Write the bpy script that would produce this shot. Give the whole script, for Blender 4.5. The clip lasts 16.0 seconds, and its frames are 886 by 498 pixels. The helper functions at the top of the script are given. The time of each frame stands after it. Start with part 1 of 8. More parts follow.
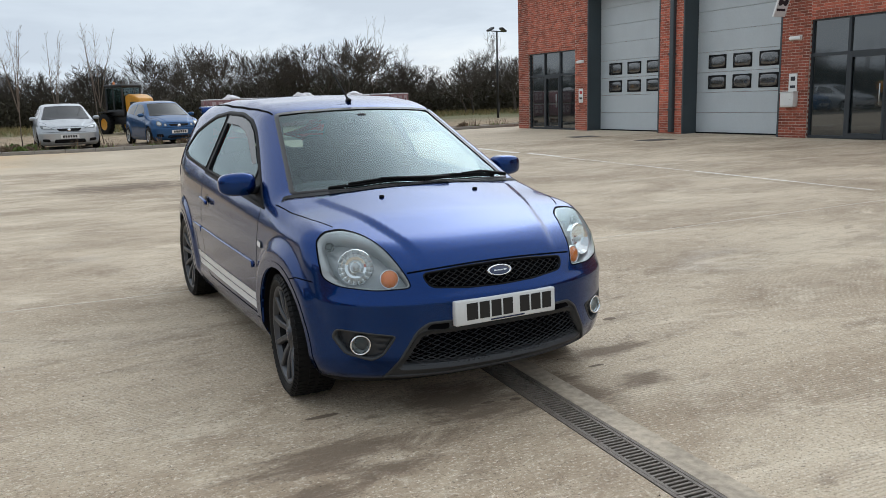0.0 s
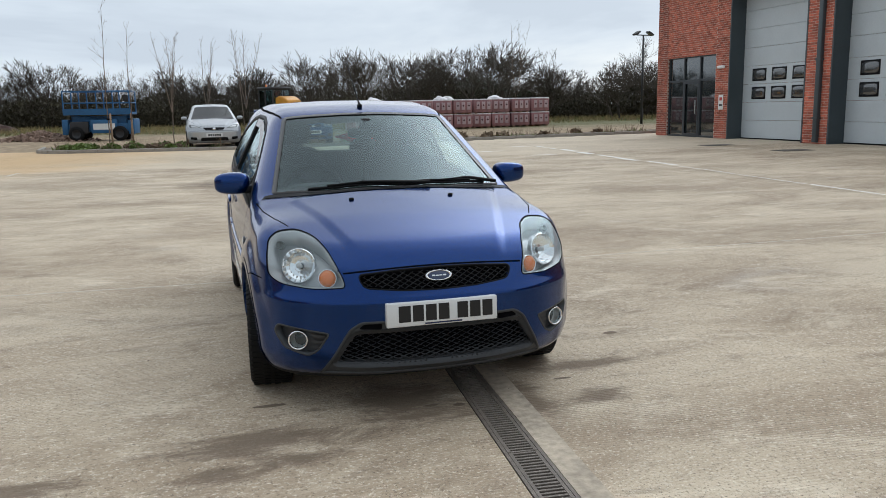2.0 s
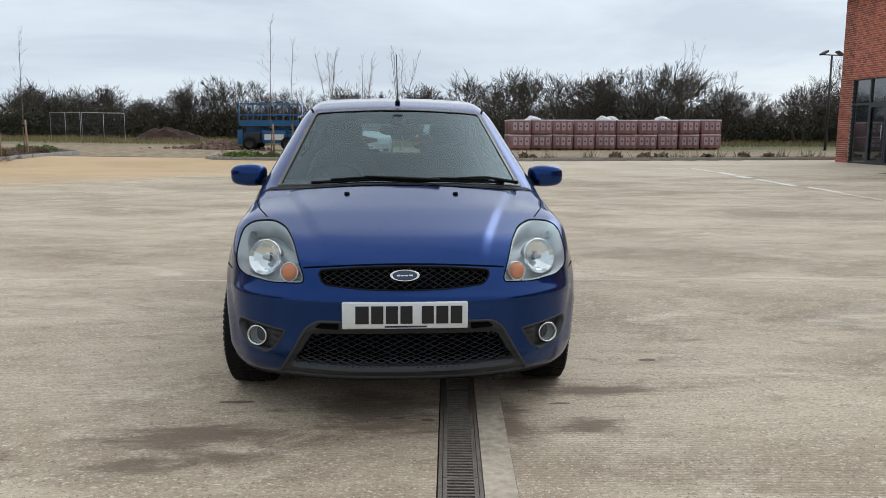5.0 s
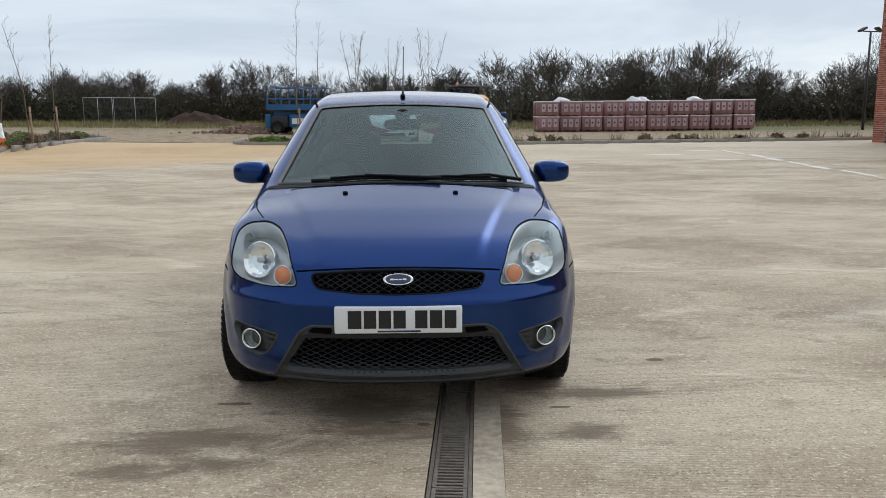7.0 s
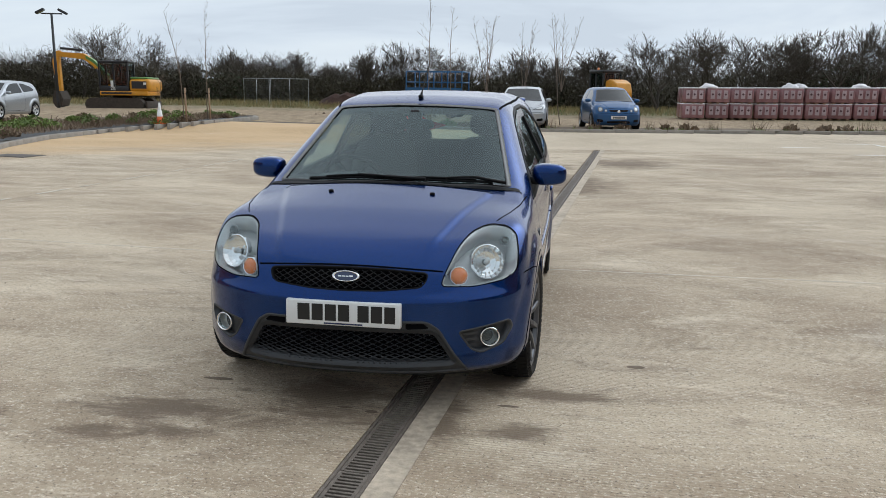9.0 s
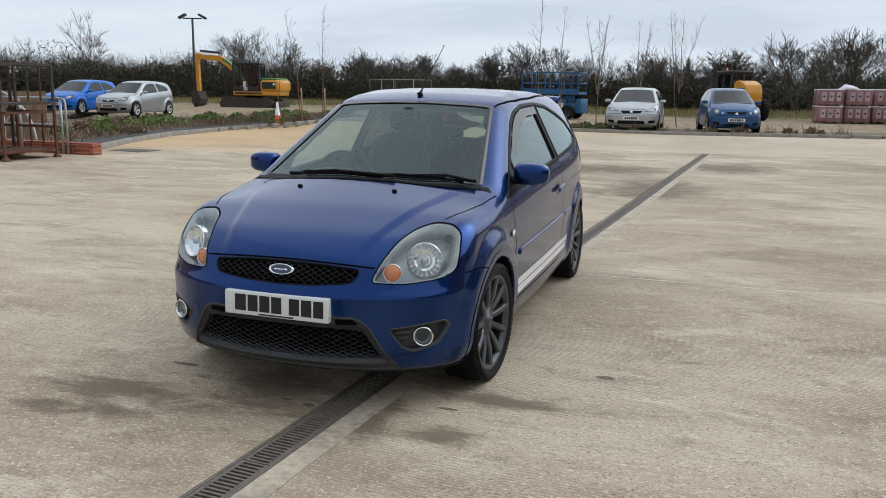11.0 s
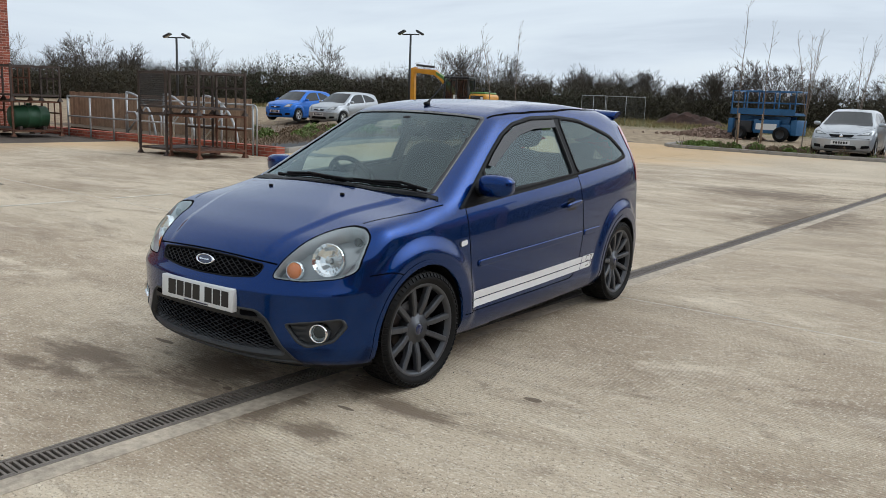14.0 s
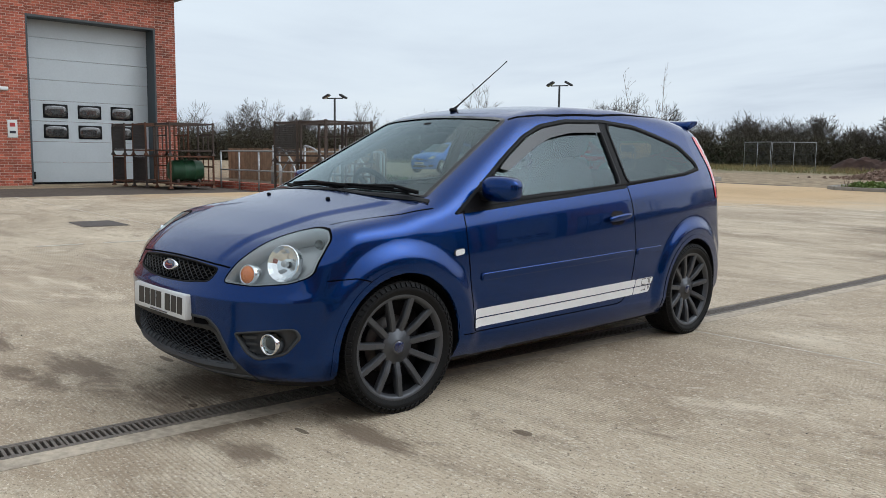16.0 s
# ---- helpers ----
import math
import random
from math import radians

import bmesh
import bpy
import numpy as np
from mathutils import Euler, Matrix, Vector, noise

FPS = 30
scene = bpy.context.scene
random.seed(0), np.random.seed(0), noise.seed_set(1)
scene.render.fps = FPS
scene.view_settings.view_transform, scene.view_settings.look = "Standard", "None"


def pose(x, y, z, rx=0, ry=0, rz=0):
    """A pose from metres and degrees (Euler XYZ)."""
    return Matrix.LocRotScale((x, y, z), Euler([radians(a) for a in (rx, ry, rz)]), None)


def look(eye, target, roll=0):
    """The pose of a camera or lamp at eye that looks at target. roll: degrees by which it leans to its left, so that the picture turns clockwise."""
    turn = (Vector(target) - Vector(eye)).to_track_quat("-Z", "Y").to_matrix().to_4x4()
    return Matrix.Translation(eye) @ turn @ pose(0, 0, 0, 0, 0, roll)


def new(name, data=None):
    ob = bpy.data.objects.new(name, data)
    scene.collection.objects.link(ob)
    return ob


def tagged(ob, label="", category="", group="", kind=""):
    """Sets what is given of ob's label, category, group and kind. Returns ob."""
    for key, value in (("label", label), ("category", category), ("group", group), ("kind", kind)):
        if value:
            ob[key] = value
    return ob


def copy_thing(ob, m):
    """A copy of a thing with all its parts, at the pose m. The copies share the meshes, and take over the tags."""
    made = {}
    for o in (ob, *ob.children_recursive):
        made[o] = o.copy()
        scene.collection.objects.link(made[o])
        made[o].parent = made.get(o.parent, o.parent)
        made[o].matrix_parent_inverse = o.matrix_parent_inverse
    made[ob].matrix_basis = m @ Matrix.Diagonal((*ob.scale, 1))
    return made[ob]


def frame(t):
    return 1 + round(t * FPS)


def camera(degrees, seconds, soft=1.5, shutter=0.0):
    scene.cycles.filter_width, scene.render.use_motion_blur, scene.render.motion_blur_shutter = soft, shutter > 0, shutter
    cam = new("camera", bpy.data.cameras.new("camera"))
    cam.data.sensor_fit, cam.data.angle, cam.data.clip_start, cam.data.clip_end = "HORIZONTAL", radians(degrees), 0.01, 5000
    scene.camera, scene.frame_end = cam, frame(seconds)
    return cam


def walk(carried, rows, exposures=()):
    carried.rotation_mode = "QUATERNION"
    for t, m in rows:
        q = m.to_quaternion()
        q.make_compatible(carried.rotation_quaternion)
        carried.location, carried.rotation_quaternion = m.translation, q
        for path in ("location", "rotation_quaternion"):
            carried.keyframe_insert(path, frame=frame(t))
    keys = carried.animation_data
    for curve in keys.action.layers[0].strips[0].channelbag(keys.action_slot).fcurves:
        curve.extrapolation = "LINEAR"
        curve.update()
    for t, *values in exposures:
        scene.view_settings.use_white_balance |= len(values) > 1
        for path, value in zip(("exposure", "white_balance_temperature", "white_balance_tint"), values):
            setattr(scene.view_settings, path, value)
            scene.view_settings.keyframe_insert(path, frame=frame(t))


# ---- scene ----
cam = camera(57.8, 16.0, soft=0.6)
PATH = [
    (0, (-1.836, -4.959, 1.396), (-0.935, -3.21, 1.034), -1.7),
    (0.5, (-1.639, -5.074, 1.39), (-0.814, -3.286, 1.039), -1.0),
    (1, (-1.42, -5.124, 1.384), (-0.669, -3.304, 1.032), -0.9),
    (1.5, (-1.193, -5.26, 1.381), (-0.543, -3.401, 1.033), -0.9),
    (2, (-0.989, -5.374, 1.389), (-0.432, -3.484, 1.045), -1.0),
    (2.5, (-0.799, -5.372, 1.379), (-0.33, -3.456, 1.046), -0.9),
    (3, (-0.589, -5.363, 1.39), (-0.22, -3.426, 1.059), -0.6),
    (3.5, (-0.364, -5.396, 1.387), (-0.085, -3.445, 1.049), 0.1),
    (4, (-0.225, -5.382, 1.387), (-0.011, -3.424, 1.038), 0.3),
    (6.3, (-0.039, -5.076, 1.032), (0.081, -3.09, 0.826), 0.3),
    (6.5, (-0.041, -5.084, 1.107), (0.083, -3.103, 0.86), -0.0),
    (7, (0.074, -5.17, 1.325), (0.141, -3.2, 0.987), -0.1),
    (7.5, (0.272, -5.303, 1.419), (0.23, -3.344, 1.02), 1.3),
    (8, (0.49, -5.294, 1.439), (0.325, -3.344, 1.026), -0.2),
    (8.5, (0.713, -5.283, 1.448), (0.474, -3.337, 1.055), -0.5),
    (9, (0.958, -5.29, 1.449), (0.654, -3.351, 1.065), 0.7),
    (11.3, (1.911, -4.959, 1.434), (1.245, -3.112, 1.053), 1.2),
    (11.5, (1.995, -4.908, 1.441), (1.299, -3.072, 1.064), 1.6),
    (12, (2.234, -4.852, 1.442), (1.451, -3.049, 1.073), 2.6),
    (12.5, (2.475, -4.795, 1.436), (1.609, -3.03, 1.065), 2.7),
    (13, (2.65, -4.652, 1.443), (1.702, -2.932, 1.066), 1.8),
    (13.5, (2.883, -4.534, 1.431), (1.844, -2.866, 1.062), 1.8),
    (14, (3.102, -4.421, 1.438), (1.986, -2.801, 1.076), 2.2),
    (14.5, (3.239, -4.228, 1.428), (2.037, -2.669, 1.072), 1.9),
    (15, (3.387, -3.983, 1.416), (2.085, -2.505, 1.065), 1.7),
    (15.5, (3.523, -3.73, 1.343), (2.136, -2.328, 1.013), 1.5),
    (15.8, (3.503, -3.594, 1.211), (2.074, -2.22, 0.946), 1.0),
    (16, (3.467, -3.528, 1.151), (2.026, -2.16, 0.919), 0.7),
]
walk(cam, [(t, look(eye, target, roll)) for t, eye, target, roll in PATH])

# ---- light ----
SUN_DIR = Vector((0.54, 0.52, 0.62)).normalized()
world = bpy.data.worlds.new("sky")
scene.world = world
world.use_nodes = True
wn, wl = world.node_tree.nodes, world.node_tree.links
wn.clear()
w_out = wn.new("ShaderNodeOutputWorld")
w_sky = wn.new("ShaderNodeTexSky")
w_sky.sky_type = "NISHITA"
w_sky.sun_disc = False
w_sky.sun_elevation = math.asin(SUN_DIR.z)
w_sky.sun_rotation = math.atan2(SUN_DIR.x, SUN_DIR.y)
w_sky.dust_density = 2.5
w_bg = wn.new("ShaderNodeBackground")
w_bg.inputs["Strength"].default_value = 0.09
w_cloud = wn.new("ShaderNodeBackground")
w_cloud.inputs["Strength"].default_value = 0.92
w_tc = wn.new("ShaderNodeTexCoord")
w_map = wn.new("ShaderNodeMapping")
w_map.inputs["Scale"].default_value = (1.0, 1.0, 5.5)
w_noise = wn.new("ShaderNodeTexNoise")
w_noise.inputs["Scale"].default_value = 1.6
w_noise.inputs["Detail"].default_value = 6.0
w_noise.inputs["Roughness"].default_value = 0.55
w_noise.inputs["Distortion"].default_value = 0.4
w_amount = wn.new("ShaderNodeMapRange")
w_amount.inputs["From Min"].default_value = 0.25
w_amount.inputs["From Max"].default_value = 0.60
w_amount.inputs["To Min"].default_value = 0.62
w_amount.inputs["To Max"].default_value = 0.97
w_tone = wn.new("ShaderNodeValToRGB")
w_tone.color_ramp.elements[0].position = 0.40
w_tone.color_ramp.elements[0].color = (0.83, 0.93, 1.02, 1)
w_tone.color_ramp.elements[1].position = 0.66
w_tone.color_ramp.elements[1].color = (0.56, 0.64, 0.735, 1)
# the veiled sun brightens the cloud round it
w_dot = wn.new("ShaderNodeVectorMath")
w_dot.operation = "DOT_PRODUCT"
w_dot.inputs[1].default_value = SUN_DIR
w_pos = wn.new("ShaderNodeMath")
w_pos.operation = "MAXIMUM"
w_pos.inputs[1].default_value = 0.0
w_pow = wn.new("ShaderNodeMath")
w_pow.operation = "POWER"
w_pow.inputs[1].default_value = 24.0
w_veil = wn.new("ShaderNodeMath")
w_veil.operation = "MULTIPLY_ADD"
w_veil.inputs[1].default_value = 5.0
w_veil.inputs[2].default_value = 1.09
wl.new(w_tc.outputs["Generated"], w_dot.inputs[0])
wl.new(w_dot.outputs["Value"], w_pos.inputs[0])
wl.new(w_pos.outputs[0], w_pow.inputs[0])
wl.new(w_pow.outputs[0], w_veil.inputs[0])
# the unseen sky towards -Y is dimmed to deepen the shade under the car
w_sep = wn.new("ShaderNodeSeparateXYZ")
w_side = wn.new("ShaderNodeMapRange")
w_side.interpolation_type = "SMOOTHSTEP"
w_side.inputs["From Min"].default_value = -1.0
w_side.inputs["From Max"].default_value = 0.15
w_side.inputs["To Min"].default_value = 0.76
w_side.inputs["To Max"].default_value = 1.0
w_level = wn.new("ShaderNodeMath")
w_level.operation = "MULTIPLY"
wl.new(w_tc.outputs["Generated"], w_sep.inputs[0])
wl.new(w_sep.outputs["Y"], w_side.inputs["Value"])
wl.new(w_veil.outputs[0], w_level.inputs[0])
wl.new(w_side.outputs[0], w_level.inputs[1])
wl.new(w_level.outputs[0], w_cloud.inputs["Strength"])
w_mix = wn.new("ShaderNodeMixShader")
wl.new(w_tc.outputs["Generated"], w_map.inputs["Vector"])
wl.new(w_map.outputs[0], w_noise.inputs["Vector"])
wl.new(w_noise.outputs[0], w_amount.inputs["Value"])
wl.new(w_noise.outputs[0], w_tone.inputs["Fac"])
wl.new(w_tone.outputs[0], w_cloud.inputs["Color"])
wl.new(w_sky.outputs[0], w_bg.inputs["Color"])
wl.new(w_amount.outputs[0], w_mix.inputs["Fac"])
wl.new(w_bg.outputs[0], w_mix.inputs[1])
wl.new(w_cloud.outputs[0], w_mix.inputs[2])
wl.new(w_mix.outputs[0], w_out.inputs["Surface"])

sun = new("sun", bpy.data.lights.new("sun", "SUN"))
sun.data.energy = 0.7
sun.data.angle = radians(150)
sun.data.color = (1.0, 0.92, 0.86)
sun.matrix_world = look(SUN_DIR * 50, (0, 0, 0))

# ---- materials ----


def node_mat(name):
    m = bpy.data.materials.new(name)
    m.use_nodes = True
    return m, m.node_tree.nodes, m.node_tree.links, m.node_tree.nodes["Principled BSDF"]


def plain(name, color, rough=0.5, metal=0.0, vary=0.12, scale=6.0, bump=0.0, bump_scale=60.0, coat=0.0, spread=0.0, spec=0.5):
    """A surface with two scales of tone variation, optional relief and a tone of its own for each object."""
    m, n, l, p = node_mat(name)
    p.inputs["Roughness"].default_value = rough
    p.inputs["Metallic"].default_value = metal
    p.inputs["Coat Weight"].default_value = coat
    p.inputs["Coat Roughness"].default_value = 0.04
    p.inputs["Specular IOR Level"].default_value = spec
    tc = n.new("ShaderNodeTexCoord")
    a = n.new("ShaderNodeTexNoise")
    a.inputs["Scale"].default_value = scale
    a.inputs["Detail"].default_value = 6
    b = n.new("ShaderNodeTexNoise")
    b.inputs["Scale"].default_value = scale * 9
    b.inputs["Detail"].default_value = 3
    add = n.new("ShaderNodeMath")
    add.operation = "ADD"
    l.new(tc.outputs["Object"], a.inputs["Vector"])
    l.new(tc.outputs["Object"], b.inputs["Vector"])
    l.new(a.outputs[0], add.inputs[0])
    l.new(b.outputs[0], add.inputs[1])
    r = n.new("ShaderNodeMapRange")
    r.inputs["From Min"].default_value = 0.65
    r.inputs["From Max"].default_value = 1.35
    r.inputs["To Min"].default_value = 1 - vary
    r.inputs["To Max"].default_value = 1 + vary
    l.new(add.outputs[0], r.inputs["Value"])
    hsv = n.new("ShaderNodeHueSaturation")
    hsv.inputs["Color"].default_value = (*color, 1)
    value = r.outputs[0]
    if spread:
        info = n.new("ShaderNodeObjectInfo")
        s = n.new("ShaderNodeMapRange")
        s.inputs["To Min"].default_value = 1 - spread
        s.inputs["To Max"].default_value = 1 + spread
        l.new(info.outputs["Random"], s.inputs["Value"])
        mul = n.new("ShaderNodeMath")
        mul.operation = "MULTIPLY"
        l.new(value, mul.inputs[0])
        l.new(s.outputs[0], mul.inputs[1])
        value = mul.outputs[0]
    l.new(value, hsv.inputs["Value"])
    l.new(hsv.outputs[0], p.inputs["Base Color"])
    if bump:
        c = n.new("ShaderNodeTexNoise")
        c.inputs["Scale"].default_value = bump_scale
        c.inputs["Detail"].default_value = 4
        bn = n.new("ShaderNodeBump")
        bn.inputs["Strength"].default_value = bump
        bn.inputs["Distance"].default_value = 0.01
        l.new(tc.outputs["Object"], c.inputs["Vector"])
        l.new(c.outputs[0], bn.inputs["Height"])
        l.new(bn.outputs[0], p.inputs["Normal"])
    return m


def paint(name, color, metal=0.5, rough=0.32):
    m, n, l, p = node_mat(name)
    p.inputs["Metallic"].default_value = metal
    p.inputs["Roughness"].default_value = rough
    p.inputs["Coat Weight"].default_value = 0.68
    p.inputs["Coat IOR"].default_value = 1.45
    p.inputs["Specular IOR Level"].default_value = 0.0
    tc = n.new("ShaderNodeTexCoord")
    v = n.new("ShaderNodeTexVoronoi")
    v.inputs["Scale"].default_value = 900
    dust = n.new("ShaderNodeTexNoise")
    dust.inputs["Scale"].default_value = 3.0
    dust.inputs["Detail"].default_value = 8
    mix = n.new("ShaderNodeMix")
    mix.data_type = "RGBA"
    mix.inputs["A"].default_value = (*[c * 0.85 for c in color], 1)
    mix.inputs["B"].default_value = (*[c * 1.2 for c in color], 1)
    l.new(tc.outputs["Object"], v.inputs["Vector"])
    l.new(tc.outputs["Object"], dust.inputs["Vector"])
    l.new(v.outputs["Color"], mix.inputs["Factor"])
    l.new(mix.outputs["Result"], p.inputs["Base Color"])
    r = n.new("ShaderNodeMapRange")
    r.inputs["To Min"].default_value = 0.008
    r.inputs["To Max"].default_value = 0.035
    l.new(dust.outputs[0], r.inputs["Value"])
    l.new(r.outputs[0], p.inputs["Coat Roughness"])
    return m


def glass(name, tint, gloss=1.0, rough=0.0, base=0.045):
    m, n, l, p = node_mat(name)
    n.remove(p)
    out = n["Material Output"]
    t = n.new("ShaderNodeBsdfTransparent")
    t.inputs["Color"].default_value = (*tint, 1)
    g = n.new("ShaderNodeBsdfGlossy")
    g.inputs["Roughness"].default_value = rough
    g.inputs["Color"].default_value = (gloss * 0.82, gloss * 0.97, gloss, 1)
    # gloss by angle, the same from both sides of the sheet
    lw = n.new("ShaderNodeLayerWeight")
    lw.inputs["Blend"].default_value = 0.5
    pw = n.new("ShaderNodeMath")
    pw.operation = "POWER"
    pw.inputs[1].default_value = 5.0
    f = n.new("ShaderNodeMath")
    f.operation = "MULTIPLY_ADD"
    f.inputs[1].default_value = 1.0 - base
    f.inputs[2].default_value = base
    l.new(lw.outputs["Facing"], pw.inputs[0])
    l.new(pw.outputs[0], f.inputs[0])
    mx = n.new("ShaderNodeMixShader")
    l.new(f.outputs[0], mx.inputs[0])
    l.new(t.outputs[0], mx.inputs[1])
    l.new(g.outputs[0], mx.inputs[2])
    l.new(mx.outputs[0], out.inputs["Surface"])
    return m


M_BLUE = paint("metallic_blue_paint", (0.0, 0.029, 0.146), 0.88, 0.25)
M_GLASS = glass("car_glass", (0.60, 0.72, 0.71), base=0.080)
M_DOORGLASS = glass("door_glass", (0.66, 0.76, 0.74), base=0.075)
M_PRIVACY = glass("tinted_glass", (0.16, 0.18, 0.18), base=0.075)
M_CLEAR = glass("clear_lens", (0.93, 0.95, 0.95))
M_BLACK = plain("black_plastic", (0.006, 0.006, 0.007), 0.50, vary=0.2, spec=0.14)
M_GLOSSBLACK = plain("gloss_black", (0.008, 0.008, 0.009), 0.15, vary=0.1)
# near-black, for panel gaps and for the painted dark of grille openings
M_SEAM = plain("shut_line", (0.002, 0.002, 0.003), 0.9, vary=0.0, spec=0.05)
M_DKGREY = plain("dark_grey_plastic", (0.036, 0.039, 0.043), 0.5, vary=0.12)
M_GRILLE = plain("grille_mesh", (0.030, 0.032, 0.035), 0.38, vary=0.1)
M_RUBBER = plain("tyre_rubber", (0.0055, 0.0056, 0.006), 0.62, vary=0.25, scale=20, bump=0.15, bump_scale=200, spec=0.22)
M_ALLOY = plain("anthracite_alloy", (0.080, 0.084, 0.092), 0.40, metal=0.5, vary=0.1)
M_DISC = plain("brake_disc", (0.07, 0.062, 0.057), 0.45, metal=0.7)
M_CHROME = plain("chrome", (0.85, 0.86, 0.87), 0.06, metal=1.0, vary=0.02)
M_SILVERPL = plain("satin_lamp_housing", (0.50, 0.51, 0.51), 0.28, metal=0.6, vary=0.05)
M_LAMPBACK = plain("grey_lamp_bezel", (0.36, 0.37, 0.375), 0.30, metal=0.5, vary=0.05)
M_BOWL = plain("bright_reflector", (0.90, 0.91, 0.92), 0.08, metal=1.0, vary=0.02)
M_LAMPGREY = plain("lamp_bezel_grey", (0.13, 0.14, 0.14), 0.4, metal=0.3, vary=0.05)
M_ORANGE = plain("amber_lens", (0.75, 0.20, 0.04), 0.15, vary=0.05, coat=1.0)
M_RED = plain("red_lens", (0.70, 0.020, 0.03), 0.12, vary=0.05, coat=1.0)
M_WHITE = plain("white_vinyl", (0.80, 0.80, 0.79), 0.35, vary=0.03)
M_PLATE = plain("plate_white", (0.72, 0.73, 0.72), 0.3, vary=0.03)
M_INK = plain("plate_black", (0.006, 0.006, 0.007), 0.4, vary=0.0)
M_BADGE = plain("badge_blue", (0.006, 0.018, 0.07), 0.15, vary=0.0, coat=1.0)
M_TRIM = plain("cabin_trim", (0.040, 0.044, 0.046), 0.75, vary=0.1)
M_FABRIC = plain("seat_fabric", (0.022, 0.024, 0.028), 0.9, vary=0.3, scale=30)
M_LININGS = plain("roof_lining", (0.17, 0.175, 0.17), 0.9, vary=0.05)
M_MIRROR = plain("mirror_glass", (0.8, 0.8, 0.8), 0.01, metal=1.0, vary=0.0)

# ---- mesh helpers ----


def mesh_of(name, verts, faces, material, smooth=False):
    me = bpy.data.meshes.new(name)
    me.from_pydata([tuple(v) for v in verts], [], [tuple(f) for f in faces])
    me.materials.append(material)
    if smooth:
        me.polygons.foreach_set("use_smooth", [True] * len(me.polygons))
    me.update()
    return me


def part(name, data, material=None, parent=None, label=""):
    """Links a mesh, or a bmesh, as one object under its thing or part."""
    if isinstance(data, bmesh.types.BMesh):
        me = bpy.data.meshes.new(name)
        data.to_mesh(me)
        data.free()
        me.materials.append(material)
    else:
        me = data
    ob = new(name, me)
    if parent is not None:
        ob.parent = parent
    if label:
        ob["label"] = label
    return ob


def empty(name, m=None):
    ob = new(name)
    ob.empty_display_size = 0.2
    if m is not None:
        ob.matrix_world = m
    return ob


def add_box(bm, x0, x1, y0, y1, z0, z1, m=None):
    c = [Vector((x, y, z)) for z in (z0, z1) for y in (y0, y1) for x in (x0, x1)]
    if m is not None:
        c = [m @ v for v in c]
    v = [bm.verts.new(p) for p in c]
    return [bm.faces.new([v[i] for i in q]) for q in ((0, 2, 3, 1), (4, 5, 7, 6), (0, 1, 5, 4), (2, 6, 7, 3), (0, 4, 6, 2), (1, 3, 7, 5))]


def boxm(x0, x1, y0, y1, z0, z1, bevel=0.0, seg=2, m=None):
    bm = bmesh.new()
    add_box(bm, x0, x1, y0, y1, z0, z1, m)
    if bevel:
        bmesh.ops.bevel(bm, geom=bm.edges[:], offset=bevel, segments=seg, affect="EDGES", profile=0.5)
        for f in bm.faces:
            f.smooth = seg > 1
    return bm


def add_tube(bm, a, b, r0, r1=None, n=8, caps=True):
    a, b = Vector(a), Vector(b)
    r1 = r0 if r1 is None else r1
    q = (b - a).to_track_quat("Z", "Y")
    rings = []
    for p, r in ((a, r0), (b, r1)):
        rings.append([bm.verts.new(p + q @ Vector((r * math.cos(t), r * math.sin(t), 0))) for t in (2 * math.pi * i / n for i in range(n))])
    for i in range(n):
        f = bm.faces.new((rings[0][i], rings[0][(i + 1) % n], rings[1][(i + 1) % n], rings[1][i]))
        f.smooth = n > 6
    if caps:
        bm.faces.new(rings[0][::-1])
        bm.faces.new(rings[1])


def tubem(points, r, n=8, r_end=None):
    """One bent tube through the points."""
    bm = bmesh.new()
    pts = [Vector(p) for p in points]
    k = len(pts) - 1
    rings = []
    for i, p in enumerate(pts):
        d = (pts[min(i + 1, k)] - pts[max(i - 1, 0)])
        q = (d if d.length > 1e-6 else pts[i] - pts[i - 1]).to_track_quat("Z", "Y")
        ra = r if r_end is None else r + (r_end - r) * i / k
        rings.append([bm.verts.new(p + q @ Vector((ra * math.cos(t), ra * math.sin(t), 0))) for t in (2 * math.pi * j / n for j in range(n))])
    for a, b in zip(rings, rings[1:]):
        best = min(range(n), key=lambda s: sum((a[j].co - b[(j + s) % n].co).length_squared for j in range(n)))
        for i in range(n):
            bm.faces.new((a[i], a[(i + 1) % n], b[(i + 1 + best) % n], b[(i + best) % n])).smooth = n > 6
    bm.faces.new(rings[0][::-1])
    bm.faces.new(rings[-1])
    return bm


def lathe(profile, n=48, axis="x", m=None):
    """A turned shape from (along the axis, radius) pairs."""
    bm = bmesh.new()
    rings = []
    for a, r in profile:
        ring = []
        for i in range(n):
            t = 2 * math.pi * i / n
            v = {"x": Vector((a, r * math.cos(t), r * math.sin(t))), "y": Vector((r * math.cos(t), a, r * math.sin(t))), "z": Vector((r * math.cos(t), r * math.sin(t), a))}[axis]
            ring.append(bm.verts.new(m @ v if m is not None else v))
        rings.append(ring)
    for p, q in zip(rings, rings[1:]):
        for i in range(n):
            f = bm.faces.new((p[i], p[(i + 1) % n], q[(i + 1) % n], q[i]))
            f.smooth = True
    bmesh.ops.recalc_face_normals(bm, faces=bm.faces)
    return bm


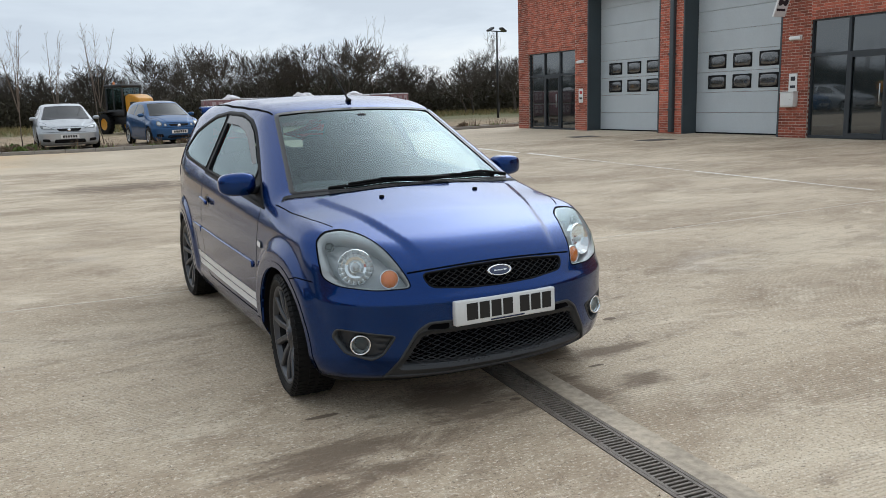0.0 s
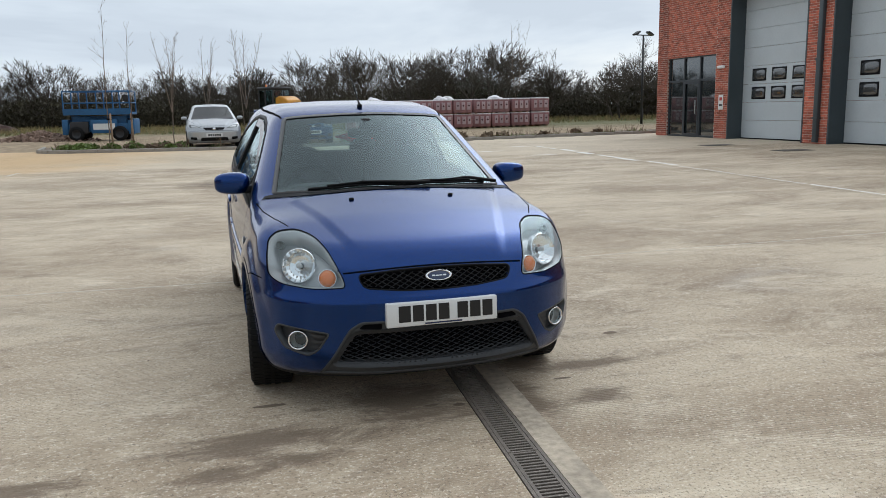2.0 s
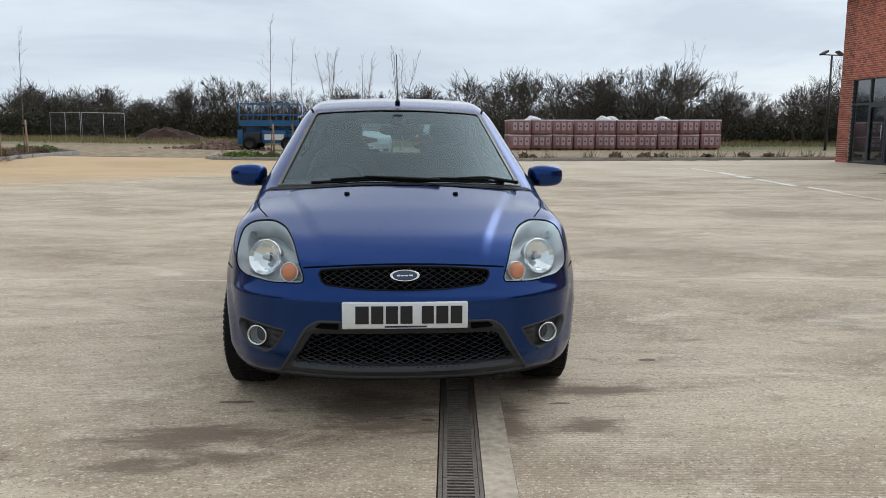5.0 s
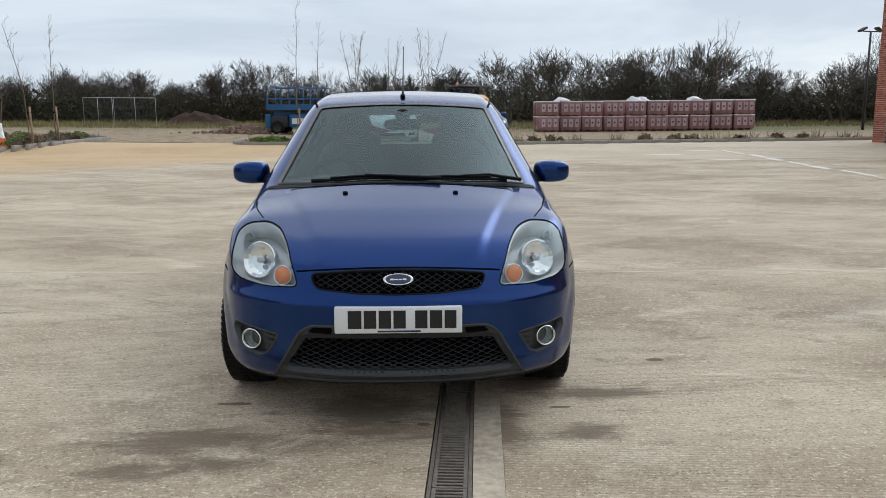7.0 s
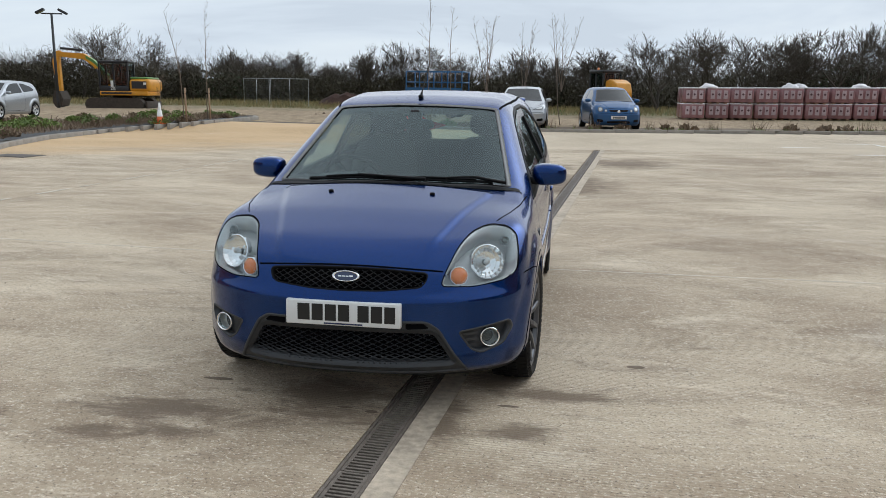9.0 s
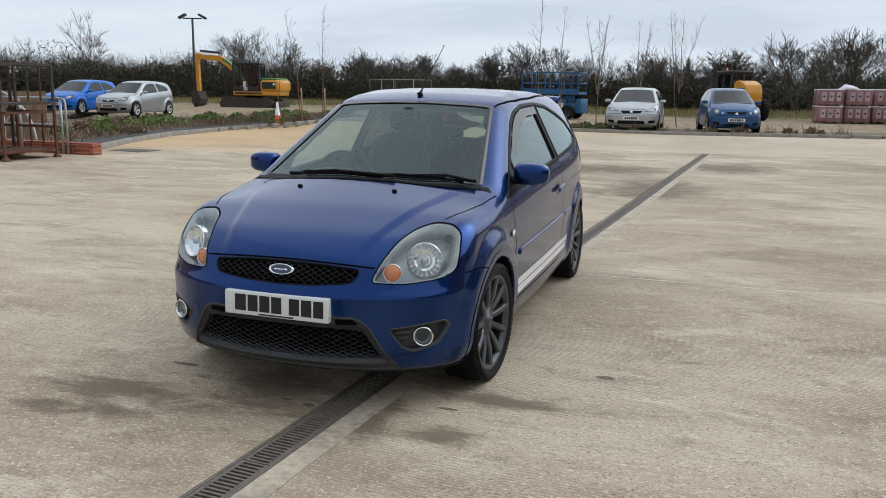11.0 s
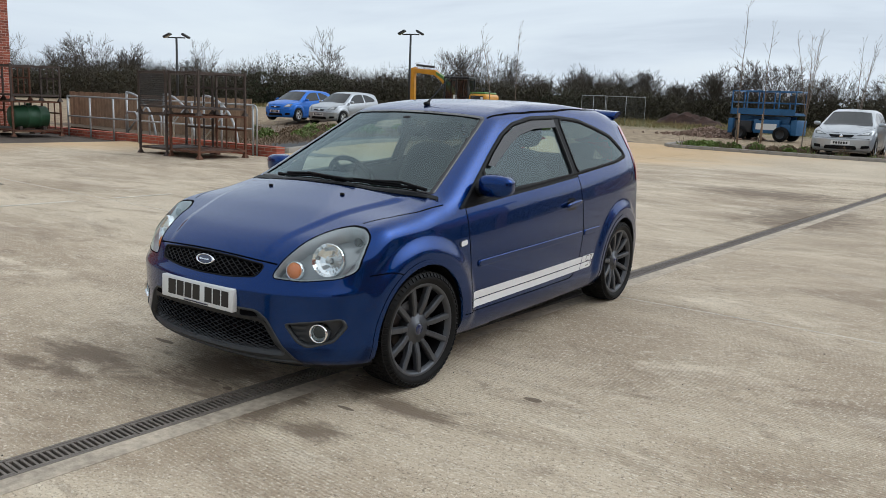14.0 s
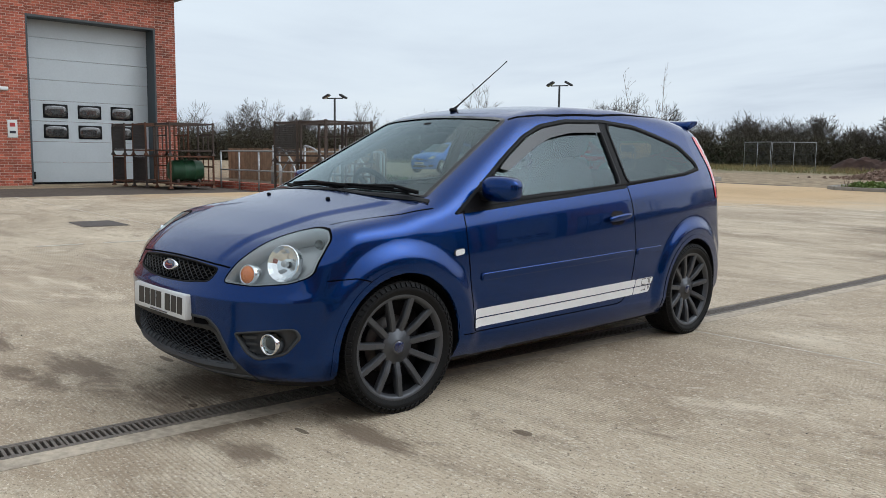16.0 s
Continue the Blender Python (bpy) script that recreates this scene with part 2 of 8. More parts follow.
def prism(outline, axis, a, b, bevel=0.0):
    """A closed outline in the two other axes, drawn out from a to b along axis."""
    def at(p, t):
        return {"x": (t, p[0], p[1]), "y": (p[0], t, p[1]), "z": (p[0], p[1], t)}[axis]
    bm = bmesh.new()
    v0 = [bm.verts.new(at(p, a)) for p in outline]
    v1 = [bm.verts.new(at(p, b)) for p in outline]
    k = len(outline)
    bm.faces.new(v0)
    bm.faces.new(v1[::-1])
    for i in range(k):
        bm.faces.new((v0[i], v1[i], v1[(i + 1) % k], v0[(i + 1) % k]))
    bmesh.ops.recalc_face_normals(bm, faces=bm.faces)
    if bevel:
        bmesh.ops.bevel(bm, geom=bm.edges[:], offset=bevel, segments=2, affect="EDGES", profile=0.5)
    return bm


def superbox(cx, cy, cz, sx, sy, sz, e=3.0, n=24, m=None):
    """A rounded block, squarer as e grows."""
    bm = bmesh.new()
    bmesh.ops.create_uvsphere(bm, u_segments=n, v_segments=n // 2, radius=1.0)
    for v in bm.verts:
        d = (abs(v.co.x) ** e + abs(v.co.y) ** e + abs(v.co.z) ** e) ** (-1 / e)
        c = v.co * d
        v.co = Vector((cx + sx * c.x, cy + sy * c.y, cz + sz * c.z))
        if m is not None:
            v.co = m @ v.co
    for f in bm.faces:
        f.smooth = True
    return bm


def thing(name, label, category, m=None, group=""):
    return tagged(empty(name, m), label, category, group)


# ---- shapes from fields: smooth car bodies ----


def soft_curve(points, s=0.05, n=5000):
    """A smooth curve through a few control points, as a fast lookup."""
    xs = np.array([p[0] for p in points], dtype=float)
    ys = np.array([p[1] for p in points], dtype=float)
    d = np.linspace(xs[0], xs[-1], n)
    v = np.interp(d, xs, ys)
    w = max(1, int(3 * s / (d[1] - d[0])))
    k = np.exp(-0.5 * (np.arange(-w, w + 1) * (d[1] - d[0]) / s) ** 2)
    left = v[0] + (np.arange(-w, 0)) * (v[1] - v[0])
    right = v[-1] + (np.arange(1, w + 1)) * (v[-1] - v[-2])
    v = np.convolve(np.concatenate([left, v, right]), k / k.sum(), mode="valid")
    return lambda a: np.interp(a, d, v)


def smax(a, b, k):
    h = np.maximum(k - np.abs(a - b), 0) / k
    return np.maximum(a, b) + h * h * k * 0.25


def step(a):
    a = np.clip(a, 0, 1)
    return a * a * (3 - 2 * a)


def gradient(f, p, e=0.003):
    g = np.empty_like(p)
    for i in range(3):
        d = np.zeros(3)
        d[i] = e
        g[:, i] = (f(*(p + d).T) - f(*(p - d).T)) / (2 * e)
    return g


def settle(f, p, times=4, limit=0.02, level=0.0):
    """Moves points onto the surface f = level."""
    for _ in range(times):
        g = gradient(f, p)
        s = (f(*p.T) - level) / np.maximum((g * g).sum(1), 1e-4)
        d = -g * s[:, None]
        n = np.linalg.norm(d, axis=1, keepdims=True)
        p = p + d * np.minimum(1, limit / np.maximum(n, 1e-9))
    return p


def surface_net(f, lo, hi, h):
    """Vertices and quads of the surface f = 0 inside a box, with cells of size h."""
    ax = [np.arange(lo[i], hi[i] + h, h) for i in range(3)]
    val = np.empty([len(a) for a in ax], dtype=np.float32)
    for j in range(0, len(ax[1]), 24):
        val[:, j:j + 24] = f(*np.meshgrid(ax[0], ax[1][j:j + 24], ax[2], indexing="ij"))
    s = val < 0
    c = np.zeros([len(a) - 1 for a in ax], dtype=np.int8)
    nx, ny, nz = s.shape
    for i in (0, 1):
        for j in (0, 1):
            for k in (0, 1):
                c += s[i:nx - 1 + i, j:ny - 1 + j, k:nz - 1 + k]
    live = (c > 0) & (c < 8)
    index = np.full(c.shape, -1, dtype=np.int64)
    index[live] = np.arange(live.sum())
    ijk = np.argwhere(live)
    p = np.stack([ax[i][ijk[:, i]] + h / 2 for i in range(3)], axis=1)
    p = settle(f, p, 5, h)
    faces = []
    for a in range(3):
        b, d = (a + 1) % 3, (a + 2) % 3
        sl0, sl1 = [slice(None)] * 3, [slice(None)] * 3
        sl0[a], sl1[a] = slice(0, -1), slice(1, None)
        for q in (b, d):
            sl0[q] = sl1[q] = slice(1, -1)
        cross = s[tuple(sl0)] != s[tuple(sl1)]
        e = np.argwhere(cross)
        flip = s[tuple(sl0)][cross]
        e[:, b] += 1
        e[:, d] += 1
        quad = []
        for ob, od in ((-1, -1), (0, -1), (0, 0), (-1, 0)):
            t = e.copy()
            t[:, b] += ob
            t[:, d] += od
            quad.append(index[t[:, 0], t[:, 1], t[:, 2]])
        quad = np.stack(quad, axis=1)
        quad[~flip] = quad[~flip][:, ::-1]
        faces.append(quad)
    faces = np.concatenate(faces)
    return p, faces[(faces >= 0).all(1)]


def inside(poly, q):
    """Which of the points q lie inside the closed outline."""
    poly = np.asarray(poly)
    res = np.zeros(len(q), dtype=bool)
    box = np.all((q > poly.min(0)) & (q < poly.max(0)), axis=1)
    s = q[box]
    r = np.zeros(len(s), dtype=bool)
    for a, b in zip(poly, np.roll(poly, -1, axis=0)):
        if a[1] == b[1]:
            continue
        hit = ((a[1] > s[:, 1]) != (b[1] > s[:, 1])) & (s[:, 0] < (b[0] - a[0]) * (s[:, 1] - a[1]) / (b[1] - a[1]) + a[0])
        r ^= hit
    res[box] = r
    return res


def rounded(points, r=0.02, gap=0.012):
    """A closed outline with rounded corners, evenly and closely sampled."""
    p = np.asarray(points, dtype=float)
    out = []
    for i in range(len(p)):
        a, b, c = p[i - 1], p[i], p[(i + 1) % len(p)]
        u, v = a - b, c - b
        lu, lv = np.linalg.norm(u), np.linalg.norm(v)
        t = min(r, 0.45 * lu, 0.45 * lv)
        s, e = b + u / lu * t, b + v / lv * t
        for k in np.linspace(0, 1, 6):
            out.append((1 - k) ** 2 * s + 2 * k * (1 - k) * b + k * k * e)
    return resample(np.array(out), gap)


def resample(p, gap, closed=True):
    q = np.vstack([p, p[:1]]) if closed else np.asarray(p, dtype=float)
    d = np.concatenate([[0], np.cumsum(np.linalg.norm(np.diff(q, axis=0), axis=1))])
    n = max(4, int(round(d[-1] / gap)))
    t = np.linspace(0, d[-1], n + 1)
    t = t[:-1] if closed else t
    return np.stack([np.interp(t, d, q[:, 0]), np.interp(t, d, q[:, 1])], axis=1)


def inset(poly, w):
    """The outline moved inwards by w."""
    p = np.asarray(poly)
    t = np.roll(p, -1, axis=0) - np.roll(p, 1, axis=0)
    n = np.stack([-t[:, 1], t[:, 0]], axis=1)
    n /= np.maximum(np.linalg.norm(n, axis=1, keepdims=True), 1e-9)
    area = (p[:, 0] * np.roll(p[:, 1], -1) - np.roll(p[:, 0], -1) * p[:, 1]).sum()
    return p + n * w * (1 if area > 0 else -1)


PLANES = {"x": (1, 2), "y": (0, 2), "z": (0, 1)}


def onto(f, axis, q, start, way, off=0.0, reach=1.6):
    """Casts the flat points q along an axis, from start in the sense of way, onto the surface, then lifts them by off."""
    i = "xyz".index(axis)
    a, b = PLANES[axis]
    q = np.asarray(q, dtype=float)
    p = np.zeros((len(q), 3))
    p[:, a], p[:, b] = q[:, 0], q[:, 1]
    lo, hi = np.full(len(q), start, dtype=float), np.full(len(q), start + way * reach, dtype=float)
    found = np.zeros(len(q), dtype=bool)
    prev = lo.copy()
    for t in np.linspace(0, reach, 130)[1:]:
        p[:, i] = start + way * t
        hit = (f(*p.T) < 0) & ~found
        lo[hit], hi[hit] = prev[hit], p[hit, i]
        found |= hit
        prev = p[:, i].copy()
    for _ in range(14):
        mid = (lo + hi) / 2
        p[:, i] = mid
        neg = f(*p.T) < 0
        hi = np.where(neg, mid, hi)
        lo = np.where(neg, lo, mid)
    p[:, i] = (lo + hi) / 2
    g = gradient(f, p)
    g /= np.maximum(np.linalg.norm(g, axis=1, keepdims=True), 1e-9)
    return p + g * off, g


def fill(poly, gap):
    """Triangles that fill a flat outline, with points inside it."""
    from mathutils.geometry import delaunay_2d_cdt
    poly = np.asarray(poly)
    lo, hi = poly.min(0), poly.max(0)
    gx, gy = np.meshgrid(np.arange(lo[0], hi[0], gap), np.arange(lo[1], hi[1], gap * 0.9), indexing="ij")
    gx = gx + (np.arange(gx.shape[1]) % 2)[None, :] * gap / 2
    g = np.stack([gx.ravel(), gy.ravel()], axis=1)
    g = g[inside(inset(poly, gap * 0.5), g)]
    pts = [Vector(v) for v in np.vstack([poly, g])]
    k = len(poly)
    v, _, f, *_ = delaunay_2d_cdt(pts, [], [list(range(k))], 1, 1e-6)
    return np.array([tuple(a) for a in v]), [tuple(a) for a in f]


def patch(name, f, axis, poly, start, way, off, material, gap=0.03, thick=0.0):
    """A sheet with an outline, lying on the surface."""
    q, tri = fill(poly, gap)
    p, g = onto(f, axis, q, start, way, off)
    me = mesh_of(name, p, tri, material, True)
    if np.dot(np.array(me.polygons[0].normal), g[tri[0][0]]) < 0:
        me.flip_normals()
    me.normals_split_custom_set_from_vertices([tuple(v) for v in g])
    return me


def band(name, f, axis, poly, start, way, off, w, material, drop=0.0):
    """A strip of width w inside an outline, lying on the surface; drop turns its inner edge down."""
    a, g = onto(f, axis, poly, start, way, off)
    b, h = onto(f, axis, inset(poly, w), start, way, off)
    k = len(a)
    rows = [a - g * (off + 0.002), a, b]
    if drop:
        rows.append(b - h * drop)
    v = np.vstack(rows)
    faces = []
    for r in range(len(rows) - 1):
        faces += [(r * k + i, r * k + (i + 1) % k, (r + 1) * k + (i + 1) % k, (r + 1) * k + i) for i in range(k)]
    bm = bmesh.new()
    bv = [bm.verts.new(p) for p in v]
    for q in faces:
        bm.faces.new([bv[i] for i in q]).smooth = True
    bmesh.ops.recalc_face_normals(bm, faces=bm.faces)
    me = bpy.data.meshes.new(name)
    bm.to_mesh(me)
    bm.free()
    me.materials.append(material)
    return me


def ribbon(name, f, axis, path, start, way, off, w, material, gap=0.015):
    """A thin line of width w drawn along a flat path on the surface."""
    q = resample(np.asarray(path, dtype=float), gap, False)
    t = np.gradient(q, axis=0)
    n = np.stack([-t[:, 1], t[:, 0]], axis=1)
    n /= np.linalg.norm(n, axis=1, keepdims=True)
    a, _ = onto(f, axis, q + n * w / 2, start, way, off)
    b, _ = onto(f, axis, q - n * w / 2, start, way, off)
    k = len(q)
    return mesh_of(name, np.vstack([a, b]), [(i, i + 1, k + i + 1, k + i) for i in range(k - 1)], material, True)


def shell(name, f, verts, faces, normals, material, parent):
    """One panel of a body: a set of its quads with the surface's own normals."""
    used, inv = np.unique(faces, return_inverse=True)
    me = mesh_of(name, verts[used], inv.reshape(faces.shape), material, True)
    me.normals_split_custom_set_from_vertices([tuple(v) for v in normals[used]])
    return part(name, me, None, parent)

# ---- ground, slabs, drain, kerbs ----
YARD = Matrix(((1, 0.0795, 0, 0.385), (-0.022, 1, 0, 0), (0, 0, 1, 0), (0, 0, 0, 1)))  # the yard's own axes: u across, v along the drain


def ground_z(x, y):
    """The yard falls gently to the drain and rises towards the far kerb."""
    return 0.009 * max(0.0, min(abs(x - 0.3) - 1.0, 22.0)) + 0.003 * min(60.0, max(0.0, y - 1.0))


def smooth_step(a):
    a = max(0.0, min(1.0, a))
    return a * a * (3 - 2 * a)


# centre of the far scaling, a point near the camera's path
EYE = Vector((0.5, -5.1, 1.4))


def eye_scale(x, y):
    """Scale towards EYE that fits what lies beyond the drain to the camera's view."""
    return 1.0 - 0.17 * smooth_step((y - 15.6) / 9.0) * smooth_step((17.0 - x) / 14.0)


def towards_eye(p):
    """Scales a first-layout point towards EYE to fit the camera's view; low land rises."""
    k = eye_scale(p.x, p.y)
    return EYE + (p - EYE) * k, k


def concrete(name, pale=False):
    """Brushed yard concrete with dust, damp stains, tyre marks and some painted car shade."""
    m, n, l, p = node_mat(name)
    p.inputs["Roughness"].default_value = 0.82
    p.inputs["Specular IOR Level"].default_value = 0.35
    geo = n.new("ShaderNodeNewGeometry")

    def noise_at(scale, detail, stretch=(1, 1, 1), rough=0.55, distort=0.0):
        mp = n.new("ShaderNodeMapping")
        mp.inputs["Scale"].default_value = stretch
        t = n.new("ShaderNodeTexNoise")
        t.inputs["Scale"].default_value = scale
        t.inputs["Detail"].default_value = detail
        t.inputs["Roughness"].default_value = rough
        t.inputs["Distortion"].default_value = distort
        l.new(geo.outputs["Position"], mp.inputs["Vector"])
        l.new(mp.outputs[0], t.inputs["Vector"])
        return t.outputs[0]

    def ramp(src, a, b, lo=0.0, hi=1.0):
        r = n.new("ShaderNodeMapRange")
        r.interpolation_type = "SMOOTHSTEP"
        for k, v in zip(("From Min", "From Max", "To Min", "To Max"), (a, b, lo, hi)):
            r.inputs[k].default_value = v
        l.new(src, r.inputs["Value"])
        return r.outputs[0]

    def math_(op, a, b):
        t = n.new("ShaderNodeMath")
        t.operation = op
        for i, v in enumerate((a, b)):
            if isinstance(v, (int, float)):
                t.inputs[i].default_value = v
            else:
                l.new(v, t.inputs[i])
        return t.outputs[0]

    def blend(fac, a, b):
        t = n.new("ShaderNodeMix")
        t.data_type = "RGBA"
        l.new(fac, t.inputs["Factor"])
        for key, v in (("A", a), ("B", b)):
            if isinstance(v, tuple):
                t.inputs[key].default_value = (*v, 1)
            else:
                l.new(v, t.inputs[key])
        return t.outputs["Result"]

    base = blend(ramp(noise_at(0.5, 12, (0.7, 1.2, 1), 0.68, 0.6), 0.36, 0.64), (0.395, 0.303, 0.210), (0.63, 0.52, 0.38))
    base = blend(ramp(noise_at(1.4, 12, (0.62, 1.35, 1), 0.74, 0.7), 0.52, 0.68, 0, 0.8), base, (0.76, 0.65, 0.495))
    base = blend(ramp(noise_at(0.9, 12, (0.6, 1.35, 1), 0.70, 0.8), 0.51, 0.66, 0, 0.50), base, (0.235, 0.166, 0.112))
    base = blend(ramp(noise_at(4.2, 12, (0.55, 1.4, 1), 0.74, 0.6), 0.52, 0.68, 0, 0.62), base, (0.235, 0.17, 0.12))
    base = blend(ramp(noise_at(12.0, 12, (0.7, 1.2, 1), 0.80, 0.5), 0.53, 0.66, 0, 0.60), base, (0.70, 0.61, 0.48))
    base = blend(ramp(noise_at(60.0, 6, (0.8, 1.1, 1), 0.80), 0.53, 0.63, 0, 0.9), base, (0.80, 0.72, 0.58))
    base = blend(ramp(noise_at(75.0, 6, (1, 1, 1), 0.80), 0.53, 0.63, 0, 0.9), base, (0.17, 0.128, 0.09))
    if pale:
        base = blend(ramp(noise_at(0.6, 8), 0.2, 0.8, 0.55, 0.85), base, (0.62, 0.52, 0.39))
    # blown sand towards the open ground on the west side
    sep = n.new("ShaderNodeSeparateXYZ")
    l.new(geo.outputs["Position"], sep.inputs[0])
    drift = math_("ADD", math_("MULTIPLY", sep.outputs["X"], -0.36), math_("MULTIPLY", sep.outputs["Y"], 0.33))
    drift = math_("ADD", drift, math_("MULTIPLY", noise_at(0.5, 8, (0.6, 1.2, 1), 0.65, 0.8), 2.6))
    base = blend(ramp(drift, 7.2, 9.2, 0, 0.92), base, (0.60, 0.41, 0.225))
    # old damp marks in front of the car; that at (-0.12, -1.80) includes painted shadow
    spots = None
    for cx, cy, rx, ry in ((-0.80, -2.03, 0.48, 0.17), (-1.02, -2.32, 0.22, 0.10), (-0.70, -2.28, 0.24, 0.10), (-0.12, -1.80, 0.42, 0.34), (0.45, -1.98, 0.12, 0.30), (0.80, -2.02, 0.22, 0.11), (0.98, -1.55, 0.40, 0.10), (0.62, -1.40, 0.2, 0.2), (-1.75, -2.25, 0.35, 0.10), (0.9, 7.6, 0.9, 1.6), (-0.2, 10.6, 1.5, 1.0), (2.1, 11.6, 1.0, 1.2)):
        dx = math_("MULTIPLY", math_("SUBTRACT", sep.outputs["X"], cx), 1 / rx)
        dy = math_("MULTIPLY", math_("SUBTRACT", sep.outputs["Y"], cy), 1 / ry)
        d = math_("SUBTRACT", 1.0, math_("SQRT", math_("ADD", math_("MULTIPLY", dx, dx), math_("MULTIPLY", dy, dy)), 0.0))
        spots = d if spots is None else math_("MAXIMUM", spots, d)
    worn = math_("ADD", spots, math_("MULTIPLY", noise_at(4.5, 12, (0.6, 1.5, 1), 0.80, 0.5), 4.0))
    base = blend(ramp(worn, 1.8, 2.75, 0, 0.85), base, (0.165, 0.120, 0.083))
    # a few fresh drips
    drips = None
    for cx, cy, rx, ry in ((-0.76, -1.63, 0.095, 0.022), (0.10, -1.90, 0.030, 0.020), (-0.03, -1.87, 0.040, 0.013), (0.16, -2.13, 0.022, 0.012), (1.35, -1.05, 0.05, 0.03), (0.72, -1.72, 0.06, 0.015)):
        dx = math_("MULTIPLY", math_("SUBTRACT", sep.outputs["X"], cx), 1 / rx)
        dy = math_("MULTIPLY", math_("SUBTRACT", sep.outputs["Y"], cy), 1 / ry)
        d = math_("SUBTRACT", 1.0, math_("SQRT", math_("ADD", math_("MULTIPLY", dx, dx), math_("MULTIPLY", dy, dy)), 0.0))
        drips = d if drips is None else math_("MAXIMUM", drips, d)
    drips = math_("ADD", drips, math_("MULTIPLY", noise_at(14.0, 5), 0.9))
    base = blend(ramp(drips, 0.50, 0.62, 0, 0.8), base, (0.10, 0.066, 0.045))
    # tamped ridges across the slab, darker in their grooves, and a fine grain
    mp = n.new("ShaderNodeMapping")
    mp.inputs["Rotation"].default_value = (0, 0, radians(4.55))
    wv = n.new("ShaderNodeTexWave")
    wv.bands_direction = "Y"
    wv.inputs["Scale"].default_value = 15.0
    wv.inputs["Distortion"].default_value = 0.05
    wv.inputs["Detail"].default_value = 2
    wv.inputs["Detail Scale"].default_value = 3
    l.new(geo.outputs["Position"], mp.inputs["Vector"])
    l.new(mp.outputs[0], wv.inputs["Vector"])
    wear = ramp(noise_at(0.7, 5, (0.6, 1.3, 1)), 0.38, 0.62, 0.1, 1.0)
    groove = ramp(wv.outputs["Fac"], 0.05, 0.45, 0.34, 0.0)
    base = blend(math_("MULTIPLY", groove, wear), base, (0.21, 0.155, 0.105))
    l.new(base, p.inputs["Base Color"])
    h = math_("ADD", math_("MULTIPLY", math_("MULTIPLY", wv.outputs["Color"], wear), 0.4), math_("MULTIPLY", noise_at(90.0, 4), 0.6))
    b = n.new("ShaderNodeBump")
    b.inputs["Strength"].default_value = 1.0
    b.inputs["Distance"].default_value = 0.008
    l.new(h, b.inputs["Height"])
    l.new(b.outputs[0], p.inputs["Normal"])
    damp = ramp(noise_at(0.8, 9, (0.62, 1.15, 1), 0.62, 0.9), 0.56, 0.72, 0.86, 0.55)
    l.new(damp, p.inputs["Roughness"])
    return m


def earth(name):
    """Sandy site ground with gravel that turns to rough grass far out."""
    m, n, l, p = node_mat(name)
    p.inputs["Roughness"].default_value = 0.95
    geo = n.new("ShaderNodeNewGeometry")
    a, b, c = [n.new("ShaderNodeTexNoise") for _ in range(3)]
    for t, s, d in ((a, 0.25, 8), (b, 3.5, 8), (c, 30.0, 5)):
        t.inputs["Scale"].default_value = s
        t.inputs["Detail"].default_value = d
        l.new(geo.outputs["Position"], t.inputs["Vector"])
    r1 = n.new("ShaderNodeValToRGB")
    r1.color_ramp.elements[0].color, r1.color_ramp.elements[1].color = (0.22, 0.155, 0.095, 1), (0.42, 0.32, 0.205, 1)
    r1.color_ramp.elements[0].position, r1.color_ramp.elements[1].position = 0.35, 0.65
    l.new(b.outputs[0], r1.inputs[0])
    r2 = n.new("ShaderNodeValToRGB")
    r2.color_ramp.elements[0].color, r2.color_ramp.elements[1].color = (0.085, 0.095, 0.035, 1), (0.19, 0.165, 0.075, 1)
    l.new(c.outputs[0], r2.inputs[0])
    sep = n.new("ShaderNodeSeparateXYZ")
    l.new(geo.outputs["Position"], sep.inputs[0])
    far = n.new("ShaderNodeMapRange")
    far.inputs["From Min"].default_value, far.inputs["From Max"].default_value = 38.0, 47.0
    off = n.new("ShaderNodeMath")
    off.operation = "MULTIPLY_ADD"
    off.inputs[1].default_value = 14.0
    l.new(a.outputs[0], off.inputs[0])
    l.new(sep.outputs["Y"], off.inputs[2])
    l.new(off.outputs[0], far.inputs["Value"])
    mx = n.new("ShaderNodeMix")
    mx.data_type = "RGBA"
    l.new(far.outputs[0], mx.inputs["Factor"])
    l.new(r1.outputs[0], mx.inputs["A"])
    l.new(r2.outputs[0], mx.inputs["B"])
    l.new(mx.outputs["Result"], p.inputs["Base Color"])
    bp = n.new("ShaderNodeBump")
    bp.inputs["Strength"].default_value = 0.8
    bp.inputs["Distance"].default_value = 0.05
    l.new(c.outputs[0], bp.inputs["Height"])
    l.new(bp.outputs[0], p.inputs["Normal"])
    return m


M_CONCRETE = concrete("yard_concrete")
M_CONCRETE_PALE = concrete("dusty_yard_concrete", True)
M_EARTH = earth("sandy_earth")
M_FILLER = plain("joint_filler", (0.085, 0.065, 0.05), 0.95, vary=0.3)
M_STRIP = plain("drain_haunch_concrete", (0.45, 0.375, 0.285), 0.85, vary=0.4, scale=3, bump=0.3, bump_scale=90)
M_KERB = plain("kerb_concrete", (0.30, 0.275, 0.24), 0.9, vary=0.25, scale=4, bump=0.3, bump_scale=60, spread=0.05)
M_IRON = plain("cast_iron", (0.165, 0.137, 0.112), 0.6, metal=0.1, vary=0.4, scale=25, bump=0.3, bump_scale=180)
M_RUSTPLATE = plain("rusted_steel_cover", (0.10, 0.085, 0.075), 0.7, metal=0.3, vary=0.3, scale=8)
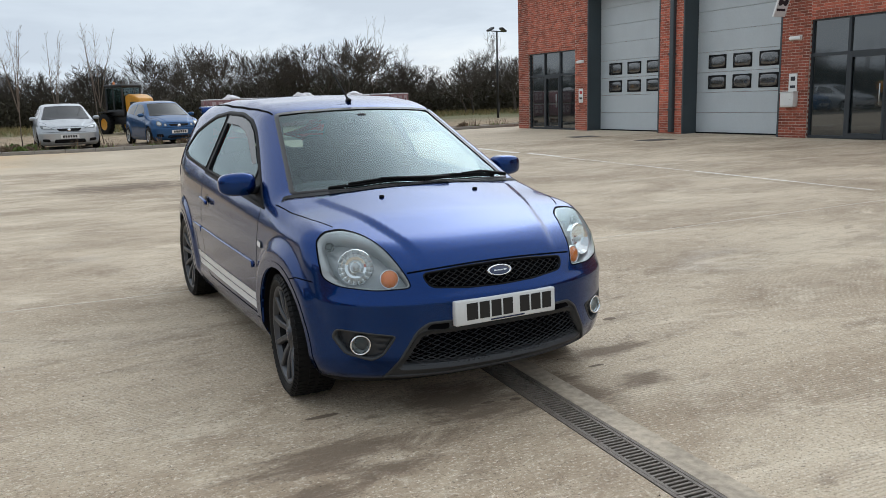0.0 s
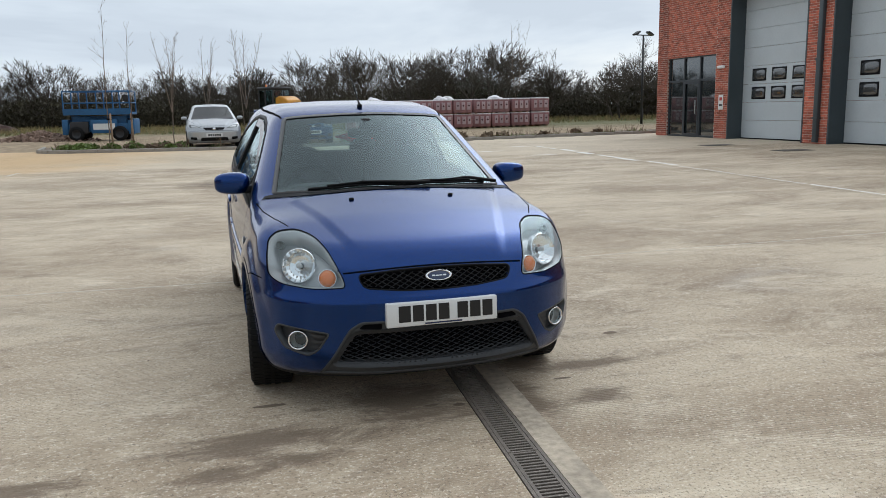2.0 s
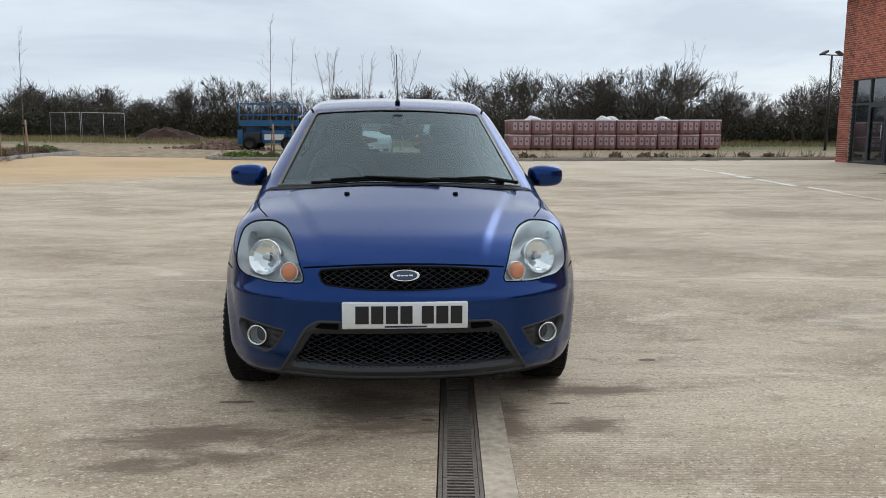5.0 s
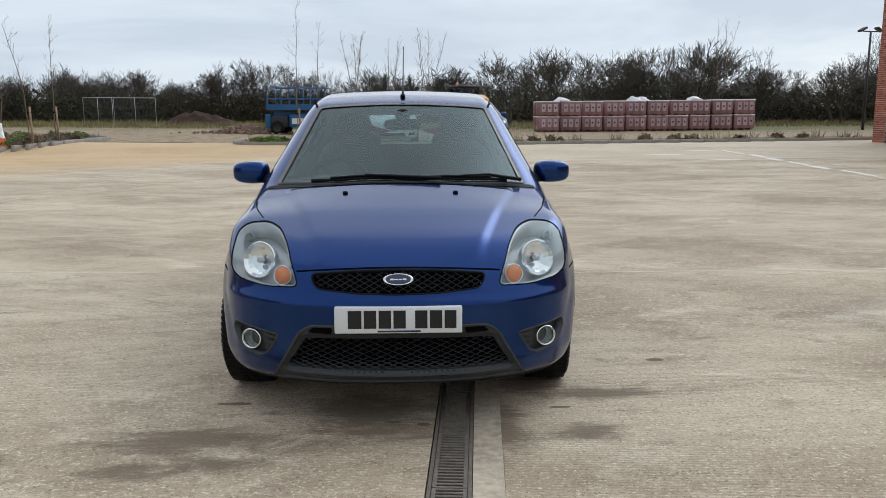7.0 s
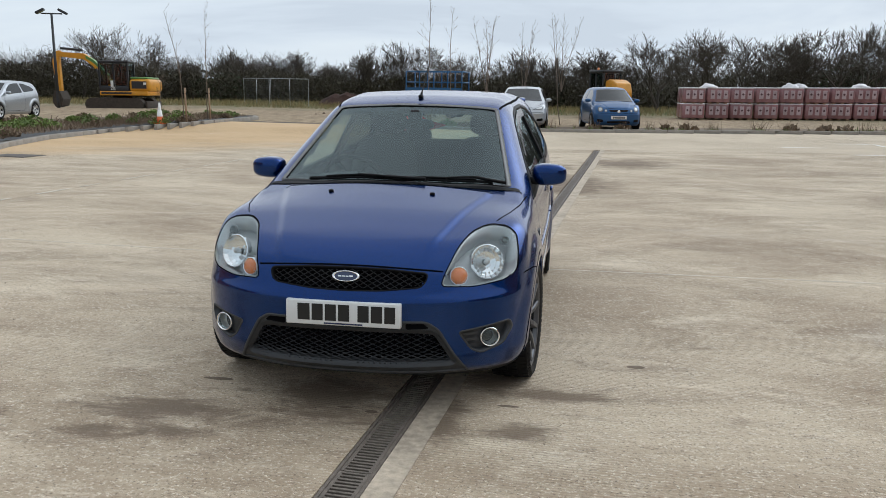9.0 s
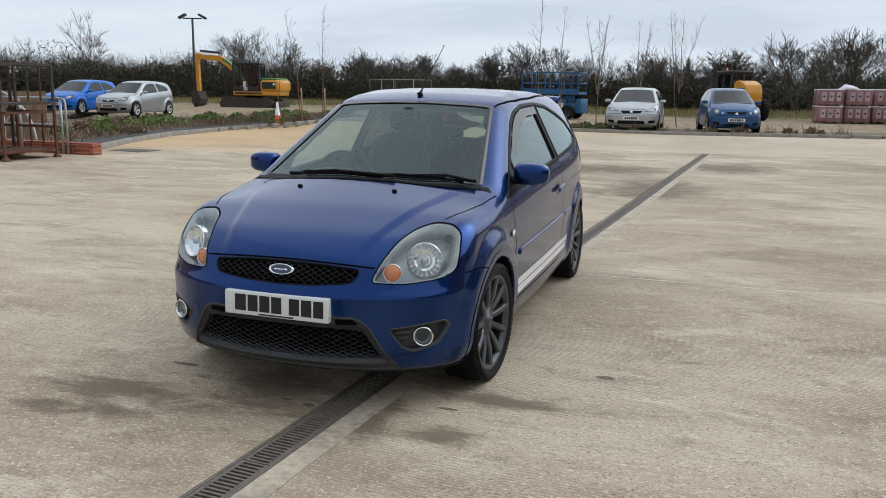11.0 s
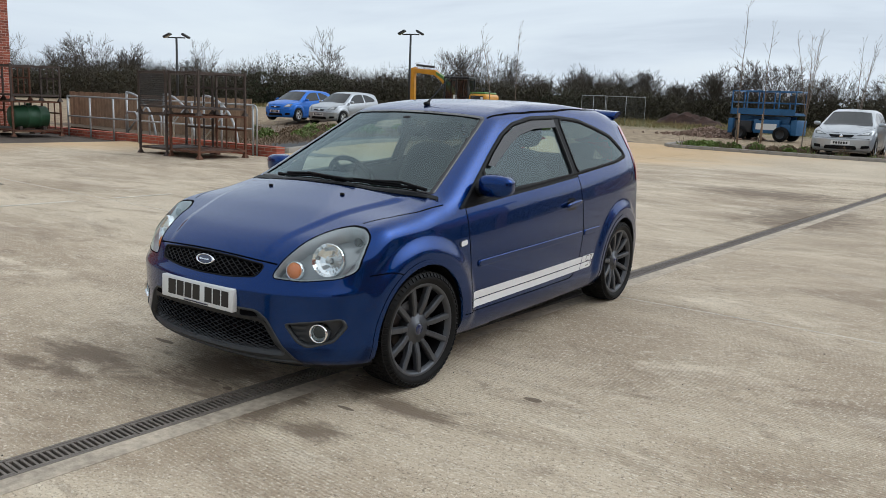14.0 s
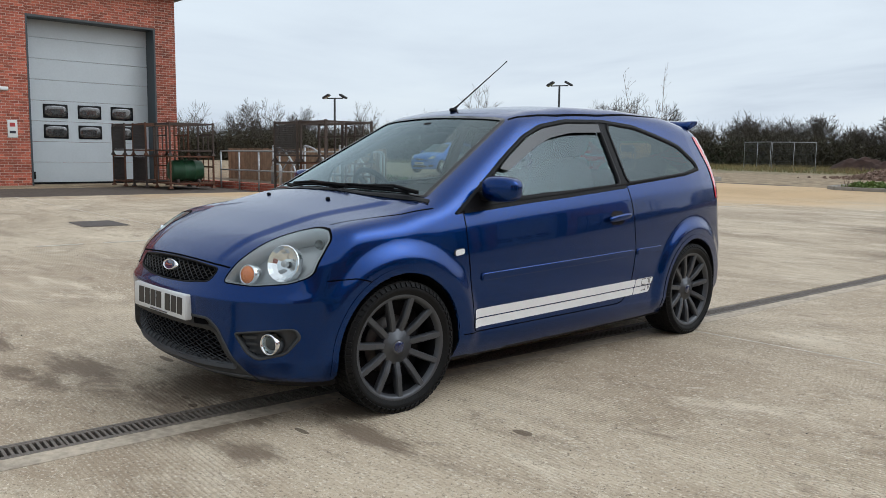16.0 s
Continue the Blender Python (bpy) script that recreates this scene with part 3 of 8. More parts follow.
M_SOIL = plain("bed_soil", (0.165, 0.122, 0.083), 0.95, vary=0.4, scale=6, bump=1.0, bump_scale=20)
M_ASPHALT = plain("bed_edge_asphalt", (0.06, 0.06, 0.06), 0.9, vary=0.2, scale=10, bump=0.4, bump_scale=120)


def draped(name, x0, x1, y0, y1, n, m, lift, mat, depth=0.05):
    """A slab in its own axes whose top follows the yard's fall."""
    bm = bmesh.new()
    nx, ny = n
    grid = []
    for i in range(nx + 1):
        row = []
        for j in range(ny + 1):
            q = m @ Vector((x0 + (x1 - x0) * i / nx, y0 + (y1 - y0) * j / ny, 0))
            row.append(bm.verts.new((q.x, q.y, ground_z(q.x, q.y) + lift)))
        grid.append(row)
    for i in range(nx):
        for j in range(ny):
            bm.faces.new((grid[i][j], grid[i + 1][j], grid[i + 1][j + 1], grid[i][j + 1])).smooth = True
    rim = [grid[i][0] for i in range(nx + 1)] + [grid[nx][j] for j in range(1, ny + 1)] + [grid[i][ny] for i in range(nx - 1, -1, -1)] + [grid[0][j] for j in range(ny - 1, 0, -1)]
    low = [bm.verts.new(v.co - Vector((0, 0, depth))) for v in rim]
    rim = [bm.verts.new(v.co) for v in rim]
    for i in range(len(rim)):
        k = (i + 1) % len(rim)
        bm.faces.new((rim[i], low[i], low[k], rim[k]))
    return part(name, bm, mat)


# one sheet of ground out to the horizon
bm = bmesh.new()
xs = [-2500, -900, -300, -140, -90] + list(range(-70, 71, 4)) + [90, 140, 300, 900, 2500]
ys = [-2500, -600, -120, -60] + list(range(-40, 101, 4)) + [130, 200, 400, 900, 2500]


def land_z(x, y):
    z = ground_z(x, y) - 0.06
    if (y > 26.0 and x > -8) or (y > 30.5) or x < -24.5 or x > 40:
        z += 0.10 + 0.03 * noise.noise((x * 0.15, y * 0.15, 0))
    return z


gv = [[bm.verts.new((x, y, land_z(x, y))) for y in ys] for x in xs]
for i in range(len(xs) - 1):
    for j in range(len(ys) - 1):
        bm.faces.new((gv[i][j], gv[i + 1][j], gv[i + 1][j + 1], gv[i][j + 1])).smooth = True
ground = tagged(part("ground", bm, M_EARTH), "sandy building-site ground with rough grass beyond", "ground", kind="structure")

# concrete slabs, joints open between them
pavement = tagged(empty("pavement"), "pale brushed concrete yard slabs with stains", "pavement", kind="structure")
DRAIN_END = 15.6
us = [-16.0, -6.68, -0.080, 0.080, 7.45, 17.5]
vs = [-24.0, -7.5, 1.36, DRAIN_END, 25.6]
JOINT = 0.006
for i, (u0, u1) in enumerate(zip(us, us[1:])):
    for j, (v0, v1) in enumerate(zip(vs, vs[1:])):
        beyond = v0 > DRAIN_END - 1
        if i == 2 or (i == 3 and beyond):
            continue
        if i == 1 and beyond:
            u1 = us[4]
        a = 0.115 if i == 3 and v0 < DRAIN_END - 1 else 0.0
        ob = draped("slab", u0 + JOINT + a, u1 - JOINT, v0 + JOINT, v1 - JOINT, (max(1, int((u1 - u0) / 1.5)), max(1, int((v1 - v0) / 1.5))), YARD, 0.0, M_CONCRETE_PALE if v0 > DRAIN_END - 1 else M_CONCRETE)
        ob.parent = pavement
M_ARRIS = plain("sawn_joint_edge", (0.70, 0.63, 0.53), 0.85, vary=0.3, scale=5)
for j in (1, 2):
    for u0, u1 in ((us[0], us[1]), (us[1], us[2]), (us[3] + 0.125, us[4]), (us[4], us[5])):
        draped("joint_edge", u0 + 0.02, u1 - 0.02, vs[j] - JOINT - 0.016, vs[j] - JOINT, (max(1, int((u1 - u0) / 1.5)), 1), YARD, 0.0022, M_ARRIS, 0.02).parent = pavement
bed = draped("joint_bed", -20, 18, -26, 27, (24, 34), YARD, -0.03, M_FILLER, 0.02)
bed.parent = pavement
strip = draped("drain_haunch", 0.083, 0.1995, vs[0], DRAIN_END, (1, 30), YARD, 0.0015, M_STRIP)
strip.parent = pavement

# the linear drain: a trough with slotted iron gratings
drain = tagged(empty("drain_channel", pose(0.385, 0, 0, 0, 0, -4.55)), "cast-iron slotted linear drain set in the concrete", "drain")
bm = bmesh.new()
for u0, u1, z0, z1 in ((-0.080, -0.066, -0.12, 0.0015), (0.066, 0.080, -0.12, 0.0015), (-0.067, 0.067, -0.125, -0.10)):
    add_box(bm, u0, u1, -8.0, DRAIN_END, z0, z1)
part("trough", bm, M_IRON, drain)
bm = bmesh.new()
GRATE = 0.5
add_box(bm, -0.064, -0.048, 0.003, GRATE - 0.003, -0.025, 0.0)
add_box(bm, 0.048, 0.064, 0.003, GRATE - 0.003, -0.025, 0.0)
for k in range(20):
    y = 0.003 + (GRATE - 0.006 - 0.012) * k / 19
    add_box(bm, -0.049, 0.049, y, y + 0.012, -0.022, -0.0015)
bmesh.ops.bevel(bm, geom=[e for e in bm.edges if abs(e.verts[0].co.z - e.verts[1].co.z) < 1e-5 and e.verts[0].co.z > -0.005], offset=0.0012, segments=1, affect="EDGES")
grate_mesh = bpy.data.meshes.new("grating")
bm.to_mesh(grate_mesh)
bm.free()
grate_mesh.materials.append(M_IRON)
for k in range(int((DRAIN_END + 5.0) / GRATE)):
    g_ob = part("grating", grate_mesh, None, drain)
    v = -5.0 + k * GRATE
    q = YARD @ Vector((0, v, 0))
    g_ob.location = (0, v, ground_z(q.x, q.y) + 0.001)

# kerb stones
kerb_bm = boxm(-0.0625, 0.0625, -0.455, 0.455, -0.10, 0.115, 0.012, 2)
kerb_mesh = bpy.data.meshes.new("kerb_stone")
kerb_bm.to_mesh(kerb_mesh)
kerb_bm.free()
kerb_mesh.materials.append(M_KERB)


def kerb(name, points, label):
    top = tagged(empty(name), label, "kerb", kind="structure")
    for (xa, ya), (xb, yb) in zip(points, points[1:]):
        d = math.hypot(xb - xa, yb - ya)
        k = max(1, round(d / 0.915))
        for i in range(k):
            t = (i + 0.5) / k
            x, y = xa + (xb - xa) * t, ya + (yb - ya) * t
            ob = part("kerb_stone", kerb_mesh, None, top)
            ob.matrix_world = pose(x, y, ground_z(x, y), 0, 0, math.degrees(math.atan2(yb - ya, xb - xa)) - 90)
            ob.scale = (1, d / k / 0.915 * 0.995, 1)
    return top


FAR_KERB = [(-6.9, 27.4), (-6.7, 25.0), (-6.3, 24.5), (-5.7, 24.4), (22.0, 25.4)]
WEST_KERB = [(-10.6, 8.9), (-11.5, 11.0), (-12.25, 13.5), (-12.6, 17.0), (-12.75, 29.0), (-13.2, 29.8), (-16.0, 30.2)]
kerb("kerb_north", FAR_KERB, "weathered concrete kerb along the planting bed")
kerb("kerb_west", WEST_KERB, "weathered concrete kerb round the shrub bed")


def bed_sheet(name, outline, lift, mat, label, cat):
    from mathutils.geometry import tessellate_polygon
    q, tri = fill(resample(np.array(outline), 0.8), 0.8)
    v = [(x, y, ground_z(x, y) + lift + 0.03 * noise.noise((x * 1.3, y * 1.3, 3))) for x, y in q]
    return tagged(part(name, mesh_of(name, v, tri, mat, True)), label, cat, kind="structure")


bed_sheet("ground_bed_north", [(-6.8, 27.4), (-6.6, 25.1), (-6.2, 24.6), (-5.7, 24.5), (-0.5, 24.7), (22.0, 25.5), (22.0, 27.0), (-0.5, 27.0), (-3.0, 28.0)], 0.085, M_SOIL, "bare brown soil of the planting bed", "soil")
bed_sheet("ground_bed_west", [(-10.7, 8.9), (-11.6, 11.0), (-12.35, 13.5), (-12.7, 17.0), (-12.85, 29.0), (-16.0, 29.9), (-17.5, 26.0), (-18.5, 19.0), (-22.0, 15.0), (-22.0, 9.2)], 0.085, M_SOIL, "bare brown soil of the shrub bed", "soil")

bed_sheet("pavement_west", [(-10.72, 9.0), (-11.6, 11.0), (-12.35, 13.5), (-12.7, 17.0), (-12.85, 28.9), (-13.75, 28.9), (-13.6, 17.0), (-13.25, 13.5), (-12.5, 11.0), (-11.6, 9.0)], 0.112, M_ASPHALT, "dark asphalt footway strip behind the kerb", "pavement")

# drain covers let into the yard
for x, y, a, b in ((-8.75, 0.95, 0.30, 0.45), (-9.9, 9.15, 0.28, 0.42), (14.0, 15.8, 0.3, 0.45), (14.0, 12.5, 0.3, 0.45)):
    cover = thing("manhole_cover", "dark rusted steel access cover flush with the concrete", "manhole cover", pose(x, y, ground_z(x, y) + 0.004, 0, 0, -4.55), "access covers")
    part("cover_frame", boxm(-b - 0.03, b + 0.03, -a - 0.03, a + 0.03, -0.03, 0.0), M_IRON, cover)
    part("cover_plate", boxm(-b, b, -a, a, -0.02, 0.006, 0.003, 1), M_RUSTPLATE, cover)

# worn white line along the units
M_LINE = plain("worn_line_paint", (0.78, 0.745, 0.68), 0.8, vary=0.15, scale=8)


def patchy_dash(u0, u1, v0, v1, r):
    """A worn stroke of paint with a ragged edge."""
    n = 14
    pts = []
    for side in (0, 1):
        for k in range(n):
            t = k / (n - 1)
            e = r.uniform(0.0, 0.42) * (1.6 if k in (0, n - 1) else 1.0)
            u = (u0 + (u1 - u0) * e * 0.5) if side else (u1 - (u1 - u0) * e * 0.5)
            v = v0 + (v1 - v0) * (t if not side else 1 - t)
            q = YARD @ Vector((u, v, 0))
            pts.append((q.x, q.y, ground_z(q.x, q.y) + 0.004))
    return part("line_dash", mesh_of("line_dash", pts, [(k, k + 1, 2 * n - 2 - k, 2 * n - 1 - k) for k in range(n - 1)], M_LINE))


line = tagged(empty("road_marking"), "worn broken white painted line on the concrete", "line marking")
rnd = random.Random(4)
v = 2.0
while v < 19.5:
    near = v < 9.0
    ln = rnd.uniform(0.9, 2.4) if near else rnd.uniform(0.5, 1.5)
    w = rnd.uniform(0.025, 0.045) if near else rnd.uniform(0.07, 0.15)
    s = rnd.uniform(-0.02, 0.02) if near else rnd.uniform(-0.07, 0.07)
    ob = patchy_dash(7.60 + s - w, 7.60 + s + w, v, v + ln, rnd)
    ob.parent = line
    v += ln + (rnd.uniform(0.02, 0.12) if near else rnd.uniform(0.05, 0.4))
M_FAINT = plain("rubbed_out_line_paint", (0.60, 0.55, 0.46), 0.85, vary=0.35, scale=5)
v = -10.0
while v < 15.0:
    ln = rnd.uniform(0.25, 1.1)
    w = rnd.uniform(0.012, 0.035)
    c = -6.72 + rnd.uniform(-0.012, 0.012)
    draped("line_dash", c - w, c + w, v, v + ln, (1, 2), YARD, 0.004, M_FAINT, 0.003).parent = line
    v += ln + rnd.uniform(0.05, 0.6)
for u0, u1, v0, v1 in ((4.6, 6.0, 17.5, 17.7), (6.4, 7.6, 19.4, 19.6), (5.9, 6.9, 15.1, 15.25)):
    patchy_dash(u0, u1, v0, v1, rnd).parent = line

# loose grit and small stones on the slabs
M_GRIT = plain("dark_grit", (0.05, 0.042, 0.036), 0.9, vary=0.4, scale=40)
rnd = random.Random(77)
gv, gf = [], []
for i in range(900):
    near = i < 420
    u, w = (rnd.uniform(-5, 6), rnd.uniform(-4.6, 5)) if near else (rnd.uniform(-14, 15), rnd.uniform(-6, 22))
    q = YARD @ Vector((u, w, 0))
    r = rnd.uniform(0.0018, 0.0048) * (1.0 if near else 1.4)
    c = Vector((q.x, q.y, ground_z(q.x, q.y) + r * 0.45))
    k = len(gv)
    for d in ((1, 0, 0), (0, 1, 0), (-1, 0, 0), (0, -1, 0), (0, 0, 0.8), (0, 0, -0.8)):
        gv.append(c + Vector(d) * r * rnd.uniform(0.7, 1.3))
    gf += [(k + a, k + (a + 1) % 4, k + 4) for a in range(4)] + [(k + (a + 1) % 4, k + a, k + 5) for a in range(4)]
tagged(part("loose_grit", mesh_of("loose_grit", gv, gf, M_GRIT)), "scattered dark grit and small stones on the concrete", "grit", kind="stuff")

# ---- the brick units ----


def brickwork(name, axis):
    m, n, l, p = node_mat(name)
    p.inputs["Roughness"].default_value = 0.9
    geo = n.new("ShaderNodeNewGeometry")
    sep = n.new("ShaderNodeSeparateXYZ")
    com = n.new("ShaderNodeCombineXYZ")
    l.new(geo.outputs["Position"], sep.inputs[0])
    l.new(sep.outputs[axis], com.inputs["X"])
    l.new(sep.outputs["Z"], com.inputs["Y"])
    br = n.new("ShaderNodeTexBrick")
    br.inputs["Scale"].default_value = 1.0
    br.inputs["Brick Width"].default_value = 0.225
    br.inputs["Row Height"].default_value = 0.075
    br.inputs["Mortar Size"].default_value = 0.006
    br.inputs["Mortar Smooth"].default_value = 0.2
    br.inputs["Bias"].default_value = -0.1
    br.inputs["Color1"].default_value = (0.44, 0.108, 0.062, 1)
    br.inputs["Color2"].default_value = (0.25, 0.058, 0.038, 1)
    br.inputs["Mortar"].default_value = (0.36, 0.27, 0.22, 1)
    l.new(com.outputs[0], br.inputs["Vector"])
    t = n.new("ShaderNodeTexNoise")
    t.inputs["Scale"].default_value = 1.2
    t.inputs["Detail"].default_value = 8
    l.new(geo.outputs["Position"], t.inputs["Vector"])
    r = n.new("ShaderNodeMapRange")
    r.inputs["To Min"].default_value, r.inputs["To Max"].default_value = 0.75, 1.3
    l.new(t.outputs[0], r.inputs["Value"])
    hsv = n.new("ShaderNodeHueSaturation")
    l.new(br.outputs["Color"], hsv.inputs["Color"])
    l.new(r.outputs[0], hsv.inputs["Value"])
    l.new(hsv.outputs[0], p.inputs["Base Color"])
    b = n.new("ShaderNodeBump")
    b.invert = True
    b.inputs["Strength"].default_value = 0.6
    b.inputs["Distance"].default_value = 0.008
    l.new(br.outputs["Fac"], b.inputs["Height"])
    l.new(b.outputs[0], p.inputs["Normal"])
    return m


M_BRICK_Y = brickwork("red_brick_along_y", "Y")
M_BRICK_X = brickwork("red_brick_along_x", "X")
M_STEEL = plain("anthracite_cladding", (0.050, 0.066, 0.075), 0.45, vary=0.08, scale=1.5)
M_DOORGREY = plain("grey_sectional_door", (0.50, 0.54, 0.56), 0.45, vary=0.05, scale=2, bump=0.12, bump_scale=240)
M_FRAME = plain("dark_grey_window_frame", (0.030, 0.036, 0.042), 0.4, vary=0.08)
M_PANE = plain("dark_reflective_pane", (0.020, 0.026, 0.028), 0.03, vary=0.0, spec=1.0, coat=1.0)
M_PANEHAZE = plain("acrylic_door_pane", (0.045, 0.046, 0.046), 0.12, vary=0.4, scale=3, coat=1.0, spec=1.0)
M_SOFFIT = plain("roof_edge", (0.055, 0.06, 0.066), 0.5, vary=0.1)
M_WHITEBOX = plain("white_powder_coat", (0.72, 0.72, 0.70), 0.45, vary=0.06)
M_NOTE = plain("sign_ink", (0.02, 0.02, 0.03), 0.5, vary=0.0)
M_NOTERED = plain("sign_red_ink", (0.45, 0.05, 0.05), 0.5, vary=0.0)
M_ROOF = plain("roof_sheet", (0.14, 0.15, 0.16), 0.5, metal=0.3)

OPENING_TOP, EAVES, BASE = 5.0, 6.05, 0.12


def sectional_door(name, label, x, way, y0, y1, z0):
    """An industrial sectional door in an opening, its outside facing way along x."""
    door = tagged(empty(name), label, "door", kind="structure")
    h, k = 0.605, 8
    for i in range(k):
        a = z0 + 0.02 + i * h
        xa, xb = sorted((x, x - way * 0.05))
        panel = part("panel", boxm(xa, xb, y0, y1, a + 0.003, a + h - 0.003, 0.004, 1), M_DOORGREY, door)
        xa, xb = sorted((x + way * 0.0, x + way * 0.004))
        part("panel_rib", boxm(xa, xb, y0 + 0.01, y1 - 0.01, a + 0.012, a + 0.020), M_DOORGREY, panel)
    span = y1 - y0
    for row in (2, 3):
        a = z0 + 0.02 + row * h
        for j in range(3):
            c = y0 + span * (0.23 + 0.27 * j)
            xa, xb = sorted((x - way * 0.01, x + way * 0.016))
            win = part("window", boxm(xa, xb, c - 0.35, c + 0.35, a + 0.10, a + 0.51, 0.02, 2), M_BLACK, door)
            xa, xb = sorted((x + way * 0.004, x + way * 0.0185))
            part("pane", superbox((xa + xb) / 2, c, a + 0.305, (xb - xa) * 1.7, 0.31, 0.165, 5.0, 20), M_PANEHAZE, win)
    xa, xb = sorted((x, x + way * 0.02))
    part("bottom_seal", boxm(xa, xb, y0, y1, z0 - 0.02, z0 + 0.03), M_BLACK, door)
    part("floor_lock", boxm(xa, xb, y0 + 0.06, y0 + 0.22, z0 + 0.12, z0 + 0.34, 0.01, 1), M_BLACK, door)
    return door


def shopfront(name, label, x, way, y0, y1, z0, z1, bays, entry):
    """A framed glass entrance with a transom light over each bay."""
    win = tagged(empty(name), label, "window", kind="structure")
    f = 0.075
    cuts = [y0 + (y1 - y0) * i / bays for i in range(bays + 1)]
    mid = z0 + (z1 - z0) * 0.705
    xa, xb = sorted((x, x - way * 0.11))
    for c in cuts:
        part("mullion", boxm(xa, xb, max(y0, c - f / 2), min(y1, c + f / 2), z0, z1, 0.004, 1), M_FRAME, win)
    for z in (z0, mid, z1):
        for a, b in zip(cuts, cuts[1:]):
            part("rail", boxm(xa + 0.004, xb - 0.004, a + f / 2 - 0.004, b - f / 2 + 0.004, z - (0 if z == z0 else f / 2), z + (f if z == z0 else (0 if z == z1 else f / 2))), M_FRAME, win)
    for i, (a, b) in enumerate(zip(cuts, cuts[1:])):
        c = x - way * 0.06
        for za, zb in ((z0 + f, mid - f / 2), (mid + f / 2, z1 - f / 2)):
            part("pane", boxm(c - 0.008, c + 0.008, a + f / 2, b - f / 2, za, zb), M_PANE, win)
        if i == entry:
            q0, q1 = sorted((x - way * 0.02, x + way * 0.012))
            for ya, yb in ((a + f / 2, a + f / 2 + 0.07), (b - f / 2 - 0.07, b - f / 2)):
                part("door_stile", boxm(q0, q1, ya, yb, z0 + 0.02, mid - f / 2), M_FRAME, win)
            for za, zb in ((z0 + 0.02, z0 + 0.14), (mid - f / 2 - 0.08, mid - f / 2)):
                part("door_rail", boxm(q0, q1, a + f / 2 + 0.07, b - f / 2 - 0.07, za, zb), M_FRAME, win)
            hx = x + way * 0.06
            part("pull_handle", tubem([(hx, a + 0.16, z0 + 0.85), (hx, a + 0.16, z0 + 1.35)], 0.015, 8), M_SILVERPL, win)
    return win


M_BRICK = plain("red_facing_brick", (0.37, 0.100, 0.062), 0.9, vary=0.35, scale=2.5, bump=0.4, bump_scale=120, spread=0.3)
M_MORTAR = plain("grey_mortar", (0.56, 0.46, 0.39), 0.95, vary=0.2, scale=4)


def brick_tone(mat):
    """Gives every joined brick a tone of its own."""
    n, l = mat.node_tree.nodes, mat.node_tree.links
    hsv = [a for a in n if a.bl_idname == "ShaderNodeHueSaturation"][0]
    geo = n.new("ShaderNodeNewGeometry")
    r = n.new("ShaderNodeMapRange")
    r.inputs["To Min"].default_value, r.inputs["To Max"].default_value = 0.62, 1.30
    mul = n.new("ShaderNodeMath")
    mul.operation = "MULTIPLY"
    src = hsv.inputs["Value"].links[0].from_socket
    l.new(geo.outputs["Random Per Island"], r.inputs["Value"])
    l.new(src, mul.inputs[0])
    l.new(r.outputs[0], mul.inputs[1])
    l.new(mul.outputs[0], hsv.inputs["Value"])


brick_tone(M_BRICK)
brick_bm = boxm(-0.003, 0.003, -0.1075, 0.1075, -0.0325, 0.0325)
BRICK_MESH = bpy.data.meshes.new("brick")
brick_bm.to_mesh(BRICK_MESH)
brick_bm.free()
BRICK_MESH.materials.append(M_BRICK)


def lay_bricks(wall, x, way, deep, y0, y1, z0, z1, kind):
    """Stretcher courses standing proud of the mortar on a wall's face and on the returns of its ends."""
    if y1 < -1.0:
        wall.data.materials[0] = M_BRICK_Y
        return
    single = kind == "door" and abs(y0 - 9.57) < 0.01
    verts, faces = [], []
    quads = ((0, 2, 3, 1), (4, 5, 7, 6), (0, 1, 5, 4), (2, 6, 7, 3), (0, 4, 6, 2), (1, 3, 7, 5))
    k, z = 0, z0
    while z + 0.03 < z1:
        top = min(z + 0.065, z1)
        y = math.floor(y0 / 0.225) * 0.225 - (0.1125 if k % 2 else 0.0)
        while y < y1:
            a, b = max(y, y0), min(y + 0.215, y1)
            if b - a > 0.03:
                if single and b - a > 0.214 and top < 3.3:
                    ob = part("brick", BRICK_MESH, None, wall)
                    ob.location = (x, (a + b) / 2, (z + top) / 2)
                else:
                    j = len(verts)
                    verts += [(x + e, f, g) for g in (z, top) for f in (a, b) for e in (-0.003, 0.003)]
                    faces += [tuple(j + i for i in q) for q in quads]
            y += 0.225
        if deep:
            for end in (y0, y1):
                c = 0.02 + (0.1125 if k % 2 else 0.0)
                while c < deep - 0.05:
                    p, q = sorted((x - way * c, x - way * min(c + 0.215, deep)))
                    j = len(verts)
                    verts += [(e, f, g) for g in (z, top) for f in (end - 0.003, end + 0.003) for e in (p, q)]
                    faces += [tuple(j + i for i in t) for t in quads]
                    c += 0.225
        z += 0.075
        k += 1
    tagged(part("brick_courses", mesh_of("brick_courses", verts, faces, M_BRICK), None, wall), kind="stuff")


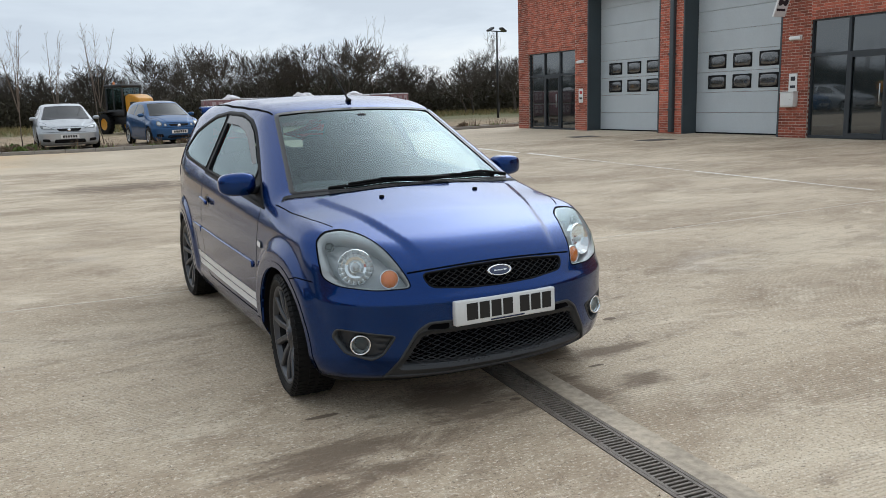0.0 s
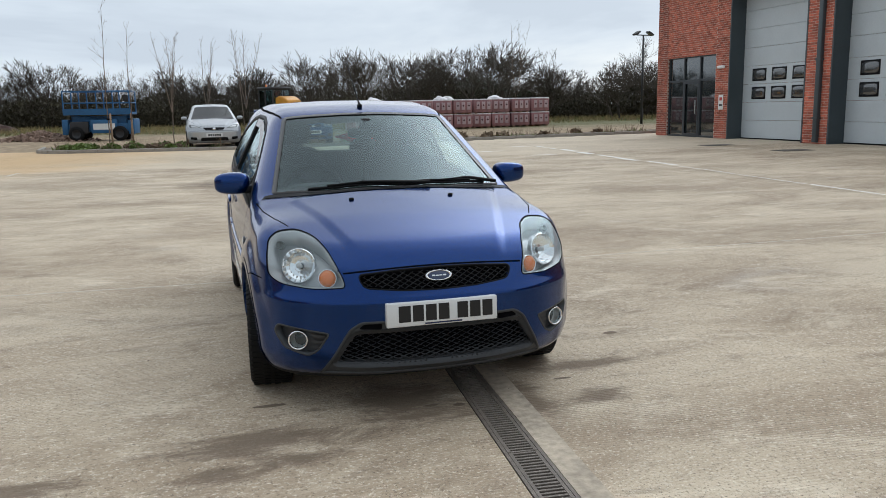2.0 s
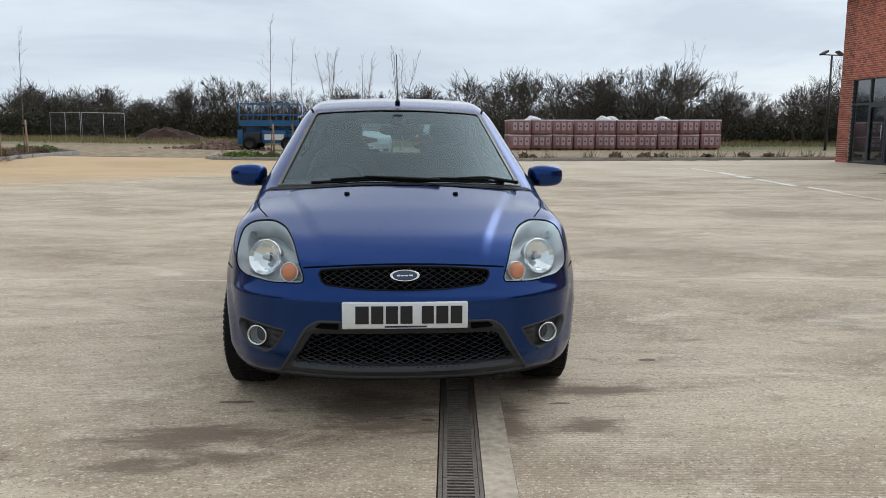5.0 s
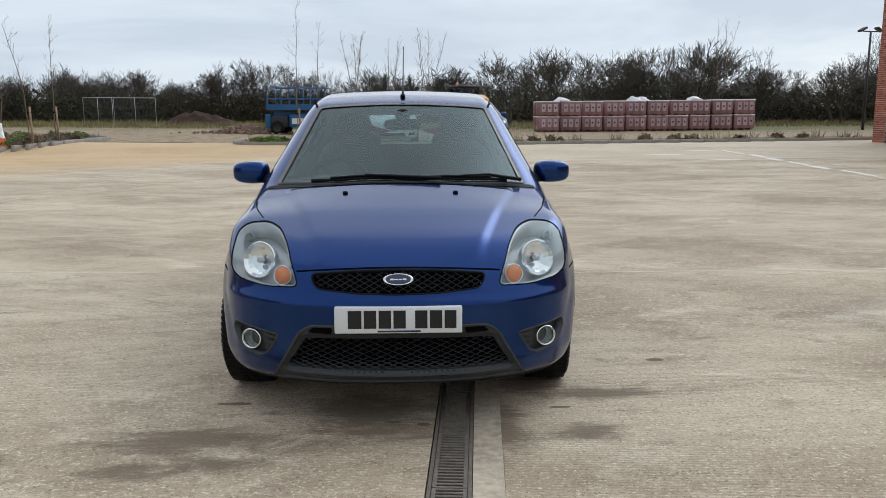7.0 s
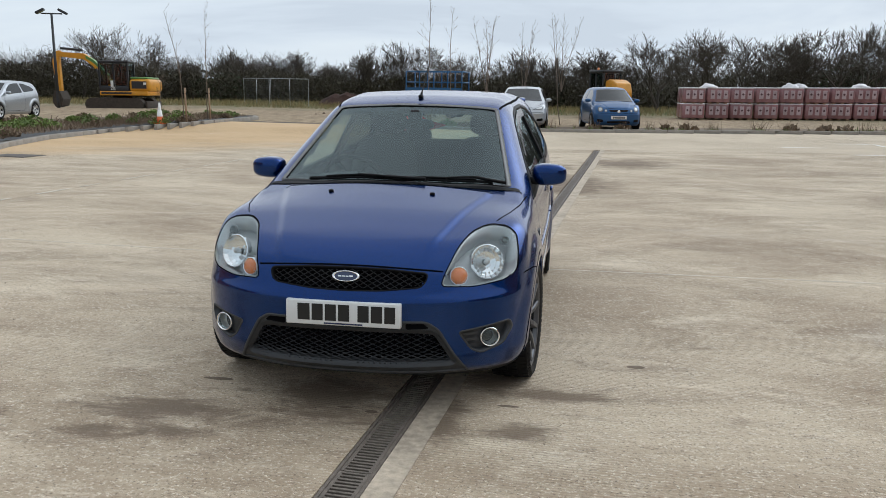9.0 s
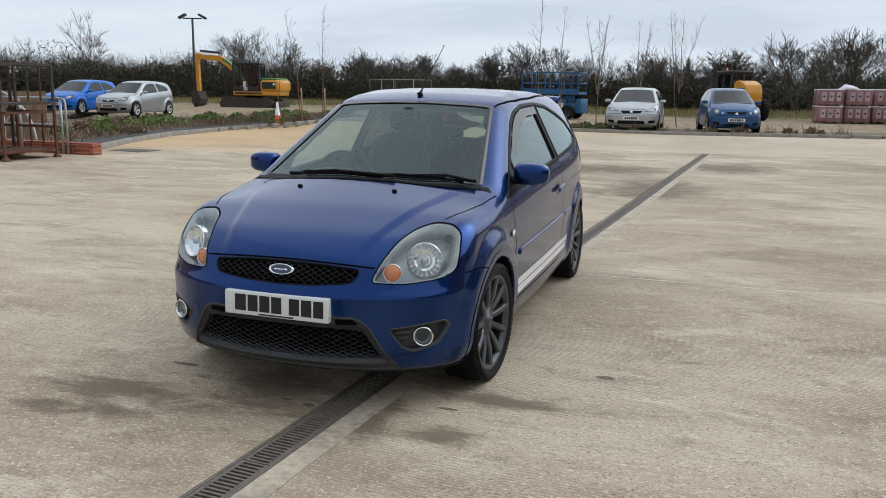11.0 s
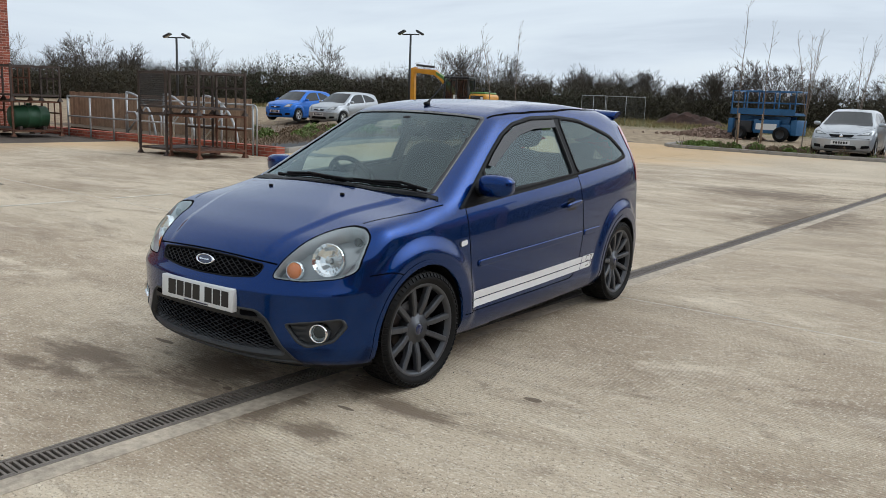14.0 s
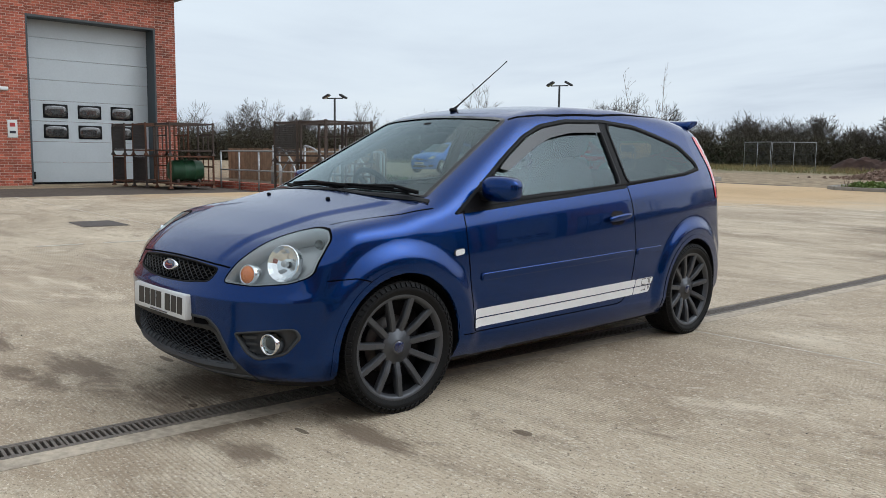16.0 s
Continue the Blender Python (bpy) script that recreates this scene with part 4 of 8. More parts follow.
def unit(tag, x, way, far, y_end, openings, label):
    """A brick unit whose face stands at x and looks along way; openings are (y0, y1, z0, z1, kind)."""
    deep = 0.62
    top = tagged(empty("wall_" + tag), label, "wall", kind="structure")
    xa, xb = sorted((x, x - way * deep))
    cuts = sorted(openings)
    y = far
    for y0, y1, z0, z1, kind in cuts:
        if y0 > y:
            lay_bricks(part("brick_pier", boxm(xa, xb, y, y0, BASE - 0.3, EAVES), M_MORTAR, top), x, way, deep, y, y0, BASE - 0.05, EAVES, kind)
        lay_bricks(part("brick_head", boxm(xa, xb, y0, y1, z1, EAVES), M_MORTAR, top), x, way, 0.0, y0, y1, z1, EAVES, kind)
        if kind == "door":
            t = 0.05
            q0, q1 = sorted((x + way * 0.012, x - way * (deep - 0.02)))
            for ya, yb in ((y0 - 0.002, y0 + t), (y1 - t, y1 + 0.002)):
                part("jamb_lining", boxm(q0, q1, ya, yb, BASE - 0.1, z1), M_STEEL, top)
            part("head_lining", boxm(q0, q1, y0 + t, y1 - t, z1 - 0.06, z1), M_STEEL, top)
        y = y1
    if y < y_end:
        lay_bricks(part("brick_pier", boxm(xa, xb, y, y_end, BASE - 0.3, EAVES), M_MORTAR, top), x, way, deep, y, y_end, BASE - 0.05, EAVES, "")
    return top


# east unit
E_X = 16.5
east_open = [(-6.6, -2.9, BASE, OPENING_TOP, "door"), (5.2, 9.57, 0.17, 3.18, "front"), (10.45, 14.11, BASE, OPENING_TOP, "door"), (15.13, 18.85, BASE, OPENING_TOP, "door"), (19.60, 22.67, 0.19, 3.13, "front")]
unit("east", E_X, -1, -16.0, 23.4, east_open, "red brick front of an industrial unit")
part_e = tagged(part("wall_east_side", boxm(E_X + 0.001, E_X + 22, 22.9, 23.399, BASE - 0.3, EAVES), M_BRICK_X), "red brick end wall of the industrial unit", "wall", kind="structure")
tagged(part("wall_east_back", boxm(E_X + 21.5, E_X + 22, -16, 22.89, BASE - 0.3, EAVES), M_BRICK_Y), "red brick rear wall of the unit", "wall", kind="structure")
tagged(part("floor_east", boxm(E_X + 0.02, E_X + 21.4, -16, 22.8, 0.0, 0.14), M_FILLER), "dark concrete floor inside the unit", "floor", kind="structure")
tagged(part("roof_east", boxm(E_X - 0.45, E_X + 22.4, -16.4, 23.85, EAVES + 0.004, EAVES + 0.22, 0.01, 1), M_SOFFIT), "dark grey roof edge and gutter over the brick unit", "roof", kind="structure")
sectional_door("door_1", "grey sectional industrial door with two rows of small panes", E_X + 0.56, -1, 15.18, 18.80, 0.20)
sectional_door("door_2", "grey sectional industrial door with two rows of small panes", E_X + 0.56, -1, 10.50, 14.06, 0.19)
sectional_door("door_3", "grey sectional industrial door with two rows of small panes", E_X + 0.56, -1, -6.55, -2.95, 0.19)
shopfront("window_1", "dark framed glass entrance beside a brick pier", E_X + 0.06, -1, 19.60, 22.67, 0.19, 3.13, 3, 1)
shopfront("window_2", "dark framed glass entrance with a blind behind", E_X + 0.06, -1, 5.25, 9.57, 0.17, 3.18, 4, 2)

pipe = thing("downpipe", "dark grey square rainwater pipe on the brick pier", "downpipe")
part("pipe", boxm(E_X - 0.13, E_X - 0.003, 14.42, 14.58, 0.22, EAVES, 0.015, 2), M_STEEL, pipe)
for z in (0.9, 2.6, 4.3):
    part("pipe_bracket", boxm(E_X - 0.145, E_X - 0.003, 14.39, 14.61, z, z + 0.06, 0.004, 1), M_STEEL, pipe)


def wall_light(x, way, y, z):
    ob = thing("wall_light", "white bulkhead emergency light on the brickwork", "light", None, "bulkhead lights")
    xa, xb = sorted((x + way * 0.002, x + way * 0.03))
    part("base", boxm(xa, xb, y - 0.19, y + 0.19, z - 0.055, z + 0.055, 0.008, 2), M_WHITEBOX, ob)
    xa, xb = sorted((x + way * 0.028, x + way * 0.085))
    part("diffuser", boxm(xa, xb, y - 0.175, y + 0.175, z - 0.045, z + 0.045, 0.02, 3), M_WHITE, ob)


def plaque(x, way, y, z, ink):
    ob = thing("sign_plaque", "small white acrylic sign fixed to the brickwork", "sign", None, "unit signs")
    xa, xb = sorted((x + way * 0.012, x + way * 0.022))
    part("board", boxm(xa, xb, y - 0.13, y + 0.13, z - 0.25, z + 0.25, 0.01, 2), M_WHITEBOX, ob)
    xa, xb = sorted((x + way * 0.0205, x + way * 0.0245))
    part("sign_bar", boxm(xa, xb, y - 0.07, y + 0.07, z + 0.06, z + 0.17), ink, ob)
    part("sign_mark", boxm(xa, xb, y - 0.08, y + 0.08, z - 0.13, z - 0.06, 0.0), M_NOTE, ob)
    for a in (-0.105, 0.105):
        for b in (-0.22, 0.22):
            xs_ = sorted((x + way * 0.001, x + way * 0.027))
            part("stud", lathe([(xs_[0], 0.012), (xs_[1], 0.012), (xs_[1], 0.0)], 10, "x", Matrix.Translation((0, y + a, z + b))), M_CHROME, ob)


wall_light(E_X, -1, 19.25, 2.66)
wall_light(E_X, -1, 10.0, 2.76)
plaque(E_X, -1, 10.03, 1.60, M_NOTE)
plaque(E_X, -1, 19.22, 1.45, M_NOTERED)
box_ = thing("letter_box", "white metal letter box on the brick pier", "letter box")
part("box_body", boxm(E_X - 0.19, E_X - 0.003, 9.86, 10.28, 0.98, 1.36, 0.012, 2), M_WHITEBOX, box_)
part("box_lid", boxm(E_X - 0.205, E_X - 0.004, 9.85, 10.29, 1.355, 1.385, 0.006, 1), M_WHITEBOX, box_)
part("box_door", boxm(E_X - 0.196, E_X - 0.188, 9.91, 10.23, 1.02, 1.33, 0.003, 1), M_WHITEBOX, box_)
part("box_lock", lathe([(E_X - 0.202, 0.0), (E_X - 0.202, 0.011), (E_X - 0.19, 0.011)], 12, "x", Matrix.Translation((0, 9.95, 1.18))), M_CHROME, box_)
sign = thing("projecting_sign", "white projecting sign board with a dark emblem", "sign")
part("board", prism([(E_X - 0.78, 3.30), (E_X - 0.36, 3.30), (E_X - 0.03, 4.12), (E_X - 0.03, 5.0), (E_X - 0.10, 5.0)], "y", 10.10, 10.15), M_WHITEBOX, sign)
emb = [(0.0, 0.02), (0.03, 0.05), (0.10, 0.07), (0.17, 0.05), (0.18, -0.02), (0.13, -0.09), (0.05, -0.08), (0.0, -0.03), (-0.05, -0.08), (-0.13, -0.09), (-0.18, -0.02), (-0.17, 0.05), (-0.10, 0.07), (-0.03, 0.05)]
part("emblem", prism([(E_X - 0.43 + a + 0.38 * b, 3.66 + b) for a, b in emb], "y", 10.094, 10.102), M_NOTE, sign)
part("sign_bar", boxm(E_X - 0.67, E_X - 0.36, 10.094, 10.102, 3.44, 3.50), M_NOTE, sign)
for z in (4.3, 4.75):
    part("sign_bracket", boxm(E_X - 0.04, E_X - 0.002, 10.08, 10.17, z, z + 0.12), M_STEEL, sign)

# west unit
W_X = -21.6
unit("west", W_X, 1, -16.0, 8.3, [(-7.5, -3.8, BASE, OPENING_TOP, "door"), (3.86, 7.64, BASE, OPENING_TOP, "door")], "red brick front of the opposite industrial unit")
tagged(part("wall_west_side", boxm(W_X - 20, W_X - 0.001, 7.8, 8.299, BASE - 0.3, EAVES), M_BRICK_X), "red brick end wall of the opposite unit", "wall", kind="structure")
tagged(part("wall_west_back", boxm(W_X - 20.5, W_X - 20, -16, 8.3, BASE - 0.3, EAVES), M_BRICK_Y), "red brick rear wall of the opposite unit", "wall", kind="structure")
tagged(part("roof_west", boxm(W_X - 20.9, W_X + 0.45, -16.4, 8.75, EAVES + 0.004, EAVES + 0.22, 0.01, 1), M_SOFFIT), "dark grey roof edge over the opposite unit", "roof", kind="structure")
sectional_door("door_4", "grey sectional industrial door with two rows of small panes", W_X - 0.56, 1, 3.91, 7.59, 0.18)
sectional_door("door_5", "grey sectional industrial door with two rows of small panes", W_X - 0.56, 1, -7.45, -3.85, 0.18)
wall_light(W_X, 1, 3.15, 2.86)
plaque(W_X, 1, 3.40, 1.75, M_NOTERED)

# ---- the blue hatchback ----
AXLE_F, AXLE_R, HUB_Z, TYRE_R = -1.243, 1.243, 0.298, 0.298

car_top = soft_curve([(-2.3, 0.50), (-2.02, 0.63), (-1.93, 0.695), (-1.75, 0.785), (-1.5, 0.868), (-1.25, 0.930), (-1.09, 0.965), (-0.28, 1.383),
                      (-0.1, 1.426), (0.25, 1.458), (0.75, 1.464), (1.25, 1.436), (1.60, 1.375), (1.70, 1.30), (1.90, 0.90), (2.1, 0.55)], 0.045)
car_front = soft_curve([(0.0, -1.80), (0.17, -1.86), (0.22, -1.945), (0.30, -1.983), (0.50, -1.988), (0.552, -1.992), (0.575, -1.972), (0.62, -1.952), (0.70, -1.925), (0.85, -1.80), (1.6, -1.2)], 0.011)
car_rear = soft_curve([(0.0, 1.75), (0.2, 1.84), (0.32, 1.92), (0.55, 1.935), (0.62, 1.90), (0.95, 1.86), (1.15, 1.80), (1.38, 1.70), (1.6, 1.6)], 0.03)
car_plan = soft_curve([(-2.2, 0.72), (-1.95, 0.735), (-1.6, 0.785), (-1.24, 0.808), (-0.8, 0.812), (0.0, 0.822), (0.8, 0.822), (1.24, 0.815), (1.6, 0.775), (1.93, 0.71), (2.2, 0.66)], 0.12)
car_side = soft_curve([(0.0, -0.12), (0.17, -0.05), (0.22, -0.022), (0.29, -0.004), (0.315, -0.012), (0.45, -0.004), (0.6, 0.0), (0.75, -0.006), (0.87, -0.022), (0.945, -0.045),
                       (1.0, -0.068), (1.38, -0.262), (1.5, -0.335), (1.7, -0.5)], 0.018)


def car_field(x, y, z):
    x = np.abs(x)
    rise = z - 0.07 * np.clip(y, -1.0, 1.4)
    mixz = step((z - 0.55) / 0.3)
    half = car_plan(y) + car_side(z) * (1 - mixz) + car_side(rise) * mixz
    for y0 in (AXLE_F, AXLE_R):
        r = np.sqrt((y - y0 - 0.01) ** 2 + (z - 0.285) ** 2)
        half = half + 0.024 * step((0.50 - r) / 0.095) * step((z - 0.16) / 0.2)
    bow = 0.26 * step((y + 1.5) / 0.35) * step((0.45 - y) / 0.6)
    x2 = x * x
    top = car_top(y - bow * x2) - (0.05 + 0.03 * step((y + 0.3) / 0.4)) * x2
    edge = 0.36 + 0.22 * np.clip((y + 1.88) / 0.75, 0, 1)
    top = top + 0.013 * step((edge - x) / 0.05) * step((-1.05 - y) / 0.1) * step((y + 1.93) / 0.1)
    f = smax(x - half, (z - top) * 0.92, 0.075)
    f = smax(f, car_front(z) + 0.20 * x2 + 0.50 * x2 * x2 - y, 0.09)
    f = smax(f, y - car_rear(z) + 0.16 * x2 + 0.22 * x2 * x2, 0.10)
    f = smax(f, 0.165 - z, 0.03)
    for y0 in (AXLE_F, AXLE_R):
        r = np.sqrt((y - y0 + 0.0) ** 2 + (z - 0.295) ** 2)
        f = np.maximum(f, np.minimum(0.338 - r, x - 0.48))
    return f


# flat outlines on the body: side view (y, z), front view (x, z), plan (x, y)
SIDE_GLASS = [(-0.905, 0.872), (-0.62, 1.045), (-0.42, 1.165), (-0.24, 1.265), (-0.08, 1.325), (0.15, 1.362), (0.50, 1.372), (0.80, 1.350), (1.02, 1.300), (1.25, 1.235),
              (1.39, 1.130), (1.405, 1.072), (1.20, 1.040), (0.45, 0.980), (0.0, 0.948), (-0.5, 0.912)]
DOOR_GLASS = [(-0.555, 0.935), (-0.555, 1.065), (-0.40, 1.160), (-0.22, 1.258), (-0.07, 1.312), (0.15, 1.345), (0.455, 1.352), (0.455, 0.992), (0.0, 0.965)]
REAR_GLASS = [(0.535, 1.002), (0.535, 1.352), (0.80, 1.332), (1.00, 1.285), (1.225, 1.222), (1.365, 1.118), (1.374, 1.086), (1.19, 1.054)]
SIDE_DOOR = [(-0.835, 0.880), (-0.835, 0.72), (-0.80, 0.34), (-0.78, 0.302), (0.42, 0.302), (0.52, 0.36), (0.565, 0.62), (0.545, 0.80), (0.515, 0.985), (-0.3, 0.930)]
HEADLAMP = [(0.420, 0.612), (0.432, 0.655), (0.478, 0.765), (0.520, 0.812), (0.590, 0.836), (0.680, 0.830), (0.722, 0.800), (0.738, 0.720), (0.738, 0.652), (0.690, 0.622), (0.56, 0.606)]
TOP_GRILLE = [(-0.365, 0.662), (-0.34, 0.608), (-0.17, 0.592), (0.0, 0.588), (0.17, 0.592), (0.34, 0.608), (0.365, 0.662), (0.18, 0.676), (0.0, 0.680), (-0.18, 0.676)]
LOW_FRAME = [(-0.545, 0.205), (-0.25, 0.188), (0.0, 0.185), (0.25, 0.188), (0.545, 0.205), (0.525, 0.235), (0.415, 0.425), (0.365, 0.458), (-0.365, 0.458), (-0.415, 0.425), (-0.525, 0.235)]
LOW_GRILLE = [(-0.490, 0.256), (-0.25, 0.246), (0.0, 0.243), (0.25, 0.246), (0.490, 0.256), (0.396, 0.408), (0.0, 0.413), (-0.396, 0.408)]
FOG_BAY = [(0.500, 0.408), (0.715, 0.438), (0.728, 0.400), (0.690, 0.330), (0.595, 0.300), (0.552, 0.325)]
SCREEN = [(-0.655, -0.985), (-0.33, -1.085), (0.0, -1.105), (0.33, -1.085), (0.655, -0.985), (0.505, -0.245), (0.25, -0.280), (0.0, -0.290), (-0.25, -0.280), (-0.505, -0.245)]
BONNET = [(-0.440, -1.875), (-0.20, -1.930), (0.0, -1.938), (0.20, -1.930), (0.440, -1.875), (0.500, -1.80), (0.615, -1.58), (0.700, -1.28), (0.715, -1.04), (0.60, -1.10), (0.0, -1.21), (-0.60, -1.10), (-0.715, -1.04), (-0.700, -1.28), (-0.615, -1.58), (-0.500, -1.80)]


def mirrored(poly):
    return [(-a, b) for a, b in poly][::-1]


def wheel_mesh_parts(parent, side, spokes, rim_r, alloy, tread=True):
    """Tyre, rim, spokes, hub and disc of one wheel, its axle along x; side is +1 or -1."""
    s = side
    w, R = 0.10, TYRE_R
    prof = [(-w * 0.85, rim_r - 0.01), (-w, rim_r + 0.02), (-w * 1.04, (R + rim_r) / 2), (-w * 0.98, R - 0.022), (-w * 0.86, R - 0.004), (-w * 0.5, R), (0, R), (w * 0.5, R),
            (w * 0.86, R - 0.004), (w * 0.98, R - 0.022), (w * 1.04, (R + rim_r) / 2), (w, rim_r + 0.02), (w * 0.85, rim_r - 0.01)]
    tyre = part("tyre", lathe(prof, 72), M_RUBBER, parent, "black low-profile road tyre")
    if tread:
        bm = bmesh.new()
        for i in range(64):
            a = 2 * math.pi * i / 64
            for row, (c, hw, skew) in enumerate(((-0.068, 0.024, 0.02), (-0.024, 0.014, 0.05), (0.024, 0.014, -0.05), (0.068, 0.024, -0.02))):
                t = Matrix.Rotation(a + skew + 0.02 * row, 4, "X") @ Matrix.Translation((c, 0, R))
                add_box(bm, -hw, hw, -0.0105, 0.0105, -0.006, 0.004 if abs(c) < 0.05 else 0.001, t)
            t = Matrix.Rotation(a, 4, "X") @ Matrix.Translation((s * 0.094, 0, R - 0.013)) @ Matrix.Rotation(s * 0.9, 4, "Y")
            add_box(bm, -0.014, 0.014, -0.009, 0.009, -0.004, 0.0035, t)
        part("tread", bm, M_RUBBER, tyre)
    # the barrel is coloured black to paint in the shade between the spokes
    barrel = [(-0.085, rim_r - 0.008), (-0.07, rim_r - 0.03), (0.03, rim_r - 0.035), (0.066, rim_r - 0.022)]
    part("rim_barrel", lathe([(s * a, r) for a, r in barrel], 72), M_BLACK, parent, "black rim barrel, shade put into its colour")
    prof = [(0.066, rim_r - 0.022), (0.084, rim_r - 0.014), (0.088, rim_r - 0.010), (0.092, rim_r), (0.090, rim_r + 0.009), (0.080, rim_r + 0.010)]
    rim = part("rim", lathe([(s * a, r) for a, r in prof], 72), alloy, parent)
    hub = [(0.0, 0.082), (0.054, 0.081), (0.060, 0.077), (0.061, 0.036), (0.071, 0.034), (0.072, 0.030), (0.071, 0.0)]
    part("hub", lathe([(s * a, r) for a, r in hub], 40), alloy, rim)
    part("hub_badge", lathe([(s * 0.0725, 0.026), (s * 0.0745, 0.024), (s * 0.0748, 0.0)], 24), M_BADGE, rim, "dark blue centre cap badge")
    part("brake_disc", lathe([(s * 0.0, 0.06), (s * 0.0, 0.135), (-s * 0.02, 0.135), (-s * 0.02, 0.06)], 40), M_DISC, parent)
    bm = boxm(-0.055 if s > 0 else -0.02, 0.02 if s > 0 else 0.055, 0.07, 0.15, -0.06, 0.06, 0.012)
    part("brake_caliper", bm, M_BLACK, parent)
    # added black disc that stands in for the dark depth behind the spokes
    part("inner_wheel_face", lathe([(-s * 0.03, 0.02), (-s * 0.03, rim_r - 0.03)], 40), M_BLACK, parent)
    for i in range(spokes):
        bm = bmesh.new()
        a = 2 * math.pi * (i + 0.5) / spokes
        r0, r1 = 0.072, rim_r - 0.010
        half = [(0.0150, 0.011), (0.0125, 0.009)] if spokes > 8 else [(0.05, 0.03), (0.03, 0.02)]
        ring = []
        for r, hw, x0, x1 in ((r0, half[0][0], 0.032, 0.061), (0.13, (half[0][0] + half[1][0]) / 2 + 0.002, 0.045, 0.078), (r1, half[1][0] + 0.003, 0.058, 0.088)):
            t = Matrix.Rotation(a, 4, "X")
            ring.append([bm.verts.new(t @ Vector(v)) for v in ((s * x0, -hw, r), (s * (x1 - 0.008), -hw, r), (s * x1, -hw + 0.005, r), (s * x1, hw - 0.005, r), (s * (x1 - 0.008), hw, r), (s * x0, hw, r))])
        for p, q in zip(ring, ring[1:]):
            for k in range(6):
                bm.faces.new((p[k], p[(k + 1) % 6], q[(k + 1) % 6], q[k]))
        bmesh.ops.recalc_face_normals(bm, faces=bm.faces)
        part("spoke", bm, alloy, rim)


def grille_wires(name, f, poly, off, pitch_x, pitch_z, w, depth, parent, label=""):
    """Diamond mesh wires inside a front-view outline."""
    poly = np.asarray(poly)
    lo, hi = poly.min(0), poly.max(0)
    bm = bmesh.new()
    slope = pitch_z / pitch_x
    span = hi[0] - lo[0]
    for sgn in (1, -1):
        c = lo[1] - slope * span
        while c < hi[1] + slope * span:
            xs = np.arange(lo[0], hi[0], 0.012)
            q = np.stack([xs, c + sgn * slope * (xs - (lo[0] + hi[0]) / 2)], axis=1)
            ok = inside(poly, q)
            if ok.any():
                nrm = np.array([-sgn * slope, 1.0]) / math.hypot(slope, 1)
                run = []
                for k in np.flatnonzero(ok):
                    if run and k != run[-1] + 1:
                        run = []
                    run.append(k)
                    if len(run) >= 2:
                        continue
                ks = np.flatnonzero(ok)
                a, g = onto(f, "y", q[ks] + nrm * w / 2, -2.4, 1, off)
                b, _ = onto(f, "y", q[ks] - nrm * w / 2, -2.4, 1, off)
                m = (a + b) / 2 + g * depth
                va, vm, vb = [[bm.verts.new(p) for p in r] for r in (a, m, b)]
                for i in range(len(ks) - 1):
                    if ks[i + 1] == ks[i] + 1:
                        bm.faces.new((va[i], va[i + 1], vm[i + 1], vm[i]))
                        bm.faces.new((vm[i], vm[i + 1], vb[i + 1], vb[i]))
            c += pitch_z
    return part(name, bm, M_GRILLE, parent, label)


